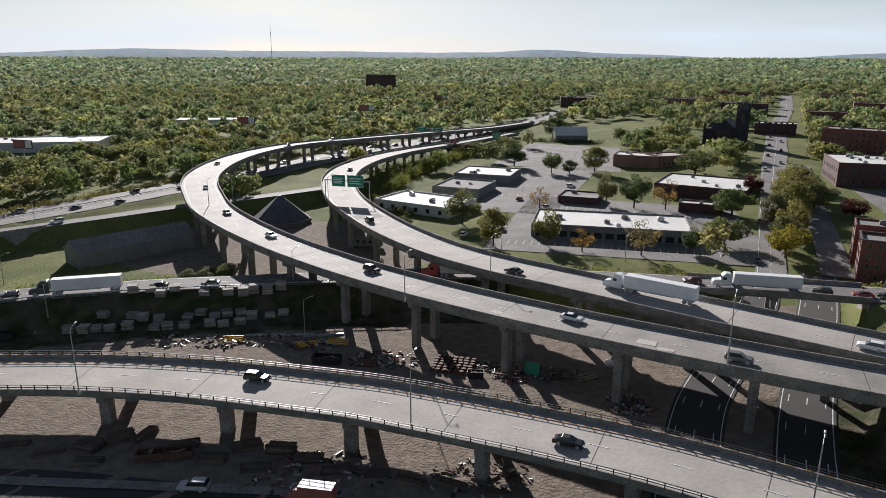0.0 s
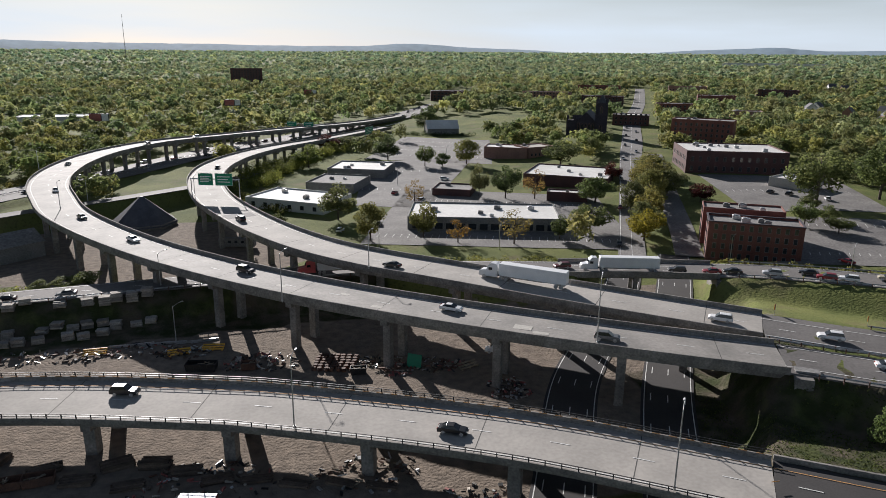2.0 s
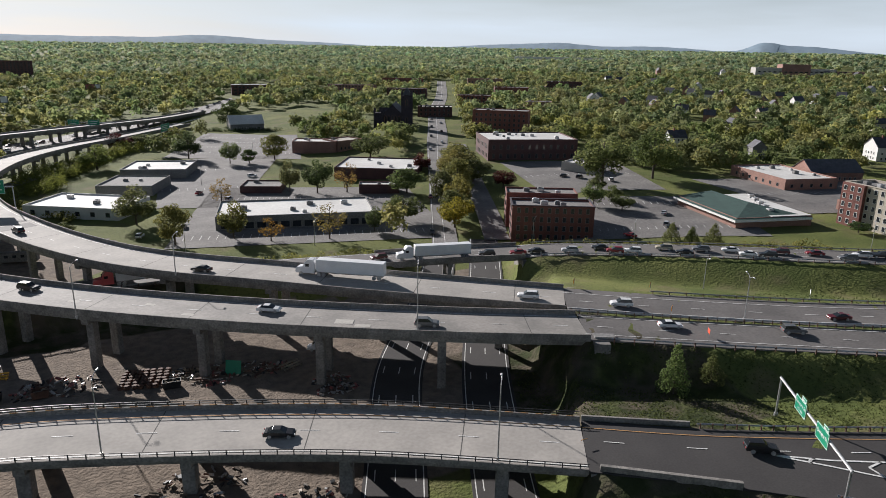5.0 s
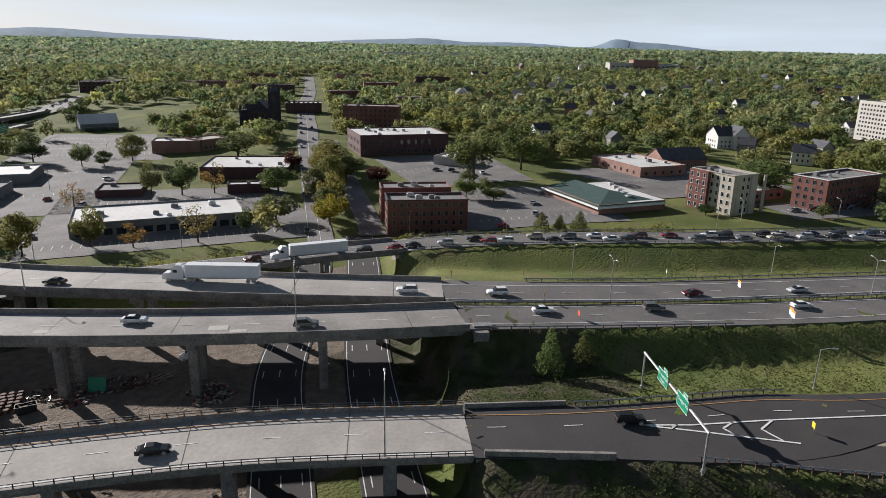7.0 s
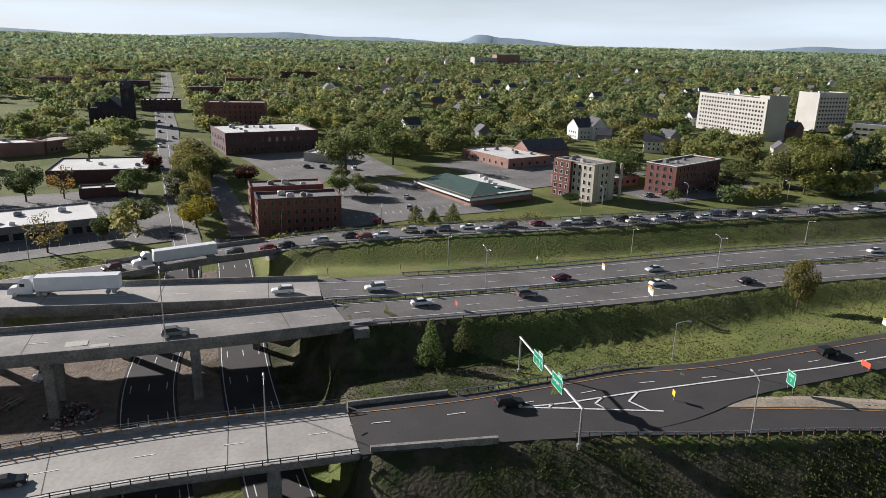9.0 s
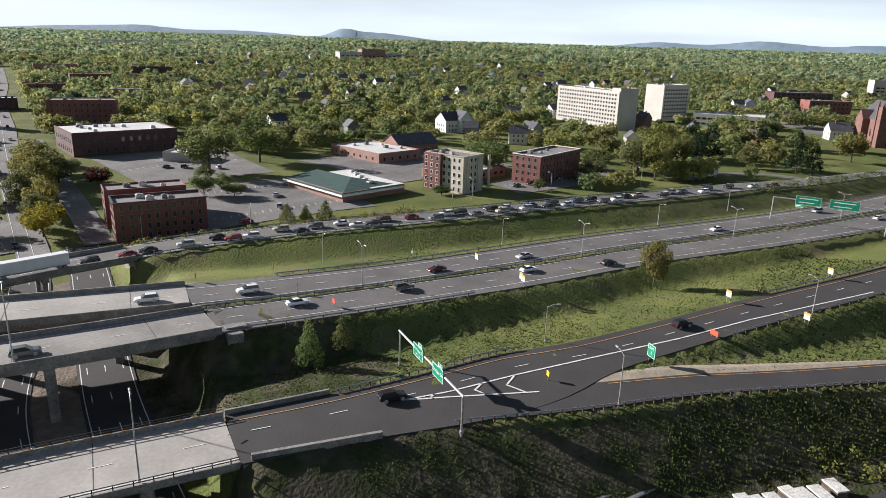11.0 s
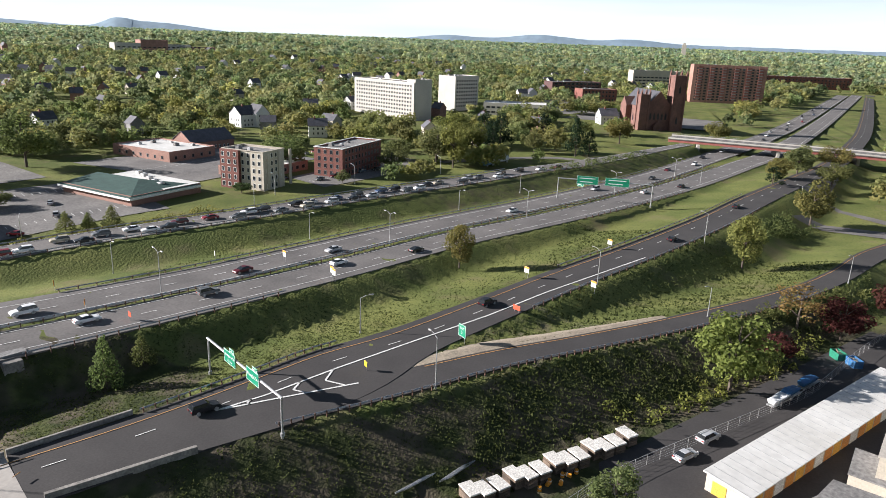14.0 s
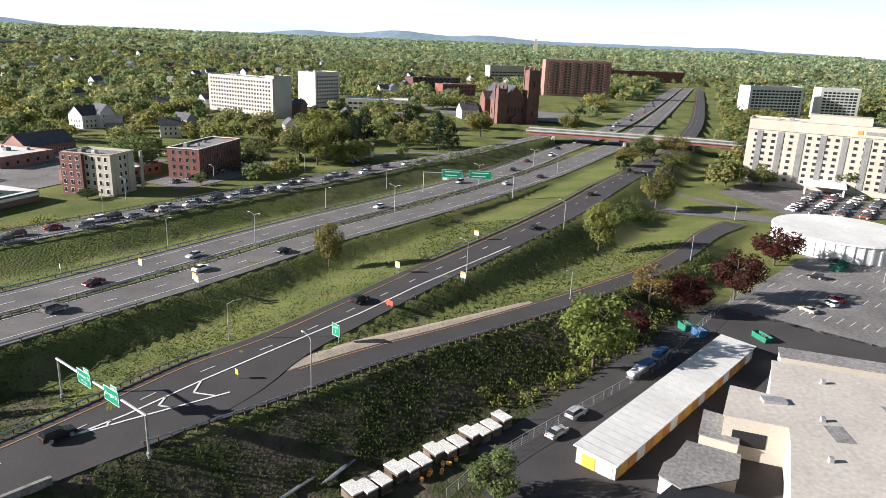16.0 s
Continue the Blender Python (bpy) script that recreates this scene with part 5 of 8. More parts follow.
def prism(bm, prof, w0, w1=None, top=None):
    """A side profile (x, z) across the width; points above a height lean inwards to w1."""
    zs = [p[1] for p in prof]
    lo, hi = min(zs), max(zs)
    L_, R_ = [], []
    for x, z in prof:
        k = 0 if w1 is None else (z - lo) / (hi - lo)
        w = w0 + ((w1 or w0) - w0) * k
        L_.append(bm.verts.new((x, w / 2, z)))
        R_.append(bm.verts.new((x, -w / 2, z)))
    n = len(prof)
    fs = [bm.faces.new(L_), bm.faces.new(R_[::-1])] + [bm.faces.new((L_[i], R_[i], R_[(i + 1) % n], L_[(i + 1) % n])) for i in range(n)]
    bmesh.ops.recalc_face_normals(bm, faces=fs)
    return fs


KINDS = {
    "sedan": dict(len=4.8, body=[(-2.4, 0.32), (-2.42, 0.72), (-2.25, 1.0), (-1.55, 1.04), (0.95, 0.98), (2.0, 0.86), (2.36, 0.66), (2.4, 0.32)], glass=[(-1.85, 0.98), (-1.05, 1.42), (0.25, 1.45), (1.1, 0.95)], w=1.82, gw=1.32, roof=1.47),
    "suv": dict(len=4.8, body=[(-2.35, 0.4), (-2.4, 0.85), (-2.35, 1.1), (0.95, 1.12), (2.0, 1.02), (2.36, 0.8), (2.4, 0.4)], glass=[(-2.3, 1.08), (-2.0, 1.68), (0.2, 1.72), (1.05, 1.08)], w=1.9, gw=1.5, roof=1.75),
    "van": dict(len=5.4, body=[(-2.7, 0.4), (-2.72, 1.2), (-2.7, 1.3), (1.5, 1.25), (2.5, 1.0), (2.7, 0.8), (2.7, 0.4)], glass=[(-2.65, 1.25), (-2.55, 2.05), (0.9, 2.08), (1.75, 1.2)], w=2.0, gw=1.75, roof=2.1),
}


def wheel(parent, x, y, r=0.34, w=0.24):
    """Tyre and rim in one turned mesh."""
    bm = bmesh.new()
    for a, b, mi in ((r, w, 0), (r * 0.6, w + 0.03, 1)):
        n = len(bm.faces)
        bmesh.ops.create_cone(bm, cap_ends=True, segments=10, radius1=a, radius2=a, depth=b, matrix=Matrix.Rotation(radians(90), 4, "X"))
        bm.faces.ensure_lookup_table()
        for f in bm.faces[n:]:
            f.material_index = mi
    o = part("wheel", bm, ["tyre", "galv"], parent)
    o.matrix_local = Matrix.Translation((x, y, r))
    return o


def car_template(kind, lights=True):
    k = KINDS[kind]
    c = thing(kind, pose(0, 0, -400), "car", "car")
    bm = bmesh.new()
    prism(bm, k["body"], k["w"], k["w"] * 0.93)
    g = k["glass"]
    prism(bm, [(g[1][0] - 0.02, g[1][1]), (g[1][0] + 0.05, k["roof"]), (g[2][0] - 0.05, k["roof"] + 0.01), (g[2][0] + 0.04, g[2][1])], k["gw"] + 0.03, k["gw"] - 0.1)
    for xx in (g[0][0] + 0.75, (g[1][0] + g[2][0]) / 2):
        add_box(bm, xx - 0.05, -k["gw"] / 2 - 0.11, g[0][1] - 0.05, xx + 0.05, k["gw"] / 2 + 0.11, g[0][1] + 0.22)
    bmesh.ops.bevel(bm, geom=[e for e in bm.edges if e.calc_length() > 0.25], offset=0.05, segments=1, affect="EDGES")
    part("body", bm, "paint", c)
    bm = bmesh.new()
    prism(bm, g, k["w"] * 0.92, k["gw"])
    if kind == "van":
        for f in bm.faces:
            f.material_index = 1 if f.calc_center_median().x < 0.6 else 0
    part("glasshouse", bm, ["carglass", "paint"], c)
    e = k["len"] / 2
    for x in (-e * 0.58, e * 0.62):
        for y in (-1, 1):
            wheel(c, x, y * (k["w"] / 2 - 0.1), 0.36 if kind != "sedan" else 0.33)
    for y in (-0.62, 0.62) if lights else ():
        part("headlight", box(e - 0.12, y - 0.2, 0.6, e + 0.01, y + 0.2, 0.75, 0.02), "lens", c)
        part("tail_light", box(-e - 0.03, y - 0.2, 0.72, -e + 0.08, y + 0.2, 0.92, 0.02), "tail", c)
    return c


TEMPLATES = {k: car_template(k) for k in KINDS}
FAR = {k: car_template(k, False) for k in KINDS}
PAINTS = {"white": (0.78, 0.78, 0.78), "silver": (0.45, 0.46, 0.48), "grey": (0.14, 0.145, 0.15), "black": (0.015, 0.015, 0.018), "red": (0.22, 0.012, 0.02), "blue": (0.04, 0.07, 0.14), "beige": (0.42, 0.37, 0.28), "dark red": (0.10, 0.012, 0.018), "dark green": (0.03, 0.06, 0.045)}


def put_car(kind, paint, m, where, group=""):
    far = m.translation.length > 330
    c = copy_thing((FAR if far else TEMPLATES)[kind], m)
    for o in c.children_recursive:
        o.color = (*PAINTS[paint], 1)
    word = {"suv": "sport utility car", "van": "panel van", "sedan": "saloon car"}[kind]
    return tagged(c, f"{paint} {word} {where}", "van" if kind == "van" else "car", group)


def car_on(L, s, off, kind, paint, back, where, group="", dz=0.02):
    p, d, _ = at_s(L, s)
    m = Matrix.Translation((p[0] - d[1] * off, p[1] + d[0] * off, p[2] + dz)) @ Matrix.Rotation(math.atan2(d[1], d[0]) + (math.pi if back else 0), 4, "Z")
    return put_car(kind, paint, m, where, group)


ORDER = ["black", "white", "silver", "black", "grey", "white", "red", "silver", "black", "blue", "grey", "black", "beige", "white", "black", "dark red"]
QUEUE = [(4, -2.6), (14, -3.2), (23, -0.2), (32, -3.4), (41, 0.3), (46, -3.6), (51, -0.3), (59, 0.1), (68, -3.6), (72, 0.1), (81, 0.3), (93, -0.1), (102, -3.7), (110, 0.2), (122, -3.3), (126, 0.1), (135, 0.2), (139, -3.4), (152, 0.4), (161, -3.2), (174, 0.6), (183, -3.3), (196, 0.4), (204, -3.3), (222, 0.0), (244, -3.2), (27, -3.5), (63, -3.4), (88, -3.6), (98, 0.2), (116, 0.1), (146, 0.3), (168, 0.4), (190, 0.5), (210, 0.3), (233, -3.0), (112, -3.5), (131, -3.4), (155, -3.3)]
for k, (s, o) in enumerate(QUEUE):
    car_on(Q_RIGHT, s, o, ("sedan", "suv", "sedan", "suv", "suv")[k % 5], ORDER[(k * 7) % 16], True, "waiting in the traffic queue", "queued cars")
for s, o, kd, pt in ((40, -3.0, "sedan", "red"), (31, -3.0, "suv", "black")):
    car_on(Q_BRIDGE, s, o, kd, pt, True, "waiting on the street bridge", "queued cars")
for s, o, kd, pt in ((278, -2.6, "suv", "dark red"), (283.5, -2.6, "sedan", "white"), (99, -2.4, "suv", "black"), (134, -2.4, "sedan", "black"), (147, -2.4, "sedan", "grey")):
    car_on(Q_LEFT, min(s, 282), o, kd, pt, True, "on the service road", "service road cars")
for s, o, kd, pt in ((43, 2.6, "suv", "grey"), (18, 2.2, "sedan", "white"), (79, 2.6, "sedan", "white"), (103, -2.2, "sedan", "black"), (236, 2.4, "sedan", "white"), (262, -2.0, "sedan", "black")):
    car_on(MR_ROAD, s, o, kd, pt, False, "driving on the highway", "highway cars")
for s, o, kd, pt in ((12, -2.3, "suv", "white"), (58, -3.4, "sedan", "dark red"), (86, -3.6, "sedan", "silver"), (165, -3.4, "sedan", "white"), (225, 0.8, "suv", "silver"), (270, -3.2, "sedan", "black"), (300, 1, "sedan", "dark red"), (330, -3, "suv", "white"), (360, 2, "sedan", "black"), (395, 2, "sedan", "silver"), (440, -2, "suv", "black")):
    car_on(FR_ROAD, s, o, kd, pt, True, "driving on the highway", "highway cars")
for k, s in enumerate(range(480, 900, 30)):
    car_on(FR_ROAD, s, (-3.4, 0.6, 3.8)[k % 3], ("sedan", "suv")[k % 2], ORDER[k % 16], True, "far along the highway", "highway cars")
for s, o, kd, pt in ((26, 2.2, "suv", "black"), (95, 1.8, "suv", "black"), (180, -1.6, "sedan", "black"), (242, 0.5, "sedan", "black")):
    car_on(NR_ROAD, s, o, kd, pt, False, "driving along the ramp road", "ramp cars")
for s, o, kd, pt in ((63, -1.8, "sedan", "white"), (31, 2.0, "suv", "grey"), (118, -2.0, "suv", "black"), (166, -1.9, "sedan", "white"), (204, -2.2, "sedan", "black"), (257, -2, "sedan", "white"), (326, 1, "sedan", "grey"), (406, -2, "sedan", "black"), (450, 2, "suv", "white")):
    car_on(MR_DECK, s, o, kd, pt, True, "driving on the middle flyover", "flyover cars")
for s, o, kd, pt in ((84, 2.6, "sedan", "black"), (153, 2.2, "suv", "black"), (8, 1.8, "suv", "white"), (264, -2.1, "sedan", "black")):
    car_on(FR_DECK, s, o, kd, pt, False, "driving on the far flyover", "flyover cars")
for s, o, kd, pt in ((near_len - 103, 2.0, "suv", "black"), (near_len - 46, -1.6, "sedan", "black")):
    car_on(NR_DECK, s, o, kd, pt, False, "driving on the near ramp", "ramp cars")
for k, s in enumerate(range(70, 800, 18)):
    o = (-8.2, 5.8, -4.6, 9.4, 2.4)[k % 5] if s > 250 else (-9, 6, -5)[k % 3]
    car_on(HW, s, o, ("sedan", "suv", "sedan")[k % 3], ORDER[(k * 5) % 16], o > 0, "in dense traffic on the interstate", "interstate cars")
car_on(FRONT, 107, 0.6, "suv", "white", True, "on the frontage road")
for k, s in enumerate(range(20, 420, 29)):
    car_on(AVENUE, s, (4.2, -3.0)[k % 2], "sedan", ORDER[(3 * k) % 16], k % 2 == 0, "along the town avenue", "avenue cars", 0.1)


def park(rows, where, group):
    for k, (x, y, a) in enumerate(rows):
        z = max(gz(x, y), float(base_height(np.array([x]), np.array([y]))[0])) + 0.2
        put_car(("sedan", "suv")[k % 2], ORDER[(k * 5 + 2) % 16], pose(x, y, z, 0, 0, a), where, group)


park([(106, -13.5, -40), (113, -17.5, -40), (176, -84, 30), (182, -92, 30), (186, -96, 30), (205, -98, 60), (222, -112, 60)], "parked in a faded asphalt lot", "parked cars")
park([(288 + 3.1 * k - 1.2 * j, -122 - 2.1 * k - 9.5 * j, 35) for j in range(4) for k in range(14) if (k * 3 + j) % 7], "parked in the full hotel lot", "hotel cars")
park([(186, 190, 40), (176, 178, 40), (205, 168, -20), (212, 166, -20), (158, 176, 100), (201, 262, 30), (196, 268, 30), (210, 250, 60), (262, 126, 160), (270, 123, 160), (278, 120, 160), (286, 117, 160), (294, 113, 160), (302, 108, 160), (257, 140, 70)], "parked in a town lot", "parked cars")
park([(60, 262, 80), (46, 300, 60), (58, 330, 80), (66, 352, 10), (36, 318, 60), (100, 470, 30), (23, 258, 75), (8, 250, 70)], "parked before a store", "parked cars")
park([(318 + 5.5 * k - 4 * j, 150 - 2.6 * k + 14 * j, 62) for j in range(2) for k in range(7)], "parked in a full town lot", "parked cars")
park([(600 + 6 * k, 10 - 3 * k, 60) for k in range(8)] + [(660 + 6 * k, 90 - 3 * k, 60) for k in range(8)], "parked in a distant lot", "parked cars")


def semi(name, m, cab, label, long_trailer=True):
    t = thing(name, m, label, "truck")
    bm = bmesh.new()
    prism(bm, [(5.6, 0.6), (5.6, 3.3), (6.0, 3.85), (7.3, 3.9), (8.0, 3.2), (8.4, 2.2), (9.9, 1.95), (10.25, 1.6), (10.3, 0.6)], 2.35, 2.2)
    bmesh.ops.bevel(bm, geom=list(bm.edges), offset=0.06, segments=1, affect="EDGES")
    b = part("cab", bm, "paint", t)
    b.color = (*cab, 1)
    part("windscreen", box(7.98, -0.98, 2.28, 8.3, 0.98, 3.0, 0.04), "carglass", t)
    part("side_window", box(6.9, -1.19, 2.2, 7.8, 1.19, 2.85), "carglass", t)
    part("chassis", box(-6.0, -0.5, 0.7, 9.6, 0.5, 1.1), "black", t)
    bm = box(-11, -1.28, 1.15, 5.1, 1.28, 4.05, 0.04)
    part("trailer_box", bm, "boxwhite", t, "plain white trailer box")
    part("trailer_sill", box(-11, -1.29, 1.05, 5.1, 1.29, 1.25), "galv", t)
    part("fuel_tank", box(5.9, -1.2, 0.5, 7.2, -0.75, 1.0, 0.1), "galv", t)
    for x in (-9.9, -8.7, 3.4, 4.6, 8.9):
        for y in (-1, 1):
            wheel(t, x, y * 1.05, 0.5, 0.4)
    for y in (-0.85, 0.85):
        part("headlight", box(10.2, y - 0.2, 0.95, 10.33, y + 0.2, 1.2, 0.02), "lens", t)
    return t


def truck_on(L, s, off, back, cab, label):
    p, d, _ = at_s(L, s)
    return semi("semi_truck", Matrix.Translation((p[0] - d[1] * off, p[1] + d[0] * off, p[2] + 0.02)) @ Matrix.Rotation(math.atan2(d[1], d[0]) + (math.pi if back else 0), 4, "Z"), cab, label)


truck_on(Q_BRIDGE, 15, -2.6, True, (0.75, 0.76, 0.78), "white semi truck with a plain white trailer in the queue")
truck_on(Q_LEFT, 62 + 52, -2.2, True, (0.06, 0.075, 0.075), "dark semi truck with a white trailer on the service road")
truck_on(Q_LEFT, 213, -2.2, True, (0.6, 0.1, 0.1), "white semi trailer truck under the flyovers")
truck_on(FR_DECK, 52, -2.2, False, (0.72, 0.73, 0.75), "white semi truck with a long trailer on the far flyover")
truck_on(HW, 470, 6, True, (0.7, 0.7, 0.7), "white semi truck on the interstate")
p_ = semi("semi_truck", pose(336, 66, gz(336, 66) + 0.2, 0, 0, 160), (0.1, 0.25, 0.45), "blue semi truck with white trailer on the park road")
put_car("van", "white", pose(38, 137, 0.05, 0, 0, 160), "standing in the shade below the flyover")
put_car("suv", "silver", pose(-38, 92.5, 0.1, 0, 0, 178), "on the street beside the lumber yard")
bx = thing("box_van", pose(-19, 89.5, 0.1, 0, 0, 170), "red box van with a pale roof on the street", "van")
part("box_body", box(-3.2, -1.1, 0.5, 2.2, 1.1, 2.9, 0.08), "redsteel", bx)
part("box_roof", box(-3.15, -1.05, 2.9, 2.15, 1.05, 2.98), "boxwhite", bx)
bm = bmesh.new()
prism(bm, [(2.2, 0.5), (2.2, 2.3), (2.9, 2.2), (3.4, 1.3), (4.0, 1.15), (4.05, 0.5)], 2.0, 1.8)
part("cab", bm, "redsteel", bx)
part("windscreen", box(2.95, -0.85, 1.5, 3.2, 0.85, 2.0), "carglass", bx)
for x in (-2.2, 3.2):
    for y in (-1, 1):
        wheel(bx, x, y * 0.95, 0.4, 0.25)
tb = thing("site_trailer", pose(-27, 234, 0.05, 0, 0, -10), "grey site trailer with small windows", "trailer")
part("body", box(-6, -1.3, 0.6, 6, 1.3, 3.4, 0.05), "greywall", tb)
for k in range(5):
    part("window", box(-5 + k * 2.2, -1.33, 1.9, -4 + k * 2.2, -1.28, 2.7), "glass", tb)


# ---- lamps ----
def lamp(x, y, z, h, ang, arm=2.2, double=False, label="grey street lamp on a tall steel pole"):
    l_ = thing("street_lamp", pose(x, y, z, 0, 0, ang), label, "street lamp", "street lamps")
    bm = bmesh.new()
    add_rod(bm, (0, 0, -0.3), (0, 0, h - 0.6), 0.13, 0.075, 8)
    add_rod(bm, (0, 0, 0), (0, 0, 0.35), 0.22, 0.2, 8)
    part("pole", bm, "galv", l_)
    for s in ((1, -1) if double else (1,)):
        bm = bmesh.new()
        add_rod(bm, (0, 0, h - 0.7), (s * arm * 0.5, 0, h - 0.15), 0.06, 0.05)
        add_rod(bm, (s * arm * 0.5, 0, h - 0.15), (s * arm, 0, h), 0.05, 0.04)
        part("arm", bm, "galv", l_)
        hd = part("lamp_head", box(s * arm - 0.35, -0.14, h - 0.07, s * arm + 0.45, 0.14, h + 0.1, 0.05), "galv", l_)
        part("lens", box(s * arm - 0.2, -0.1, h - 0.11, s * arm + 0.35, 0.1, h - 0.06), "lens", hd)
    return l_


for x, y, z, h, a in ((-4.9, 98.3, 7.8, 12.4, 66), (45.8, 73.8, 7.8, 12.4, 58), (-62.8, 108.8, 7.8, 12.4, 88), (49.6, 110.6, 12.9, 13.0, 62), (-8.1, 141.8, 13.2, 11, 50), (11.8, 161.6, 13.4, 9.5, 52), (-84, 244, 13.2, 9.5, -40), (-120, 330, 13.2, 9.5, -10), (-42, 250, 13.2, 9.5, 10)):
    lamp(x, y, z, h, a, 1.8)
for x, y, z, h in ((118.5, 94.6, 10.0, 9.7), (177, 63.7, 8.3, 9.6), (229, 33, 7.4, 9.6), (282, 6, 7.0, 9.6), (335, -19, 6.6, 9.6)):
    lamp(x, y, z, h, 62, 2.0, True, "grey twin-armed street lamp in the highway median")
for x, y, h, a in ((133, 119.5, 8.7, -120), (177.6, 88.8, 8.3, -120), (230, 57.2, 7.8, -120), (268, 42, 8, -120), (120, 49.2, 8.2, -60), (102.4, 28.2, 10.1, 50), (168.3, 5.3, 9.4, 60), (220.9, -23.9, 10, 60), (204.3, -60.7, 8.3, 140), (158.4, -20.2, 7.8, 140), (270.9, -95, 7.2, 150), (205, -118, 9, 30), (262, 110, 8, 60), (230, 129, 8, 60), (300, 84, 8, 60), (328, -30, 9, 60), (300, -66, 9, 60)):
    lamp(x, y, gz(x, y), h, a)
for x, y in ((-128, 192), (-96, 158), (-40, 177), (20, 225), (60, 218), (128, 190), (150, 165), (210, 126), (-33, 155), (-147, 243), (-90, 292), (40, 340), (80, 420)):
    lamp(x, y, gz(x, y), 9.0, 40)


# ---- signs ----
M["sign_green"] = mat("green_road_sign", (0.0, 0.24, 0.13), (0.0, 0.20, 0.11), 0.45, scale=1, fine_amount=0.05)
M["sign_white"] = mat("white_sign_sheet", (0.82, 0.82, 0.80), None, 0.5, amount=0.3, fine_amount=0.05)
M["sign_red"] = mat("orange_red_sign_sheet", (0.75, 0.09, 0.04), None, 0.5, amount=0.3, fine_amount=0.05)
M["sign_orange"] = mat("orange_sign_sheet", (0.85, 0.33, 0.05), None, 0.5, amount=0.3, fine_amount=0.05)
M["sign_yellow"] = mat("yellow_sign_sheet", (0.85, 0.58, 0.03), None, 0.5, amount=0.3, fine_amount=0.05)


def lettering(parent, text, size, x, y, z):
    c = bpy.data.curves.new("lettering", "FONT")
    c.body, c.size, c.align_x, c.align_y, c.extrude = text, size, "CENTER", "CENTER", 0.004
    c.materials.append(M["sign_white"])
    o = new("lettering", c)
    o.parent = parent
    o.matrix_local = pose(x, y, z, 90, 0, 0)
    return o


def panel(parent, x, z, w, h, rows=2, words=(), colour="sign_green"):
    """A sign face towards -y with a white border and lines of writing."""
    p = part("sign_panel", box(x - w / 2, -0.08, z - h / 2, x + w / 2, 0.0, z + h / 2, 0.02), colour, parent)
    bm = bmesh.new()
    for a in (-1, 1):
        add_box(bm, x - w / 2 + 0.06, -0.095, z + a * (h / 2 - 0.1) - 0.035, x + w / 2 - 0.06, -0.082, z + a * (h / 2 - 0.1) + 0.035)
        add_box(bm, x + a * (w / 2 - 0.1) - 0.035, -0.095, z - h / 2 + 0.06, x + a * (w / 2 - 0.1) + 0.035, -0.082, z + h / 2 - 0.06)
    part("border", bm, "sign_white", p)
    if words:
        for k, (t, s, dz) in enumerate(words):
            lettering(p, t, s, x, -0.1, z + dz)
    else:
        for k in range(rows):
            zz = z + h * (0.22 - 0.42 * k / max(1, rows - 1))
            part("text_bar", box(x - w * 0.36, -0.1, zz - 0.14, x + w * (0.36 - 0.12 * (k % 2)), -0.085, zz + 0.14), "sign_white", p)
    return p


def gantry(name, a, b, h, panels, label, rear=False):
    """A beam on two posts from a to b, with sign panels at distances along it."""
    a, b = Vector(a), Vector(b)
    d = b - a
    g_ = thing(name, Matrix.Translation(a) @ Matrix.Rotation(math.atan2(d.y, d.x), 4, "Z"), label, "sign gantry")
    n = Vector((d.x, d.y, 0)).length
    for x, zz in ((0, 0), (n, d.z)):
        bm = bmesh.new()
        add_rod(bm, (x, 0, zz - 0.5), (x, 0, h), 0.2, 0.17, 8)
        add_rod(bm, (x, 0, zz), (x, 0, zz + 0.5), 0.35, 0.35, 8)
        part("post", bm, "galv", g_)
    bm = bmesh.new()
    add_rod(bm, (-0.3, 0, h - 0.15), (n + 0.3, 0, h - 0.15), 0.2, 0.2, 8)
    part("beam", bm, "galv", g_)
    for q in panels:
        e = thing("sign", Matrix.Identity(4), "", "")
        e.parent = g_
        e.matrix_local = Matrix.Translation((q["x"], -0.25, h - 0.2)) @ (Matrix.Rotation(math.pi, 4, "Z") @ Matrix.Translation((0, -0.5, 0)) if rear else Matrix.Identity(4))
        panel(e, 0, 0, q["w"], q["h"], q.get("rows", 2), q.get("words", ()))
        if q.get("tab"):
            panel(e, q["w"] * 0.22, q["h"] / 2 + 0.36, q["w"] * 0.42, 0.7, 1, ((q["tab"], 0.5, -0.16),))
    return g_


gantry("sign_gantry", (95.2, 67.3, 6.6), (81.0, 45.6, 7.0), 6.9, [dict(x=9.3, w=4.2, h=2.4, words=(("Armory St", 0.85, 0.3), ("1/2 mile", 0.6, -0.6)), tab="EXIT 3"), dict(x=17.4, w=4.2, h=2.4, words=(("Dwight St", 0.85, 0.1),), tab="EXIT 2")], "steel sign gantry with two green exit signs")
gantry("sign_gantry", (-44, 256.5, 12.8), (-27, 252, 12.8), 7.4, [dict(x=5.5, w=5.4, h=4.4, rows=4), dict(x=12.2, w=6.4, h=4.4, rows=3)], "steel sign gantry with two green signs over a ramp")
gantry("sign_gantry", (265, 27, 7.4), (266, -8, 7.2), 8.0, [dict(x=11.0, w=8, h=3.2), dict(x=22, w=9, h=3.2)], "long sign gantry over the highway", False)
gantry("sign_gantry", (-22, 555, 2), (10, 540, 2), 8.5, [dict(x=6, w=8, h=3.6), dict(x=20, w=8, h=3.6)], "distant green sign gantry over the interstate")
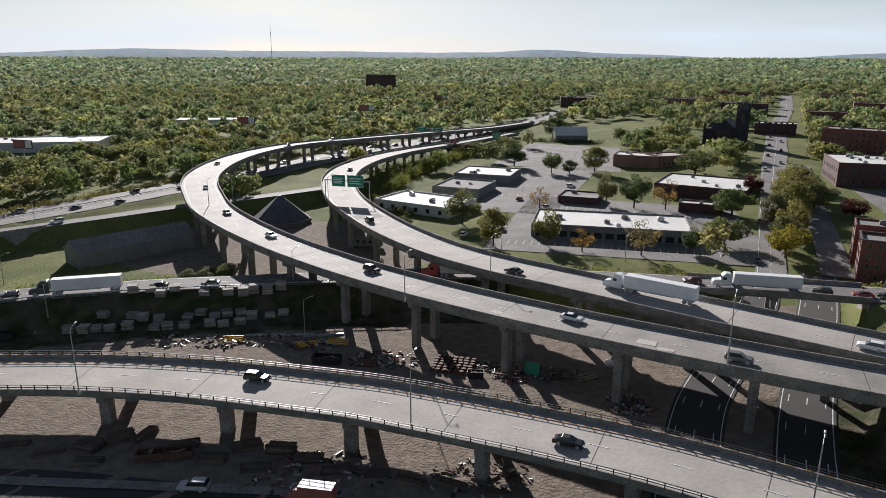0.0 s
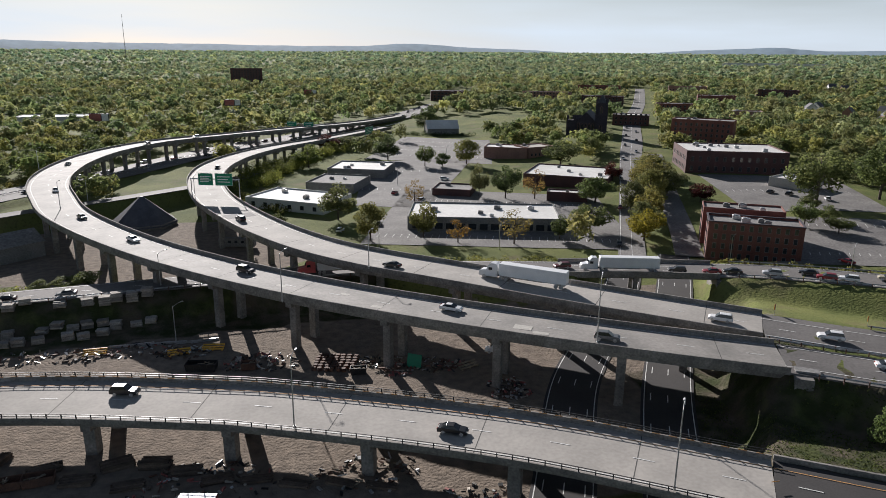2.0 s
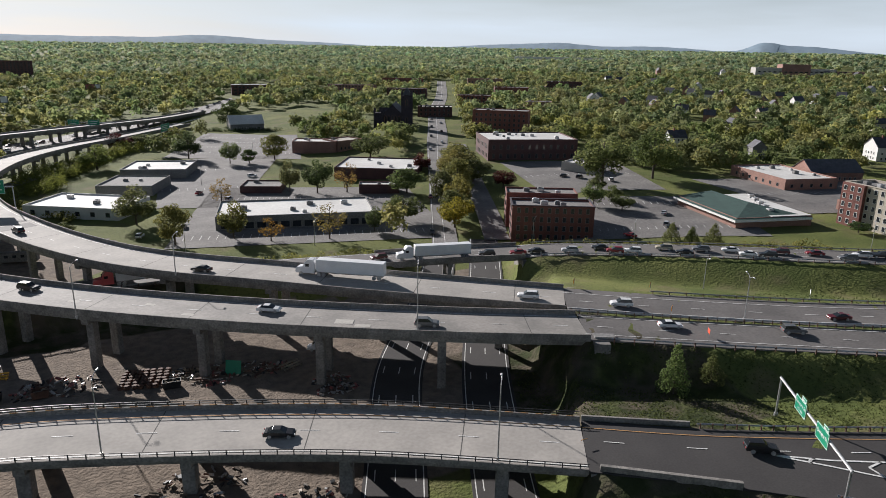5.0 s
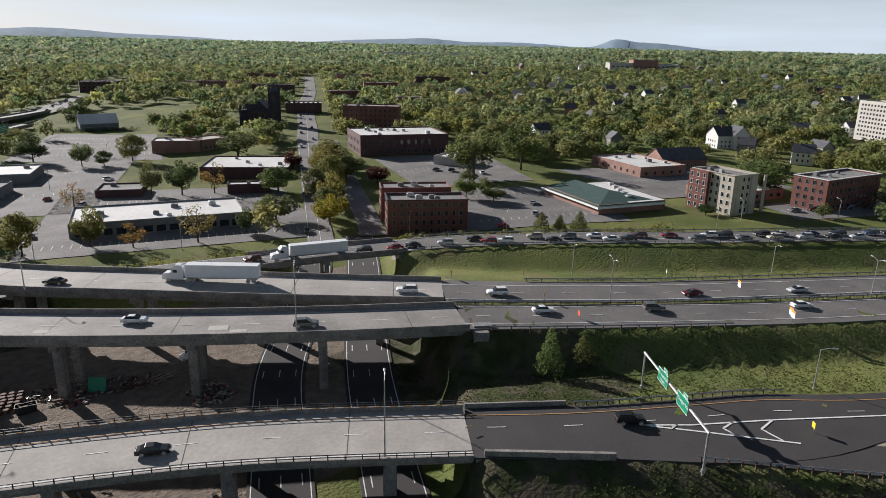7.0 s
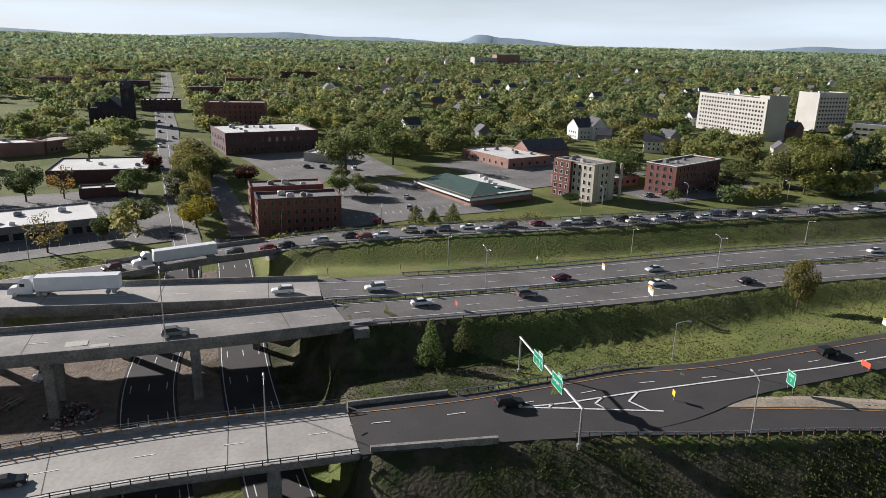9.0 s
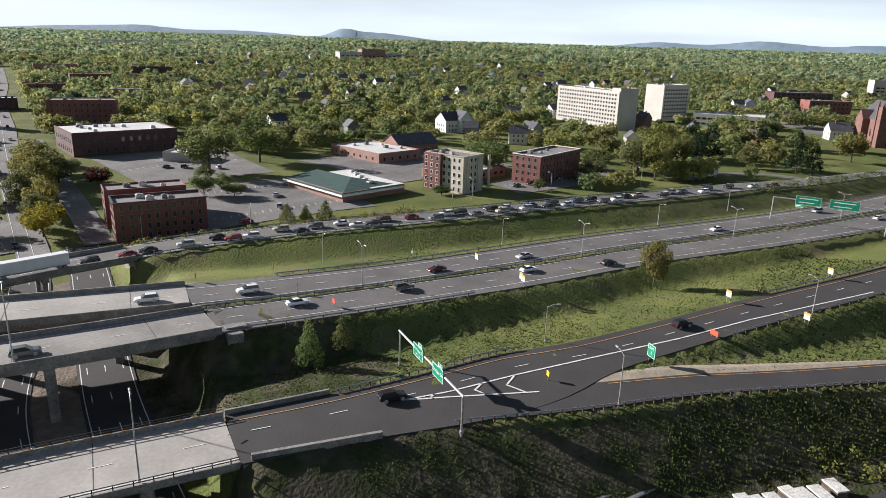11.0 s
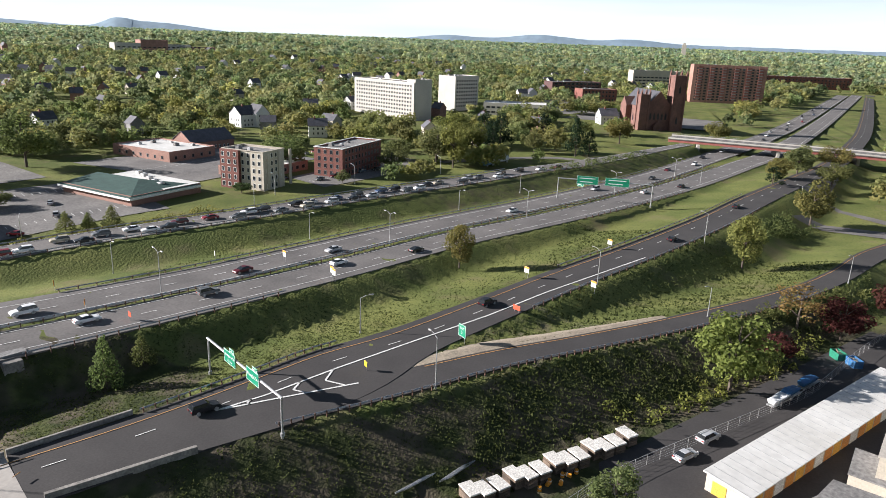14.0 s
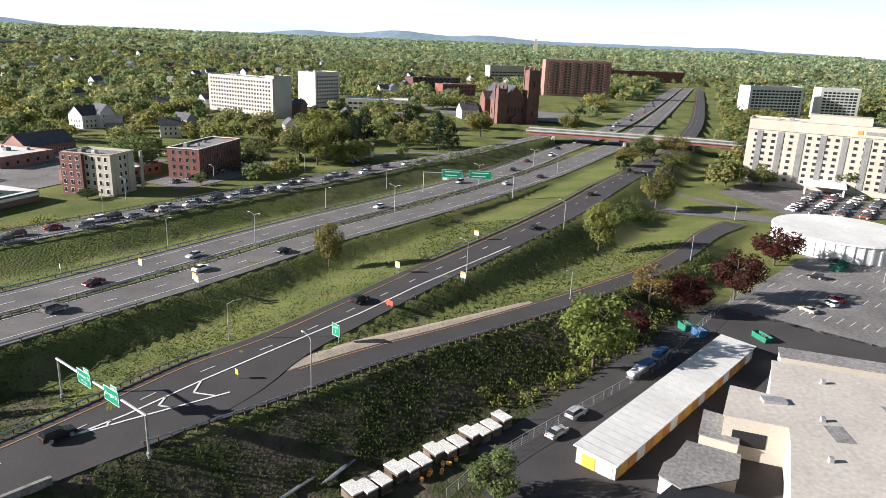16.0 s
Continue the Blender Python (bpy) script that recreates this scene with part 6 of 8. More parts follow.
gantry("sign_gantry", (36, 500, 1), (68, 560, 2), 9, [dict(x=6, w=14, h=5, rows=3)], "distant green sign gantry beside the interstate")


def post_sign(x, y, z, h, w, ph, colour, ang, label, posts=2, words=(), rows=2, diamond=False):
    s = thing("road_sign", pose(x, y, z, 0, 0, ang), label, "road sign")
    for px in ((-w * 0.3, w * 0.3) if posts == 2 else (0,)):
        bm = bmesh.new()
        add_rod(bm, (px, 0.06, -0.4), (px, 0.06, h), 0.05, 0.05, 6)
        part("post", bm, "galv", s)
    if diamond:
        bm = box(-w / 2, -0.05, -w / 2, w / 2, 0.0, w / 2, 0.02)
        bmesh.ops.rotate(bm, verts=bm.verts, matrix=Matrix.Rotation(radians(45), 3, "Y"))
        bmesh.ops.translate(bm, verts=bm.verts, vec=(0, 0, h - w * 0.4))
        part("sign_panel", bm, colour, s)
    else:
        panel(s, 0, h - ph / 2, w, ph, rows, words, colour) if colour == "sign_green" else part("sign_panel", box(-w / 2, -0.05, h - ph, w / 2, 0, h, 0.02), colour, s)
        if colour == "sign_white":
            part("top_band", box(-w / 2, -0.06, h - ph * 0.32, w / 2, -0.052, h), "sign_orange", s, "orange top band")
    return s


post_sign(104.3, 41.7, 7.0, 2.1, 1.0, 1.0, "sign_yellow", -130, "yellow warning sign on the gravel gore", 1, diamond=False)
post_sign(122.6, 28.7, 6.8, 4.0, 2.4, 2.6, "sign_green", -130, "green exit sign on two posts", 2, (("EXIT", 0.7, 0.5), ("2", 0.8, -0.4)))
post_sign(142.0, 21.2, 6.6, 2.2, 2.2, 1.1, "sign_red", -125, "orange red roadwork sign on two posts")
for x, y, zz in ((142.6, 65.7, 8.6), (149.6, 81.9, 8.8), (166, 22.9, 7.0), (163.6, 6.0, 6.6), (141.2, 64.6, 8.6), (201, 4, 7)):
    post_sign(x, y, gz(x, y), 3.0, 1.6, 1.6, "sign_white", -125, "white and orange roadwork sign on posts")
post_sign(102.9, 89.7, gz(102.9, 88), 1.9, 1.4, 1.0, "sign_red", -120, "small red orange flag sign", 1)
for x, y in ((95.1, 123.2), (112.5, 116.8), (104, 101)):
    post_sign(x, y, gz(x, y), 2.3, 0.7, 1.2, "sign_orange", -150, "narrow orange marker board", 1)
post_sign(144, 98.2, gz(144, 98.2), 2.5, 1.1, 1.1, "sign_white", -140, "pale diamond sign seen from behind", 1, diamond=True)
post_sign(286, 20, gz(286, 20), 3.5, 3, 2, "sign_green", -110, "green road sign beside the highway")

# gore stripes where the exit leaves the ramp
V, Fc = [], []


def stripe(a, b, w, z=7.37):
    a, b = np.array(a), np.array(b)
    d = (b - a) / np.linalg.norm(b - a)
    n = np.array([-d[1], d[0]]) * w / 2
    k = len(V)
    for q in (a + n, a - n, b - n, b + n):
        V.append((q[0], q[1], z))
    Fc.append((k, k + 1, k + 2, k + 3))


GORE = [((83.7, 58.4), (90.5, 53.8)), ((90.5, 53.8), (103.0, 47.1)), ((83.7, 58.4), (88.8, 53.0)), ((88.8, 53.0), (99.5, 41.1)), ((87.4, 55.3), (88.6, 55.2)), ((87.4, 55.3), (87.0, 54.6)), ((93.6, 50.4), (96.6, 50.6)), ((93.6, 50.4), (93.4, 48.0)), ((98.4, 46.8), (102.6, 47.3)), ((98.4, 46.8), (98.0, 43.0)), ((103.0, 47.1), (118.3, 38.1)), ((118.3, 38.1), (137.5, 26.6)), ((137.5, 26.6), (157.0, 16.5)), ((157.0, 16.5), (186.6, -0.8)), ((186.6, -0.8), (223.8, -22.6))]
for a, b in GORE:
    stripe(a, b, 0.36)
pydata("gore_stripes", V, Fc, "white", near_road, "white gore chevrons and solid line")
M["gravel"] = mat("pale_gravel", (0.36, 0.30, 0.225), (0.25, 0.21, 0.16), 0.95, scale=0.35, fine=3, bump=0.3)
GL = NR_EXIT[(frames_of(NR_EXIT)[1] > 19) & (frames_of(NR_EXIT)[1] < 92)].copy()
n_g, s_g = frames_of(GL)
V, Fc = [], []
for i in range(len(GL)):
    hw = GL[i, 3] / 2
    wide = 1.0 + 4.6 * math.sin(min(1, s_g[i] / 14) * math.pi / 2) * (1 - 0.75 * s_g[i] / s_g[-1]) + 0.5 * noise.noise((s_g[i] * 0.3, 1, 1))
    for o, dz in ((hw - 0.2, 0.05), (hw + wide * 0.5, 0.09), (hw + wide, -0.35)):
        V.append((GL[i, 0] + n_g[i, 0] * o, GL[i, 1] + n_g[i, 1] * o, GL[i, 2] + dz))
for i in range(len(GL) - 1):
    for j in range(2):
        q = i * 3 + j
        Fc.append((q, q + 1, q + 4, q + 3))
tagged(pydata("gore_gravel", V, Fc, "gravel"), "bare gravel strip between ramp and exit road", "gravel", kind="structure")

# billboards
for x, y, w, h, a in ((-247, 408, 15, 5, -20), (-159, 566, 15, 6, -10), (-78, 720, 16, 6, -5), (-3, 911, 16, 6, 0)):
    b = thing("billboard", pose(x, y, 2, 0, 0, a), "dark billboard on a steel post above the trees", "billboard")
    part("face", box(-w / 2, 0, 10, w / 2, 0.4, 10 + h), "black", b)
    part("picture_band", box(-w / 2 + 0.5, -0.05, 10.5, w * 0.1, 0, 9.6 + h), "redsteel", b, "plain coloured band")
    part("picture_band", box(w * 0.14, -0.05, 10.5, w / 2 - 0.5, 0, 9.6 + h), "trim", b, "plain pale band")
    bm = bmesh.new()
    add_rod(bm, (0, 0.2, -1), (0, 0.2, 10), 0.5, 0.4, 8)
    part("post", bm, "galv", b)
mast = thing("radio_mast", pose(-620, 2600, 10), "thin distant lattice radio mast", "mast")
bm = bmesh.new()
add_rod(bm, (0, 0, 0), (0, 0, 170), 1.2, 0.5, 5)
part("mast", bm, "greywall", mast)
st = thing("distant_tower", pose(2999, -142, float(base_height(np.array([2999.0]), np.array([-142.0]))[0])), "distant stone tower above the trees", "tower")
part("shaft", box(-8, -8, -2, 8, 8, 48), "roof_tan", st)
part("cap", box(-5, -5, 48, 5, 5, 56), "roof_tan", st)

for t_ in [*TEMPLATES.values(), *FAR.values()]:
    for o in list(t_.children_recursive) + [t_]:
        bpy.data.objects.remove(o)


# ---- trees ----
def leaf_cloud(rnd, clumps, size, density):
    """Many small leaf sprays on clumps (x, y, z, radius): vertices and faces."""
    V, Fc = [], []
    for cx, cy, cz, r in clumps:
        n = int(density * r * r)
        for _ in range(n):
            u, v = rnd.uniform(-1, 1), rnd.uniform(0, math.tau)
            q = math.sqrt(1 - u * u)
            d = Vector((q * math.cos(v), q * math.sin(v), u))
            c = Vector((cx, cy, cz)) + d * r * rnd.uniform(0.72, 1.08)
            a = (d + Vector((rnd.gauss(0, 0.55), rnd.gauss(0, 0.55), rnd.gauss(0.25, 0.5)))).normalized()
            t = a.orthogonal().normalized()
            t.rotate(Matrix.Rotation(rnd.uniform(0, math.tau), 3, a))
            b = a.cross(t)
            s = size * rnd.uniform(0.6, 1.3)
            k = len(V)
            V += [c + t * s, c + b * s * 0.7, c - t * s, c - b * s * 0.7]
            Fc.append((k, k + 1, k + 2, k + 3))
    return V, Fc


def limbs(rnd, h, r, clumps, trunk):
    bm = bmesh.new()
    z0 = h * 0.3
    add_rod(bm, (0, 0, -0.4), (0, 0, z0), trunk, trunk * 0.75, 7)
    add_rod(bm, (0, 0, z0), (rnd.uniform(-0.3, 0.3), rnd.uniform(-0.3, 0.3), h * 0.82), trunk * 0.75, trunk * 0.2, 6)
    for cx, cy, cz, cr in clumps[::2]:
        zb = max(z0 * 0.8, cz - math.hypot(cx, cy) * 0.9)
        add_rod(bm, (0, 0, min(zb, h * 0.75)), (cx, cy, cz), trunk * 0.35, trunk * 0.08, 5)
    return bm


def tree_template(kind, seed, density=62, size=0.27):
    """A tree one unit wide and high (scaled when placed): about 12 m high, crown 5 m in radius."""
    rnd = random.Random(seed)
    h, r = 12.0, 5.0
    cl = []
    if kind == "cone":
        for k in range(26):
            z = 1.5 + 10 * (k / 25)
            rr = r * (1 - (z - 1.5) / 11.5) * rnd.uniform(0.55, 0.8)
            a = k * 2.4
            cl.append((rr * math.cos(a), rr * math.sin(a), z, 0.5 + 1.5 * (1 - z / 13)))
    elif kind == "pine":
        for k in range(34):
            z = 2.2 + 9.6 * (k / 33)
            rr = r * (1 - 0.75 * (z - 2.2) / 9.8) * rnd.uniform(0.45, 0.95)
            a = rnd.uniform(0, math.tau)
            cl.append((rr * math.cos(a), rr * math.sin(a), z, rnd.uniform(0.7, 1.3)))
    else:
        n = 26 if kind != "thin" else 20
        for k in range(n):
            u = rnd.uniform(-0.95, 1)
            a = k * 2.4 + rnd.uniform(-0.4, 0.4)
            q = math.sqrt(max(0, 1 - u * u)) * rnd.uniform(0.55, 0.92)
            cl.append((r * 0.86 * q * math.cos(a), r * 0.86 * q * math.sin(a), 6.9 + 4.3 * u * rnd.uniform(0.7, 1), rnd.uniform(1.1, 2.0) * (0.8 if kind == "thin" else 1)))
    V, Fc = leaf_cloud(rnd, cl, size, density * (0.42 if kind == "thin" else 1))
    t = thing("tree", pose(0, 0, -500), "tree", "tree")
    part("trunk", limbs(rnd, h, r, cl, 0.26), "bark", t)
    pydata("crown", V, Fc, "pine" if kind == "pine" else "leaf", t)
    return t


TREES = {k: [tree_template(k, s + 11 * i) for i in range(n)] for k, s, n in (("round", 3, 3), ("thin", 7, 2), ("cone", 5, 1), ("pine", 9, 2))}
TINT = {"g": ("round", (0.98, 1.02, 0.9), "leafy green tree"), "d": ("round", (0.55, 0.68, 0.6), "dark green tree"), "l": ("round", (1.3, 1.3, 0.95), "fresh yellow green spring tree"), "o": ("round", (1.25, 1.12, 0.85), "olive green budding tree"), "b": ("thin", (1.5, 1.0, 0.8), "thin brownish budding tree"), "r": ("thin", (1.9, 1.05, 0.6), "small tree with orange leaves"), "y": ("round", (2.1, 1.45, 0.55), "golden yellow tree"), "m": ("round", (0.55, 0.17, 0.35), "maroon leaved tree"), "p": ("pine", (1.0, 1.0, 1.0), "dark pine tree"), "c": ("cone", (1.0, 1.05, 0.85), "cone shaped green shrub tree")}
rt = random.Random(8)


def plant(x, y, h, r, kind, where="by the roads"):
    shape, tint, words = TINT[kind]
    t = rt.choice(TREES[shape])
    c = copy_thing(t, Matrix.Translation((x, y, gz(x, y))))
    c.matrix_basis = Matrix.Translation((x, y, gz(x, y))) @ Matrix.Rotation(rt.uniform(0, 6.28), 4, "Z") @ Matrix.Diagonal((r / 5, r / 5, h / 12, 1))
    for o in c.children:
        o.color = (*[v * rt.uniform(0.92, 1.08) for v in tint], 1)
    return tagged(c, f"{words} {where}", "tree", "trees")


T_A = [(18, 236, 14.0, 6.0, "o"), (37, 237, 12.9, 5.7, "o"), (48, 229, 8.7, 5.0, "r"), (67, 224, 13.5, 6.3, "b"), (8, 270, 14.0, 7.9, "g"), (42, 294, 11.9, 5.5, "b"), (74, 307, 15.0, 5.3, "g"), (85, 301, 16.2, 7.3, "d"), (98, 298, 14.4, 6.5, "b"), (100, 237, 10.9, 8.2, "g"), (122, 285, 11.6, 9.0, "g"), (85, 228, 9.0, 4.1, "d"), (114, 221, 12.5, 7.3, "y"), (134, 260, 9.7, 8.6, "l"), (157, 303, 16.0, 11.8, "l"), (155, 283, 11.8, 9.7, "g"), (148, 326, 9.4, 5.4, "m"), (126, 243, 15, 6.5, "o"), (141, 272, 16, 7.5, "l"), (148, 292, 17, 8, "o"), (119, 233, 12, 5.5, "g"), (128, 262, 14, 6, "g")]
T_B = [(-4, 402, 12.6, 10.0, "l"), (9, 477, 10.1, 9.8, "m"), (140, 381, 14.8, 11.8, "g"), (89, 403, 15.1, 8.5, "o"), (44, 424, 15.4, 8.8, "d"), (63, 398, 13.1, 6.0, "g"), (73, 395, 8.2, 5.0, "d"), (24, 480, 9.5, 8.7, "g"), (94, 591, 16.5, 12.3, "d"), (161, 265, 8.7, 5.7, "m"), (200, 244, 23.8, 12.4, "g"), (234, 249, 23.5, 12.2, "g"), (191, 236, 7.0, 4.5, "g"), (184, 217, 6.5, 4.3, "g"), (177, 203, 6.8, 5.0, "g"), (166, 165, 6.2, 3.0, "c"), (170, 160, 5.2, 2.4, "c"), (172, 153, 7.5, 3.5, "c")]
T_C = [(172, 42, 12.3, 4.3, "o"), (87, 82, 9.9, 3.0, "c"), (95, 81, 5.3, 2.6, "c"), (133, -23, 17.5, 8.0, "l"), (148, -32, 7.5, 6.0, "m"), (216, -35, 16.6, 6.1, "l"), (283, -67, 17.5, 8.0, "o"), (169, -51, 11.2, 6.1, "m"), (182, -67, 14.9, 7.0, "m"), (216, -90, 13.0, 7.9, "m"), (167, -41, 11.8, 6.7, "b"), (339, -112, 14.2, 8.9, "g"), (343, -130, 11.3, 7.6, "g"), (342, -170, 12.7, 8.5, "g"), (87, -3, 8.5, 4.4, "g"), (169, 160, 4.4, 1.8, "c"), (172, 214, 10.3, 5.0, "g"), (167, 324, 11.2, 10.1, "l")]
T_D = [(446, 57, 16.2, 6.7, "p"), (382, 31, 20.7, 6.3, "p"), (385, 24, 14.0, 5.7, "p"), (452, 10, 16.2, 9.3, "o"), (384, 54, 11.9, 5.8, "g"), (323, 93, 18.8, 9.8, "g"), (318, 83, 22.2, 7.6, "l"), (345, 80, 21.3, 8.2, "o"), (357, 72, 19.0, 6.0, "p"), (495, -52, 15.6, 9.0, "l"), (228, 142, 4.0, 4.0, "d"), (282, 151, 14.4, 10.6, "g"), (296, 106, 10.5, 7.1, "g"), (261, 115, 5.6, 3.6, "g"), (293, 158, 15.9, 11.4, "g"), (326, 113, 10.4, 9.4, "g"), (336, 96, 16.6, 10.1, "g"), (387, 101, 19.9, 12.2, "l"), (404, 87, 17.2, 8.5, "p"), (393, 75, 19.3, 8.3, "p")]
for rows in (T_A, T_B, T_C, T_D):
    for row in rows:
        plant(*row)
for x, y, h, r, k in ((-60, 186, 4, 4, "l"), (-66, 188, 3.5, 4, "g"), (-72, 187, 3, 3, "g"), (-22, 262, 6, 4, "l"), (-15, 262, 5, 4, "g"), (60, 139, 3, 3, "g"), (355, -90, 12, 8, "g"), (372, -78, 13, 8, "g"), (400, -100, 13, 9, "o"), (330, -60, 8, 5, "p"), (350, -66, 10, 7, "o"), (430, -150, 14, 9, "g"), (395, -84, 12, 8, "l")):
    plant(x, y, h, r, k)


# ---- shrubs along fences and banks ----
def hedge(name, line, h, w, tint, label, seed):
    rnd = random.Random(seed)
    cl = []
    L = spline(line, 1.6)
    for q in L:
        for _ in range(2):
            rr = rnd.uniform(0.5, 1.0) * h * 0.55
            x, y = q[0] + rnd.uniform(-w, w), q[1] + rnd.uniform(-w, w)
            cl.append((x, y, rr * rnd.uniform(0.4, 1.1), rr))
    zs = ground_height(np.array([c[0] for c in cl]), np.array([c[1] for c in cl]))
    cl = [(c[0], c[1], c[2] + z, c[3]) for c, z in zip(cl, zs)]
    V, Fc = leaf_cloud(rnd, cl, 0.3, 26)
    ob = pydata(name, V, Fc, "leaf")
    ob.color = (*tint, 1)
    return tagged(ob, label, "shrubs", kind="stuff")


hedge("shrubs", [(14, 202, 0, 0), (40, 199, 0, 0), (66, 192, 0, 0), (84, 186, 0, 0)], 3.0, 3.0, (1.3, 1.2, 0.8), "rough green shrubs below the service road", 1)
hedge("shrubs", [(118, 186, 0, 0), (135, 172, 0, 0), (160, 156, 0, 0), (200, 132, 0, 0)], 2.6, 3.0, (1.5, 1.3, 0.9), "rough shrubs above the queue road", 2)
hedge("shrubs", [(-30, 340, 0, 0), (-22, 380, 0, 0), (-5, 430, 0, 0), (20, 475, 0, 0)], 6.5, 7.0, (1.3, 1.3, 0.7), "thick spring shrubs on the ramp bank", 3)
hedge("shrubs", [(-12, 282, 0, 0), (-24, 300, 0, 0), (-34, 320, 0, 0)], 3.5, 3.0, (1.2, 1.1, 0.8), "shrubs beside a workshop", 4)
hedge("shrubs", [(114, -2, 0, 0), (128, -18, 0, 0), (146, -32, 0, 0), (164, -44, 0, 0)], 2.2, 2.6, (1.3, 1.3, 0.8), "weedy shrubs along a chain fence", 5)
hedge("shrubs", [(150, -22, 0, 0), (175, -42, 0, 0), (200, -66, 0, 0)], 2.4, 4.0, (1.0, 1.0, 0.8), "weedy shrubs below the exit road", 6)
hedge("shrubs", [(302, 36, 0, 0), (340, 14, 0, 0), (380, -4, 0, 0)], 2.4, 4.0, (0.8, 0.9, 0.8), "dark ivy shrubs on the road bank", 7)
hedge("shrubs", [(250, -42, 0, 0), (262, -54, 0, 0), (275, -62, 0, 0)], 4.0, 5.0, (0.9, 1.0, 0.8), "shrubs under a bridge end", 8)
hedge("shrubs", [(-110, 172, 0, 0), (-90, 182, 0, 0), (-75, 186, 0, 0)], 2.0, 2.0, (1.2, 1.2, 0.8), "shrubs beside the service road", 9)
hedge("shrubs", [(-200, 220, 0, 0), (-185, 262, 0, 0), (-165, 310, 0, 0), (-150, 350, 0, 0), (-125, 400, 0, 0)], 3.0, 4.0, (1.2, 1.0, 0.7), "brownish scrub beside the interstate", 10)
hedge("shrubs", [(72, 560, 0, 0), (95, 548, 0, 0), (125, 545, 0, 0)], 3.4, 2.0, (0.45, 0.55, 0.5), "dark clipped hedge by a chapel", 11)

# rough grass and weeds on the banks
rw = np.random.default_rng(5)
n_ = 190000
wx, wy = rw.uniform(62, 230, n_), rw.uniform(-70, 110, n_)
clear = np.ones(n_, bool)
for L in (NR_ROAD, NR_EXIT, MR_ROAD, FR_ROAD, *STREET):
    d, _, _, hw, _ = lateral(L, wx, wy)
    clear &= d > hw + 0.9
lot_side = (wy < 3 - 0.77 * (wx - 100)) | (wx < 66)
clear &= ~lot_side
clear &= (wx < 135) | (rw.uniform(0, 1, n_) < 0.3)          # mown further along
wx, wy = wx[clear], wy[clear]
wz = ground_height(wx, wy)
sz = rw.uniform(0.06, 0.22, len(wx)) * (1 + 0.7 * (wy < 20))
an = rw.uniform(0, math.tau, len(wx))
V = np.empty((len(wx), 3, 3))
V[:, 0] = np.stack([wx + sz * np.cos(an), wy + sz * np.sin(an), wz - 0.03], 1)
V[:, 1] = np.stack([wx - sz * np.cos(an), wy - sz * np.sin(an), wz - 0.03], 1)
V[:, 2] = np.stack([wx + rw.normal(0, 0.15, len(wx)), wy + rw.normal(0, 0.15, len(wx)), wz + sz * 1.3], 1)
weeds = pydata("weeds", V.reshape(-1, 3).tolist(), np.arange(len(wx) * 3).reshape(-1, 3).tolist(), "leaf")
weeds.color = (0.5, 0.56, 0.42, 1)
tagged(weeds, "rough grass tufts and weeds on the banks", "grass", kind="stuff")


# ---- woods to the horizon ----
bpy.context.view_layer.update()
OCC = []
for ob in scene.objects:
    if ob.type == "MESH" and ob.name.split(".")[0] in ("nave", "wall", "block") and ob.parent:
        c = [ob.matrix_world @ Vector(q) for q in ob.bound_box]
        OCC.append((min(q.x for q in c), min(q.y for q in c), max(q.x for q in c), max(q.y for q in c)))
OPEN = [(-45, 220, 130, 560), (100, 150, 250, 345), (190, 100, 330, 260), (300, -60, 470, 60), (60, -300, 330, 60), (250, -210, 420, -60), (-190, 100, 60, 300), (430, -70, 660, 60), (80, 560, 200, 700), (-90, 300, -20, 420), (560, 60, 640, 170), (450, 120, 510, 205), (640, -130, 860, 40), (620, -380, 760, -200), (400, -260, 720, -120)]


# houses among the trees
HT = [gable("house", 0, 0, 0, w, d, h, rise, "house", wall, "slate", windows=wd, z=-600, chimney=ch) for w, d, h, rise, wall, wd, ch in ((11, 9, 6, 4, "whitewall", True, True), (9, 8, 5.5, 3.6, "greywall", True, False), (12, 8, 5, 3.5, "cream", True, True), (10, 9, 6.5, 4, "whitewall", False, False), (9, 8, 6, 4, "brick_pink", False, True))]
WORD = ["white wooden house with a dark gable roof", "grey house with a dark gable roof", "cream house with a dark gable roof", "plain white house among trees", "brick house among trees"]
rh = random.Random(12)
cnt = 0
while cnt < 110:
    a, rr = rh.uniform(radians(38), radians(96)), rh.uniform(360, 1500)
    x, y = rr * math.sin(a), rr * math.cos(a)
    if any(p < x < r_ and q < y < s_ for p, q, r_, s_ in OPEN + OCC):
        continue
    k = rh.randrange(5) if rr < 700 else rh.choice((3, 3, 4))
    zz = float(base_height(np.array([x]), np.array([y]))[0]) + (2.5 if rr > 600 else 1.0)
    tagged(copy_thing(HT[k], pose(x, y, zz, 0, 0, rh.choice((-25, 65, -60, 30)) + rh.uniform(-8, 8))), WORD[k], "house", "houses")
    cnt += 1
bpy.context.view_layer.update()
HOUSES = [(o.matrix_world.translation.x, o.matrix_world.translation.y) for o in scene.objects if o.name.split(".")[0] == "house" and o.location.z > -100]


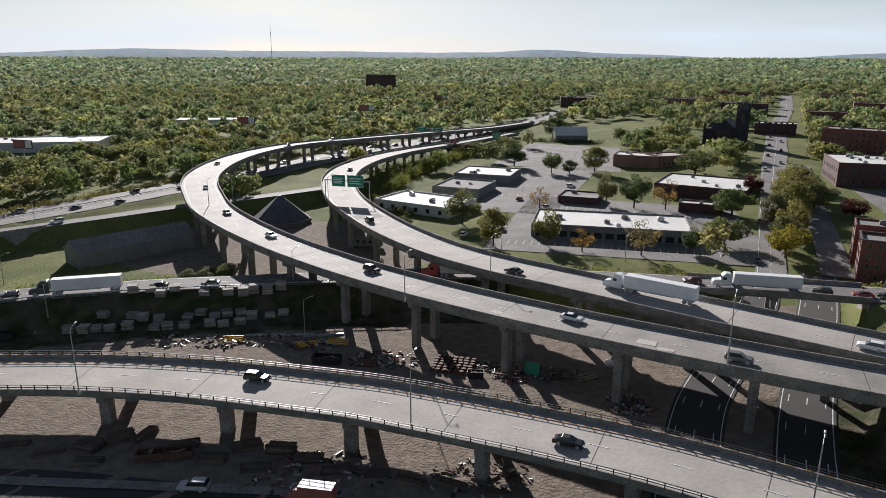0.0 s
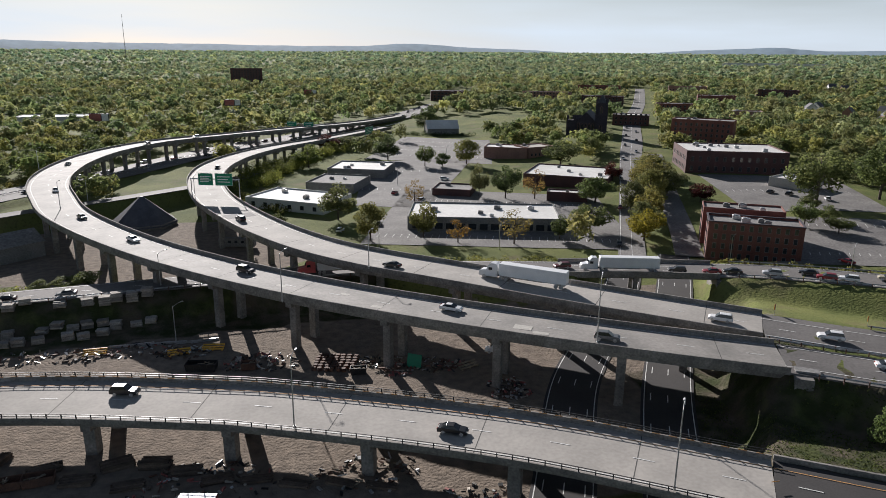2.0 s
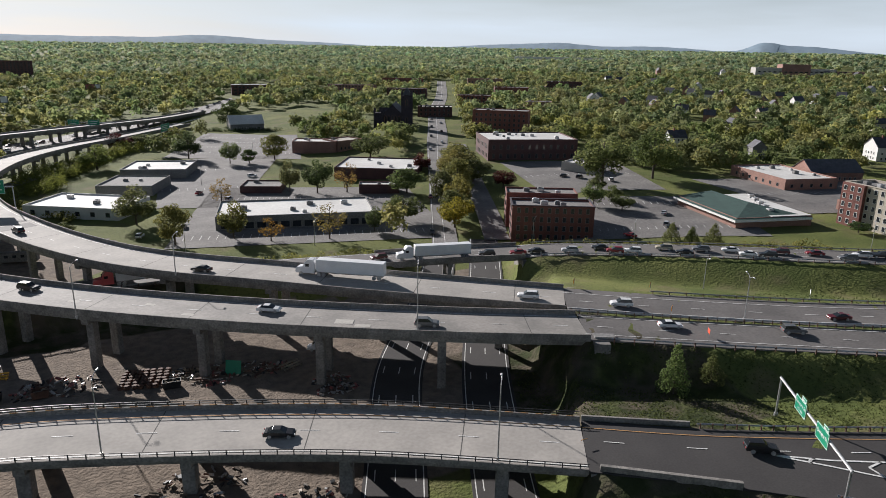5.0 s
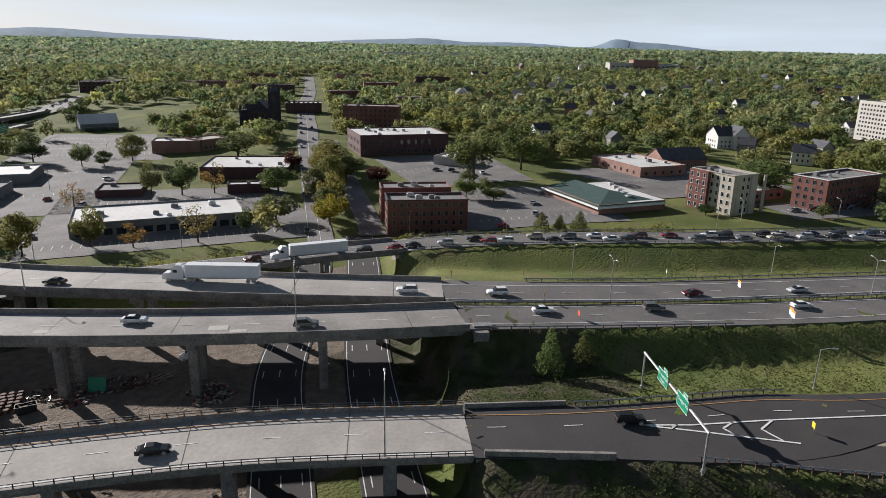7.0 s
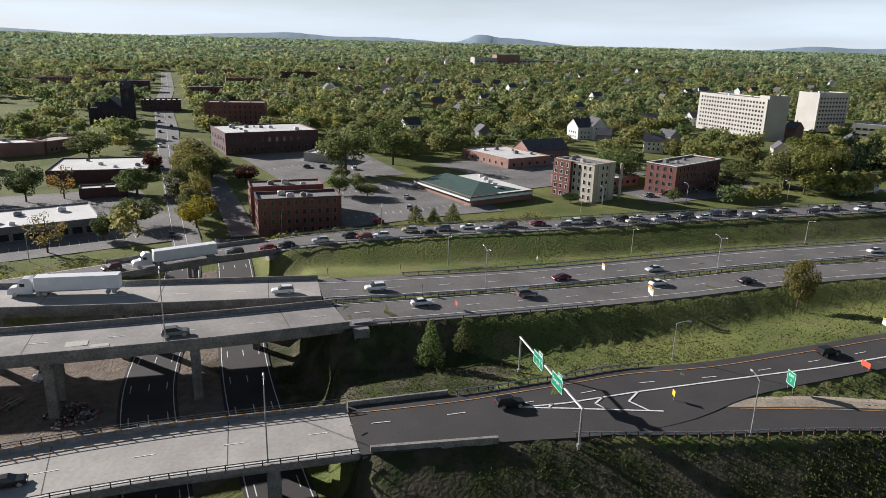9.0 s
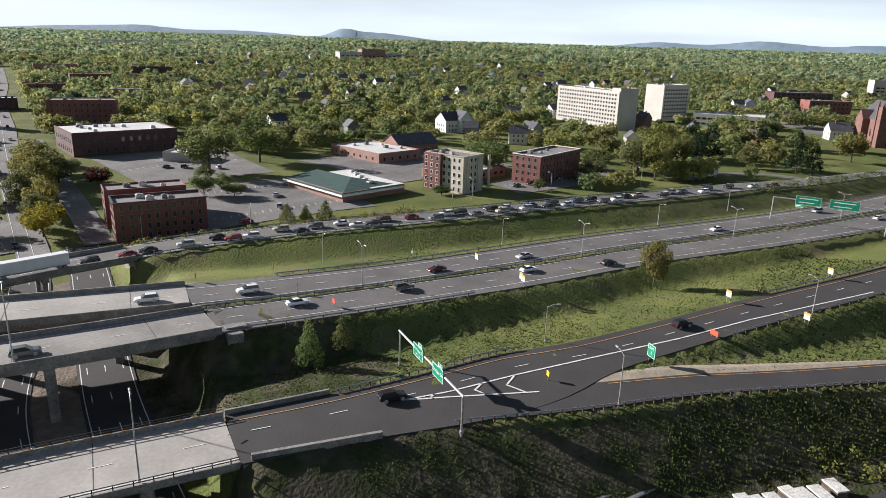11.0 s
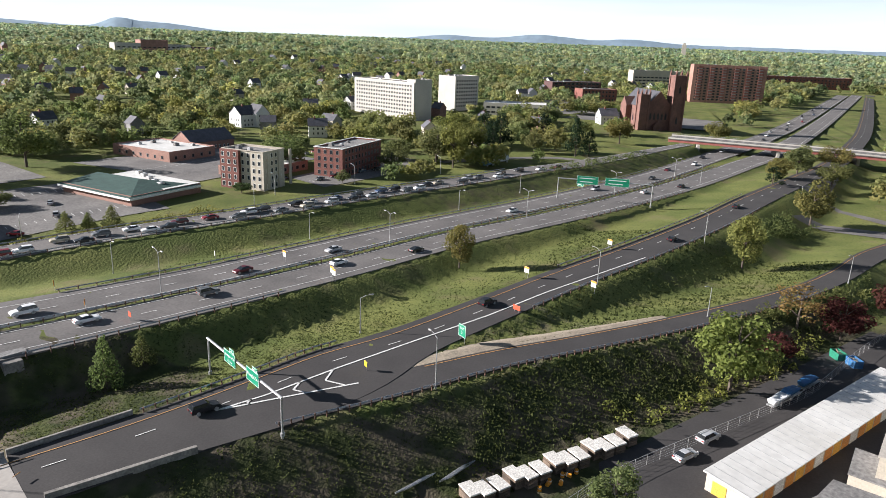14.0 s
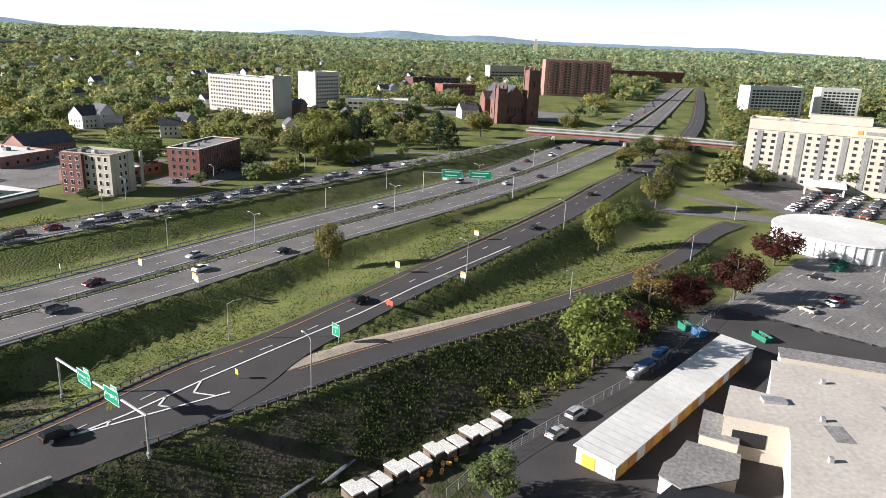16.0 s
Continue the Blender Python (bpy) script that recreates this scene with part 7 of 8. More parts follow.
def lump(seed, n_lumps, leaves, leaf):
    """A crown of leaf sprays on a few uneven lumps, one unit across and high."""
    rnd = random.Random(seed)
    V, Fc = [], []
    for k in range(n_lumps):
        a = k * 2.4 + rnd.uniform(-0.5, 0.5)
        o = rnd.uniform(0.12, 0.32)
        s = rnd.uniform(0.2, 0.33)
        c = Vector((o * math.cos(a), o * math.sin(a), rnd.uniform(0.35, 0.78)))
        for _ in range(leaves // n_lumps):
            u, t = rnd.uniform(-0.6, 1), rnd.uniform(0, math.tau)
            q = math.sqrt(1 - u * u)
            d = Vector((q * math.cos(t), q * math.sin(t), u))
            p = c + d * s * rnd.uniform(0.7, 1.12)
            n = (d + Vector((rnd.gauss(0, 0.55), rnd.gauss(0, 0.55), rnd.gauss(0.3, 0.5)))).normalized()
            e = n.orthogonal().normalized()
            e.rotate(Matrix.Rotation(rnd.uniform(0, math.tau), 3, n))
            f = n.cross(e)
            w = leaf * rnd.uniform(0.6, 1.4)
            b = len(V)
            V += [tuple(p + e * w), tuple(p - e * w * 0.6 + f * w * 0.8), tuple(p - e * w * 0.6 - f * w * 0.8)]
            Fc.append((b, b + 1, b + 2))
    return np.array(V), np.array(Fc)


SPECIES = np.array([(1.0, 1.0, 1.0), (0.62, 0.74, 0.72), (1.28, 1.2, 0.92), (1.14, 1.04, 0.9), (0.84, 1.0, 0.86), (1.1, 1.12, 1.0), (0.75, 0.82, 0.8), (1.05, 0.95, 0.9)])


def woods(name, r0, r1, cell, variants, size, label, seed, keep=1.0, tint=(1, 1, 1), strips=None):
    rg = np.random.default_rng(seed)
    n = int(2.9 * (r1 * r1 - r0 * r0) / 2 / (cell * cell))
    ang = rg.uniform(radians(-42), radians(124), n)
    rad = np.sqrt(rg.uniform(r0 * r0, r1 * r1, n))
    x, y = rad * np.sin(ang), rad * np.cos(ang)
    if strips:
        x, y = [], []
        for px, py, qx, qy, wide, count in strips:
            u, v = rg.uniform(0, 1, count), rg.uniform(-0.5, 0.5, count) * wide
            ln = math.hypot(qx - px, qy - py)
            x.append(px + (qx - px) * u - (qy - py) / ln * v)
            y.append(py + (qy - py) * u + (qx - px) / ln * v)
        x, y = np.concatenate(x), np.concatenate(y)
        n = len(x)
    ok = rg.uniform(0, 1, n) < keep
    for a, b, c, d in ([] if strips else OPEN):
        ok &= ~((x > a) & (x < c) & (y > b) & (y < d))
    for a, b, c, d in OCC:
        m = size[1] * (0.3 if strips else 0.75)
        fx, fy = (a + c) / 2, (b + d) / 2
        rr = math.hypot(fx, fy)
        # clear the footprint and a strip before it on the open side
        ok &= ~((x > a - m) & (x < c + m) & (y > b - m) & (y < d + m))
        ux, uy = fx / rr, fy / rr
        along, across = (x - fx) * ux + (y - fy) * uy, -(x - fx) * uy + (y - fy) * ux
        ok &= ~((along > -34 - (c - a) * 0.35) & (along < 0) & (np.abs(across) < (c - a + d - b) * 0.3) & (rg.uniform(0, 1, n) < 0.9))
    for hx_, hy_ in HOUSES:
        rr = math.hypot(hx_, hy_)
        ux, uy = hx_ / rr, hy_ / rr
        along, across = (x - hx_) * ux + (y - hy_) * uy, -(x - hx_) * uy + (y - hy_) * ux
        ok &= ~((along > -26) & (along < 14) & (np.abs(across) < 13))
    for L, w in ((HW, 8), (MR_DECK, 4), (FR_DECK, 5), (AVENUE, 12), (AVENUE2, 4), (FR_ROAD, 20), (MR_ROAD, 12), (NR_ROAD, 16), (Q_RIGHT, 16), (FRONT, 6), (LB, 6), (SLIP, 6), (NR_EXIT, 14)):
        d, _, _, hw, _ = lateral(L, x, y)
        ok &= d > hw + w
    # broken by gardens, streets and clearings
    gap = np.array([noise.noise((px * 0.006, py * 0.006, 3.0)) for px, py in zip(x, y)])
    ok &= (gap > -0.42) | bool(strips)
    x, y = x[ok], y[ok]
    z = ground_height(x, y) if r0 < 700 else base_height(x, y)
    h = rg.uniform(*size, len(x))
    w = h * rg.uniform(0.8, 1.35, len(x))
    hue = SPECIES[rg.integers(0, len(SPECIES), len(x))] * rg.uniform(0.82, 1.2, (len(x), 1))
    rot = rg.uniform(0, math.tau, len(x))
    which = rg.integers(0, len(variants), len(x))
    allV, allF, allH, base = [], [], [], 0
    for k, (V, Fc) in enumerate(variants):
        m = which == k
        c, s = np.cos(rot[m])[:, None], np.sin(rot[m])[:, None]
        X = (V[None, :, 0] * c - V[None, :, 1] * s) * w[m][:, None] + x[m][:, None]
        Y = (V[None, :, 0] * s + V[None, :, 1] * c) * w[m][:, None] + y[m][:, None]
        Z = V[None, :, 2] * h[m][:, None] + z[m][:, None]
        P = np.stack([X, Y, Z], 2)
        allV.append(P.reshape(-1, 3))
        F_ = Fc[None] + (np.arange(m.sum()) * len(V))[:, None, None] + base
        allF.append(F_.reshape(-1, 3))
        base += m.sum() * len(V)
        allH.append(np.repeat(hue[m], len(V), 0))
    V, Fc = np.concatenate(allV), np.concatenate(allF)
    me = bpy.data.meshes.new(name)
    me.vertices.add(len(V))
    me.vertices.foreach_set("co", V.ravel())
    me.loops.add(len(Fc) * 3)
    me.loops.foreach_set("vertex_index", Fc.ravel().astype(np.int32))
    me.polygons.add(len(Fc))
    me.polygons.foreach_set("loop_start", np.arange(0, len(Fc) * 3, 3, dtype=np.int32))
    me.update(calc_edges=True)
    me.attributes.new("species", "FLOAT_COLOR", "POINT").data.foreach_set("color", np.c_[np.concatenate(allH), np.ones(len(V))].ravel().astype(np.float32))
    me.materials.append(M["wood_leaf"])
    ob = new(name, me)
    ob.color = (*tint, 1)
    return tagged(ob, label, "woods", kind="stuff")


woods("near_woods", 235, 560, 9.2, [lump(s, 6, 300, 0.07) for s in range(6)], (6, 14), "mixed spring trees among streets and houses", 1, 0.6, tint=(1.42, 1.38, 1.32))
EDGE = [(430, -148, 583, -193, 22, 55), (583, -193, 860, -268, 34, 130), (860, -268, 1300, -385, 60, 200), (600, -225, 720, -250, 50, 60), (850, -112, 1010, -178, 16, 40), (1010, -178, 1320, -275, 30, 90), (880, -60, 1250, -180, 60, 120), (620, 60, 700, -20, 24, 26), (690, -95, 830, -112, 16, 22), (720, 130, 800, 60, 40, 30), (960, 40, 1200, -40, 70, 110), (470, 95, 560, 70, 20, 18), (352, -128, 330, -100, 10, 7), (400, -135, 470, -155, 14, 14), (480, 40, 500, 0, 16, 6), (252, 262, 330, 238, 14, 12), (240, 300, 335, 268, 22, 16), (160, 336, 190, 372, 12, 7), (345, 62, 430, 34, 30, 8), (150, 345, 186, 420, 8, 9), (206, 380, 240, 430, 10, 8), (30, 440, 66, 540, 12, 8)]
woods("roadside_trees", 235, 560, 9.2, [lump(60 + s, 6, 300, 0.066) for s in range(6)], (7, 14), "spring trees lining the highway and streets", 8, 1.0, tint=(1.42, 1.34, 1.25), strips=EDGE)
# tints grow paler and bluer ring by ring: distance haze painted into the leaves
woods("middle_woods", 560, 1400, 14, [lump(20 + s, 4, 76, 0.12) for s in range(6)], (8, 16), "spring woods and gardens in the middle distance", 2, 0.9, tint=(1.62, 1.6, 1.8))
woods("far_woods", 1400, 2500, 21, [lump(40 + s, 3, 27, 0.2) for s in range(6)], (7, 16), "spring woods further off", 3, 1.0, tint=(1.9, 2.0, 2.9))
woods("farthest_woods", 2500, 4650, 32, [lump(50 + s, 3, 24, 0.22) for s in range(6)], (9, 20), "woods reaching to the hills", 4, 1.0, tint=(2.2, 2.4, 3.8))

for t_ in HT + [t for v in TREES.values() for t in v]:
    for o in list(t_.children_recursive) + [t_]:
        bpy.data.objects.remove(o)

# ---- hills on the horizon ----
# wooded hills whose base colour holds the blue-grey of distance haze
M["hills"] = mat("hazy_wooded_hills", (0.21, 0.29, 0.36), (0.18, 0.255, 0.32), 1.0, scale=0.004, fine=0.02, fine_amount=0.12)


def ridge(name, a0, a1, r, peaks, label, seed, low=20):
    """A line of hills between two bearings (degrees from +y, clockwise)."""
    V, Fc = [], []
    n = 140
    for k in range(n + 1):
        a = radians(a0 + (a1 - a0) * k / n)
        dg = math.degrees(a)
        h = low + sum(p[1] * math.exp(-((dg - p[0]) / p[2]) ** 2) for p in peaks) + 5 * noise.noise((dg * 0.35, seed, 0)) + 2.5 * noise.noise((dg * 1.6, seed, 4))
        h *= min(1, 0.35 + 2.2 * min(k, n - k) / n)
        for rr, hh in ((r - 260, 0), (r, h), (r + 80, h * 0.7), (r + 90, -20)):
            V.append((rr * math.sin(a), rr * math.cos(a), hh))
    for k in range(n):
        for j in range(3):
            b = k * 4 + j
            Fc.append((b, b + 4, b + 5, b + 1))
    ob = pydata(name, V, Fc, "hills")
    ob.data.polygons.foreach_set("use_smooth", [True] * len(Fc))
    return tagged(ob, label, "hills", kind="structure")


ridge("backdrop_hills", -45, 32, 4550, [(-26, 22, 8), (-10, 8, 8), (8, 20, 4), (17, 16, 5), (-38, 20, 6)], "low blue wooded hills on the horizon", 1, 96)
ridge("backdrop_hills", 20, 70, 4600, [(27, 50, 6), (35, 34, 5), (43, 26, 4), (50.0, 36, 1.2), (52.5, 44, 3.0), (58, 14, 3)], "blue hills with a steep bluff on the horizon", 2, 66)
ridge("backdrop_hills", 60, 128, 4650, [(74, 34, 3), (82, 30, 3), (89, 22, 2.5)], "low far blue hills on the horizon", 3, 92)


# ---- the yard: stone pallets, lumber, drums, skips, scrap ----
M["slab"] = mat("split_stone", (0.40, 0.36, 0.31), (0.26, 0.23, 0.20), 0.9, scale=0.8, fine=5, per_object=0.35)
M["timber"] = mat("weathered_timber", (0.15, 0.11, 0.08), (0.08, 0.06, 0.048), 0.9, scale=0.6, fine=6, per_object=0.4)
M["timber_pale"] = mat("pale_timber", (0.36, 0.30, 0.22), (0.24, 0.20, 0.15), 0.9, scale=0.6, fine=6, per_object=0.3)
M["tarp"] = mat("white_tarp", (0.72, 0.70, 0.65), (0.55, 0.53, 0.49), 0.6, scale=0.8, fine=4)
M["orange"] = mat("orange_plastic", (0.80, 0.33, 0.03), None, 0.5, scale=1)
M["bluetarp"] = mat("blue_tarp", (0.04, 0.16, 0.34), (0.03, 0.11, 0.25), 0.5, scale=1)
M["greenpaint"] = mat("green_painted_steel", (0.02, 0.20, 0.12), (0.015, 0.14, 0.09), 0.5, scale=1)
ry_ = random.Random(21)


def slab_mesh(w, d, h, name="stone_slab"):
    bm = box(-w / 2, -d / 2, 0, w / 2, d / 2, h)
    for v in bm.verts:
        v.co += Vector((ry_.uniform(-0.07, 0.07), ry_.uniform(-0.07, 0.07), ry_.uniform(-0.02, 0.02)))
    me = bpy.data.meshes.new(name)
    bm.to_mesh(me)
    bm.free()
    return me


SLABS = [slab_mesh(2.5, 1.9, 0.24) for _ in range(4)]
BOARDS = [slab_mesh(4.6, 0.33, 0.24, "board") for _ in range(4)]
for me in SLABS:
    me.materials.append(M["slab"])
for me in BOARDS:
    me.materials.append(M["timber"])
PALLET = slab_mesh(2.6, 2.0, 0.14, "pallet")
PALLET.materials.append(M["timber_pale"])


def stack(x, y, ang, n, label="stacked grey stone slabs on a wooden pallet"):
    s = thing("stone_pallet", pose(x, y, gz(x, y), 0, 0, ang), label, "stone pallet", "stone pallets")
    o = new("pallet", PALLET)
    o.parent = s
    z = 0.14
    for k in range(n):
        o = new("stone_slab", SLABS[(k + n) % 4])
        o.parent = s
        o.matrix_local = pose(ry_.uniform(-0.12, 0.12), ry_.uniform(-0.12, 0.12), z, 0, 0, ry_.uniform(-6, 6) + 180 * (k % 2))
        z += 0.26
    return s


for row, (y0, n) in enumerate(((158.0, 13), (162.5, 14), (167.0, 12))):
    for k in range(n):
        if ry_.random() < 0.12:
            continue
        x = -90 + row * 6 + k * 3.3 + ry_.uniform(-0.6, 0.6)
        stack(x, y0 + 0.14 * (x + 70) + ry_.uniform(-0.8, 0.8), 10 + ry_.uniform(-12, 12), ry_.randint(4, 8))


def lumber(x, y, ang, layers, across, label="pile of dark weathered timber boards on the ground"):
    s = thing("timber_pile", pose(x, y, gz(x, y), 0, 0, ang), label, "timber pile", "timber piles")
    for k in range(0, layers, 2):
        for j in range(across):
            o = new("board", BOARDS[(k * 3 + j) % 4])
            o.parent = s
            o.matrix_local = pose(ry_.uniform(-0.3, 0.3), (j - across / 2) * 0.36, k * 0.13 + 0.02, ry_.uniform(-1, 1), 0, ry_.uniform(-3, 3))
    return s


for x, y, a, l_, c_ in ((-73, 105, 10, 3, 5), (-66, 103, 20, 4, 6), (-60, 104, -15, 7, 6), (-56, 107, 40, 9, 5), (-52, 108, 70, 8, 4), (-58, 100, 5, 4, 6), (-44, 105, 15, 5, 6), (-38, 101, 0, 6, 7), (-33, 104.5, 20, 7, 7), (-27, 103.5, -5, 9, 6), (-22, 101, 0, 6, 6), (-17, 98, 10, 4, 6), (-11, 97, 0, 4, 5), (-5, 95, -20, 3, 6), (-30, 98.5, 8, 4, 7), (2, 94, -25, 4, 5), (-80, 103, 5, 2, 5), (8, 92, -20, 3, 4)):
    lumber(x, y, a, l_, c_)


def skip(x, y, ang, w, d, h, material, label, group="skips"):
    s = thing("skip", pose(x, y, gz(x, y) + 0.05, 0, 0, ang), label, "skip", group)
    bm = bmesh.new()
    o = [(-w / 2, -d / 2), (w / 2, -d / 2), (w / 2, d / 2), (-w / 2, d / 2)]
    t = 0.1
    i = [(px * (1 - 2 * t / w), py * (1 - 2 * t / d)) for px, py in o]
    r = [[bm.verts.new((px * sc, py, z)) for px, py in q] for q, z, sc in ((o, 0.1, 0.92), (o, h, 1), (i, h, 1), (i, 0.2, 0.92))]
    for a, b in ((0, 1), (1, 2), (2, 3)):
        for k in range(4):
            bm.faces.new((r[a][k], r[a][(k + 1) % 4], r[b][(k + 1) % 4], r[b][k]))
    bm.faces.new(r[3])
    bm.faces.new(r[0][::-1])
    bmesh.ops.recalc_face_normals(bm, faces=bm.faces)
    part("tub", bm, material, s)
    for k in range(5):
        part("rib", box(-w * 0.42 + k * w * 0.21 - 0.06, -d / 2 - 0.08, 0.2, -w * 0.42 + k * w * 0.21 + 0.06, -d / 2 + 0.02, h - 0.1), material, s)
    for k in range(4):
        part("scrap", box(-0.8, -0.08, 0, 0.8, 0.08, 0.1), "timber_pale", s).matrix_local = pose(ry_.uniform(-w * 0.3, w * 0.3), ry_.uniform(-0.3, 0.3), h - 0.3, ry_.uniform(-20, 20), ry_.uniform(-20, 20), ry_.uniform(0, 180))
    return s


skip(-25, 138.5, -8, 6.4, 2.4, 1.7, "black", "black open skip with scrap wood")
skip(7, 131.5, -5, 3.4, 1.6, 1.5, "black", "small black trailer skip")
skip(-48, 101, 10, 4.6, 2.2, 1.4, "rust", "rusty red open container")
skip(-43.5, 101.5, 10, 4.6, 2.2, 1.5, "rust", "rusty red open container")
skip(-106, 150, 12, 12, 2.6, 1.8, "black", "long dark open container")
skip(-15.5, 137.5, 0, 3, 2, 1.5, "rust", "rusty dark scrap bin")
skip(155, -50.5, 20, 3.2, 2.0, 1.8, "bluetarp", "blue rubbish skip by a fence")
skip(158, -48, 20, 3.2, 2.0, 1.8, "greenpaint", "green rubbish skip by a fence")
skip(155, -65, 20, 5.0, 2.0, 1.4, "greenpaint", "green rubbish skip behind a shed")
skip(214, -108, 40, 3.4, 2.0, 1.8, "greenpaint", "green rubbish skip in a parking lot")
skip(218, -112, 40, 3.4, 2.0, 1.8, "greenpaint", "green rubbish skip in a parking lot")

DRUM = bpy.data.meshes.new("drum")
bm = bmesh.new()
for z0, z1, r0, r1 in ((0, 0.3, 0.5, 0.55), (0.3, 0.36, 0.55, 0.5), (0.36, 0.7, 0.5, 0.55), (0.7, 0.78, 0.55, 0.42)):
    bmesh.ops.create_cone(bm, cap_ends=True, segments=10, radius1=r0, radius2=r1, depth=z1 - z0, matrix=Matrix.Translation((0, 0, (z0 + z1) / 2)))
bm.to_mesh(DRUM)
bm.free()
DRUM.materials.append(M["rust"])
for j in range(6):
    for k in range(7):
        o = new("drum", DRUM)
        o.matrix_world = pose(-2 + k * 1.25 + 0.3 * j + ry_.uniform(-0.2, 0.2), 134.5 + j * 1.3 - 0.3 * k, 0.03, 0, 0, ry_.uniform(0, 90))
        tagged(o, "rusty dark red steel drum in a yard cluster", "drum", "drums")


def scrap(name, x, y, r, n, mats_, label, seed, big=1.6):
    """A heap of loose pieces too many to count."""
    rnd = random.Random(seed)
    bm = bmesh.new()
    for _ in range(n):
        q = r * math.sqrt(rnd.random())
        a = rnd.uniform(0, math.tau)
        h = max(0, (1 - q / r)) * big * 0.6 * rnd.random()
        m = Matrix.Translation((x + q * math.cos(a), y + 0.6 * q * math.sin(a), 0.1 + h)) @ Euler((rnd.gauss(0, 0.25), rnd.gauss(0, 0.25), rnd.uniform(0, 3.1))).to_matrix().to_4x4() @ Matrix.Diagonal((rnd.uniform(0.3, big), rnd.uniform(0.1, 0.5), rnd.uniform(0.06, 0.4), 1))
        k = len(bm.faces)
        bmesh.ops.create_cube(bm, size=1, matrix=m)
        bm.faces.ensure_lookup_table()
        mi = rnd.randrange(len(mats_))
        for f in bm.faces[k:]:
            f.material_index = mi
    ob = part(name, bm, mats_)
    return tagged(ob, label, "scrap", kind="stuff")


for k, (x, y, r, n) in enumerate(((-52, 150, 7, 60), (-40, 151, 7, 60), (-30, 148, 6, 70), (-13, 140, 8, 110), (12, 137, 5, 70), (15, 132, 5, 70), (22, 133, 6, 80), (27, 132, 4, 40), (-64, 150, 6, 40), (36, 118, 4, 70), (-90, 104, 9, 60), (-20, 96, 12, 120), (6, 96, 9, 90), (22, 86, 7, 60), (-105, 156, 8, 50), (36, 122, 4, 40))):
    scrap("scrap_heap", x, y, r, n, ["rust", "timber", "black", "galv", "slab", "redsteel"] if k % 2 else ["timber", "galv", "rust", "timber_pale", "black"], "loose scrap metal and timber on bare earth", 30 + k)
for x, y, a, m_, lb in ((-31, 147.5, 10, "yellow_door", "yellow steel machine frame in the yard"), (-24, 149, -5, "yellow_door", "yellow steel machine frame in the yard"), (-49, 150.5, 5, "yellow_door", "yellow steel beam stack in the yard"), (30, 131, 25, "timber_pale", "tipped pale skip beam under the flyover")):
    s = thing("machine_frame", pose(x, y, 0.03, 0, 0, a), lb, "machinery")
    for k in range(3):
        part("beam", box(-2.4, -0.9 + k * 0.7, 0.2 + 0.25 * k, 2.4, -0.6 + k * 0.7, 0.5 + 0.25 * k, 0.03), m_, s)
    for k in (-2, 0, 2):
        part("cross_beam", box(k - 0.12, -1.0, 0, k + 0.12, 1.1, 0.2), m_, s)
for k in range(6):
    s = thing("steel_beam", pose(-44 + k * 3.5, 153.5 + 0.3 * (k % 2), 0.03, 0, 0, 4 + 5 * (k % 3)), "long grey steel beam lying in the yard", "beam", "steel beams")
    part("flange", box(-3, -0.18, 0, 3, 0.18, 0.05), "galv", s)
    part("web", box(-3, -0.03, 0.05, 3, 0.03, 0.4), "galv", s)
    part("flange", box(-3, -0.18, 0.4, 3, 0.18, 0.45), "galv", s)
sg = thing("leaning_sign", pose(18.6, 132.2, 0, 0, 0, -30), "discarded green road sign leaning on a pier", "sign")
part("panel", box(-1.6, 0, 0, 1.6, 0.08, 3.0), "sign_green", sg).matrix_local = Matrix.Rotation(radians(-14), 4, "X")

# wrapped lumber stacks, barrels, fence and boats by the storage yard
for k in range(13):
    u = k / 12
    x, y = 83.5 + 23.5 * u + (1.2 if k % 3 == 0 else 0), 17.5 - 21.5 * u
    s = thing("wrapped_stack", pose(x, y, gz(x, y), 0, 0, -42 + ry_.uniform(-4, 4)), "stack of timber with a white wrapped top", "timber stack", "wrapped stacks")
    for j in range(3):
        part("timber_layer", box(-1.0 + ry_.uniform(-0.05, 0.05), -1.6, j * 0.62, 1.0, 1.6, j * 0.62 + 0.55, 0.03), "timber", s)
    part("wrap", box(-1.08, -1.7, 1.7, 1.08, 1.7, 1.95, 0.05), "tarp", s)
for k in range(7):
    x, y = 90.5 + 0.9 * k + ry_.uniform(-0.6, 0.6), 8.5 - 0.9 * k + ry_.uniform(-0.7, 0.4)
    b = thing("barrel", pose(x, y, gz(x, y) + 0.3, 90 * (k % 2), 0, ry_.uniform(0, 180)), "orange plastic traffic barrel tipped in a yard", "barrel", "barrels")
    bm = bmesh.new()
    bmesh.ops.create_cone(bm, cap_ends=True, segments=12, radius1=0.35, radius2=0.28, depth=1.0)
    part("body", bm, "orange", b)
    bm = bmesh.new()
    bmesh.ops.create_cone(bm, cap_ends=True, segments=12, radius1=0.33, radius2=0.32, depth=0.14, matrix=Matrix.Translation((0, 0, 0.2)))
    part("band", bm, "sign_white", b)
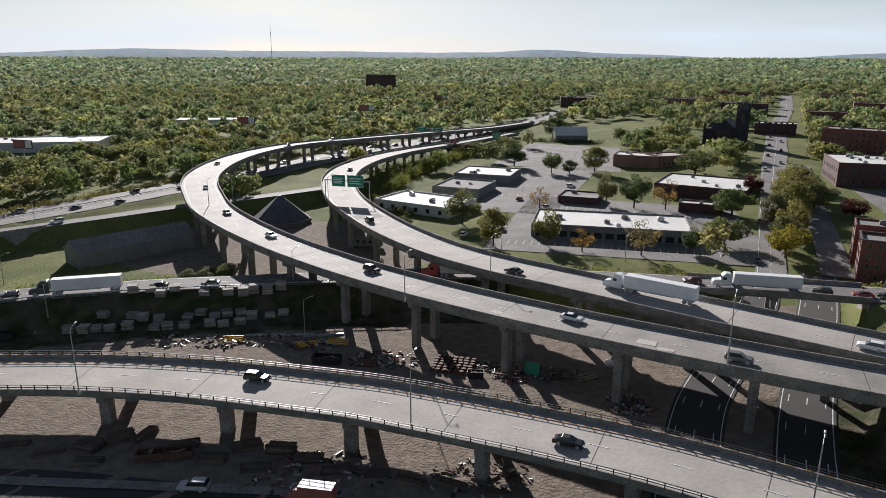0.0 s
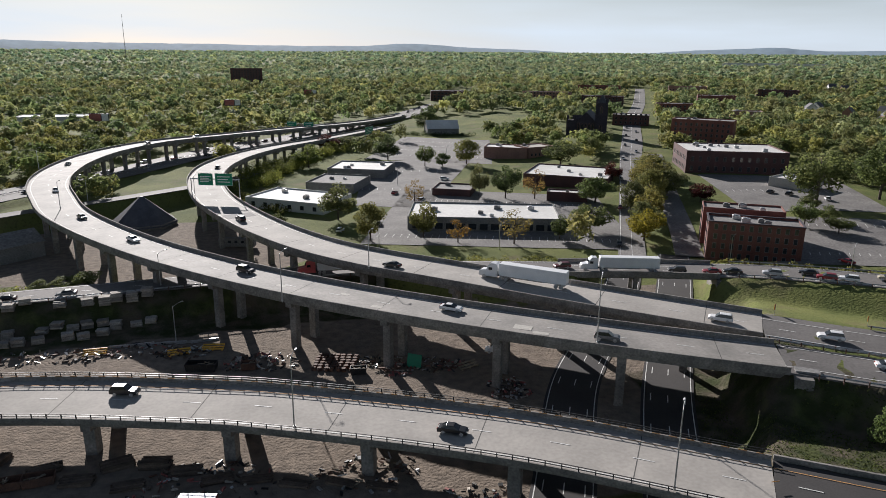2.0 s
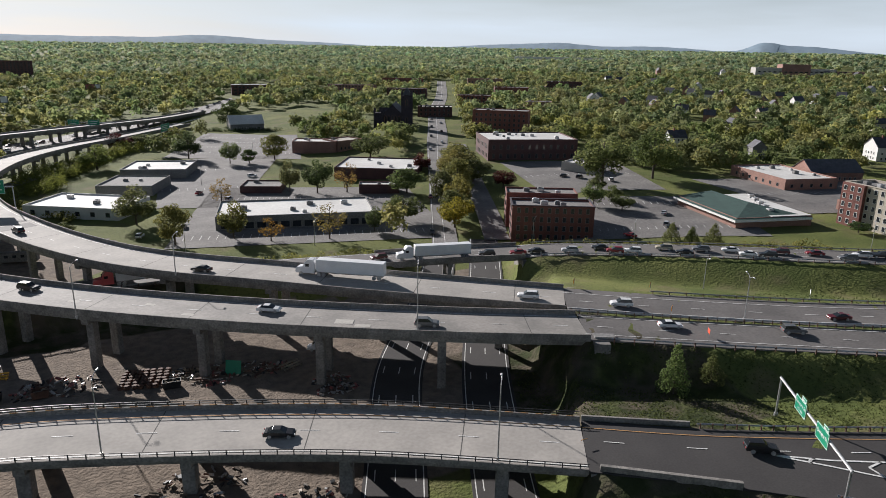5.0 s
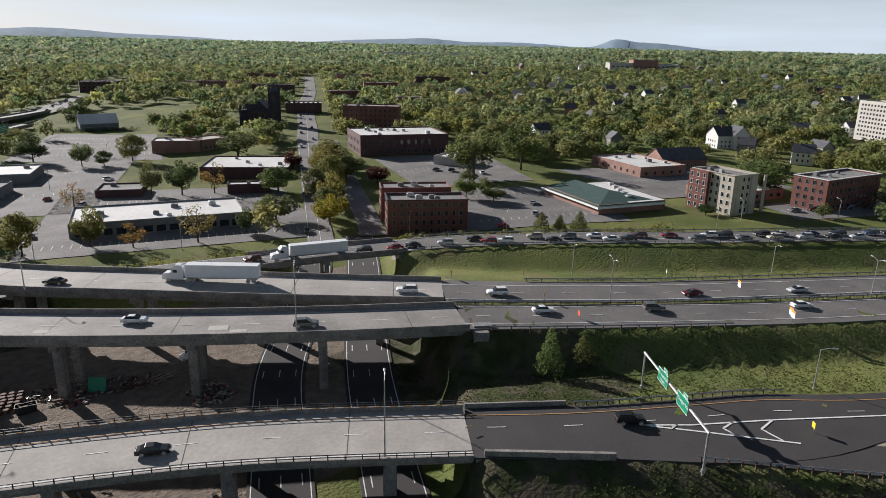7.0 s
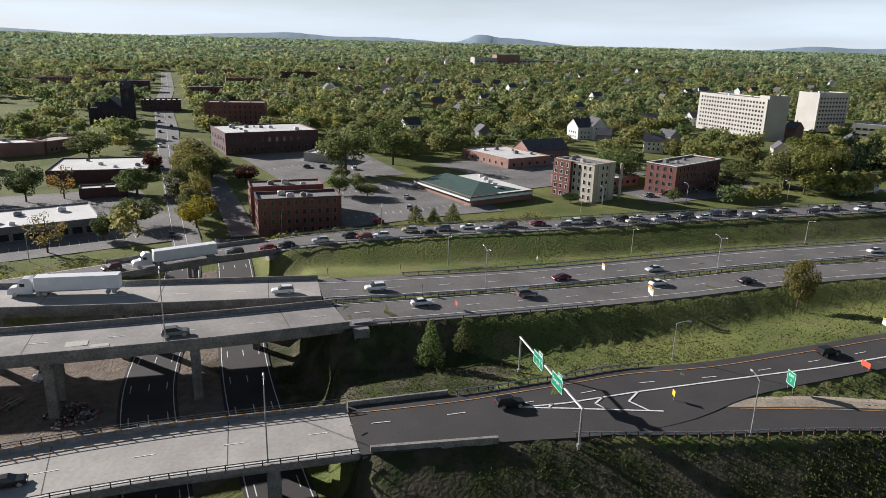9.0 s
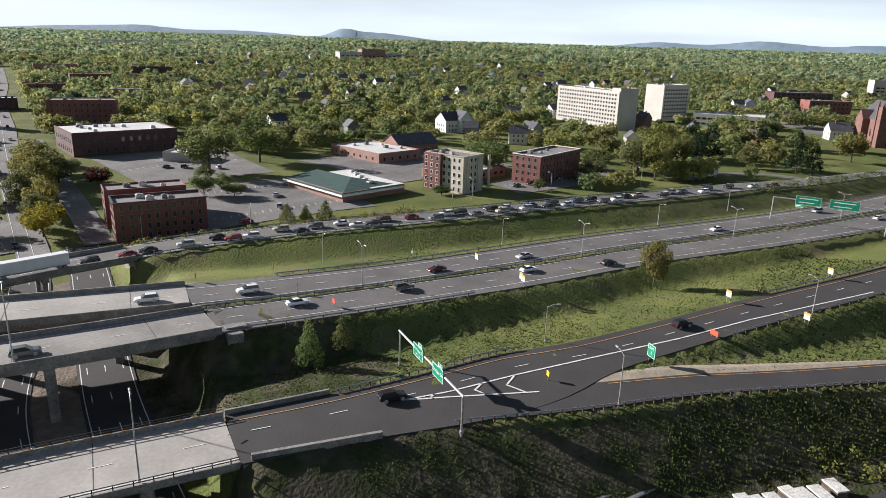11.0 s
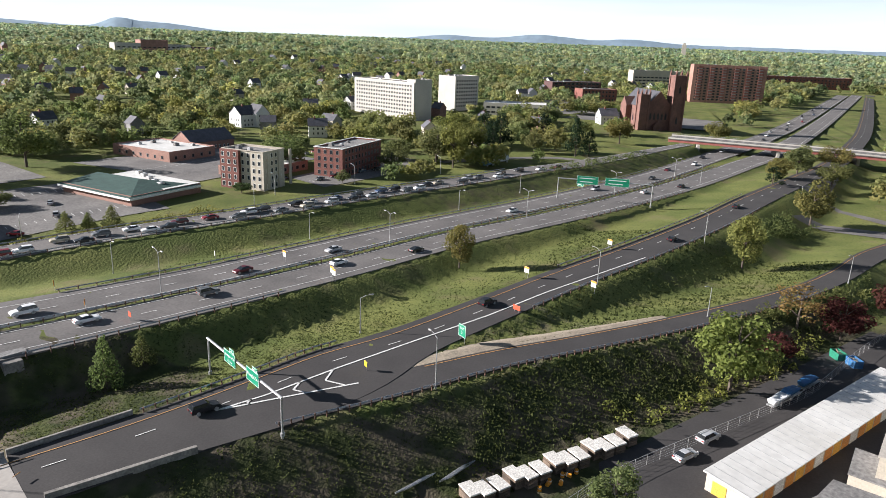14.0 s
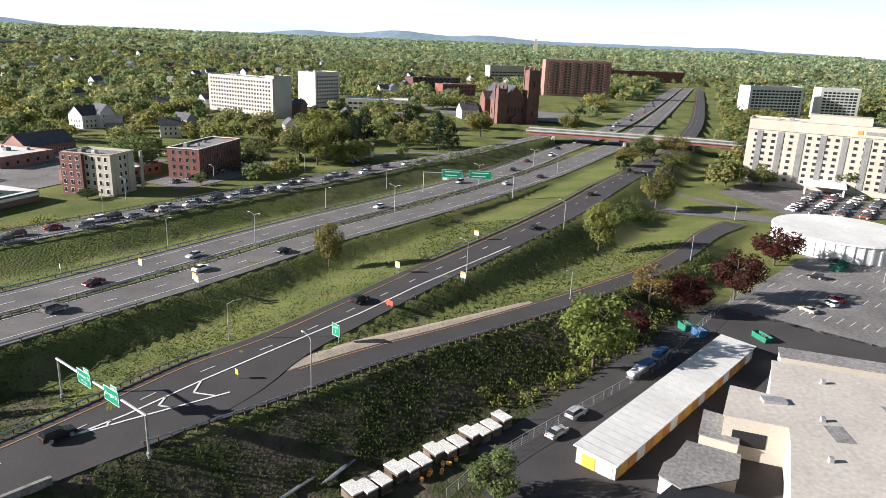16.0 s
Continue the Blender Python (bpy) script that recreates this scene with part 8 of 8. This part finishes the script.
for k, (x, y, a) in enumerate(((79, 22, -35), (84, 26, -30), (89, 21, -25))):
    for j in range(5):
        s = thing("pipe", pose(x + 0.35 * j, y - 0.3 * j, gz(x, y) + 0.12, 0, 0, a), "long grey pipe lying on the bank foot", "pipe", "pipes")
        bm = bmesh.new()
        add_rod(bm, (-3.5, 0, 0), (3.5, 0, 0), 0.13, 0.13, 7)
        part("tube", bm, "galv", s)
fn = thing("chain_fence", pose(0, 0, 0), "chain fence of thin steel posts and wires", "fence", kind="structure")
FL = spline([(86, 4, 0, 0), (98, -4, 0, 0), (124, -27, 0, 0), (138, -39, 0, 0), (161, -53, 0, 0), (186, -70, 0, 0), (206, -84, 0, 0)], 3.0)
FL[:, 2] = ground_height(FL[:, 0], FL[:, 1])
pm = bpy.data.meshes.new("fence_post")
bm = bmesh.new()
add_rod(bm, (0, 0, -0.3), (0, 0, 2.1), 0.04, 0.04, 6)
bm.to_mesh(pm)
bm.free()
pm.materials.append(M["galv"])
for q in FL:
    o = new("fence_post", pm)
    o.parent = fn
    o.matrix_world = pose(q[0], q[1], q[2])
for zz in (0.15, 0.6, 1.05, 1.5, 2.05):
    r_ = 0.012 if zz < 2 else 0.03
    sweep("wire", FL, [(r_, zz), (-r_, zz), (-r_, zz + 2 * r_), (r_, zz + 2 * r_)], "galv", fn)
for k, (x, y, m_) in enumerate(((131, -31.5, "boxwhite"), (134.5, -34, "bluetarp"), (141, -38.5, "bluetarp"))):
    b = thing("covered_boat", pose(x, y, 0.2, 0, 0, -38), ("white motor boat on a trailer", "boat under a blue cover on a trailer", "boat under a blue cover on a trailer")[k], "boat")
    bm = bmesh.new()
    prism(bm, [(-2.6, 0.7), (-2.7, 1.5), (-0.5, 1.9 if k else 1.5), (1.4, 1.7), (3.0, 1.5), (2.0, 0.7)], 1.2, 2.1)
    bmesh.ops.bevel(bm, geom=list(bm.edges), offset=0.12, segments=2, affect="EDGES")
    part("hull", bm, m_, b)
    part("trailer", box(-2.8, -0.8, 0.35, 3.4, 0.8, 0.5), "galv", b)
    for y_ in (-0.9, 0.9):
        wheel(b, -0.6, y_, 0.3, 0.2)
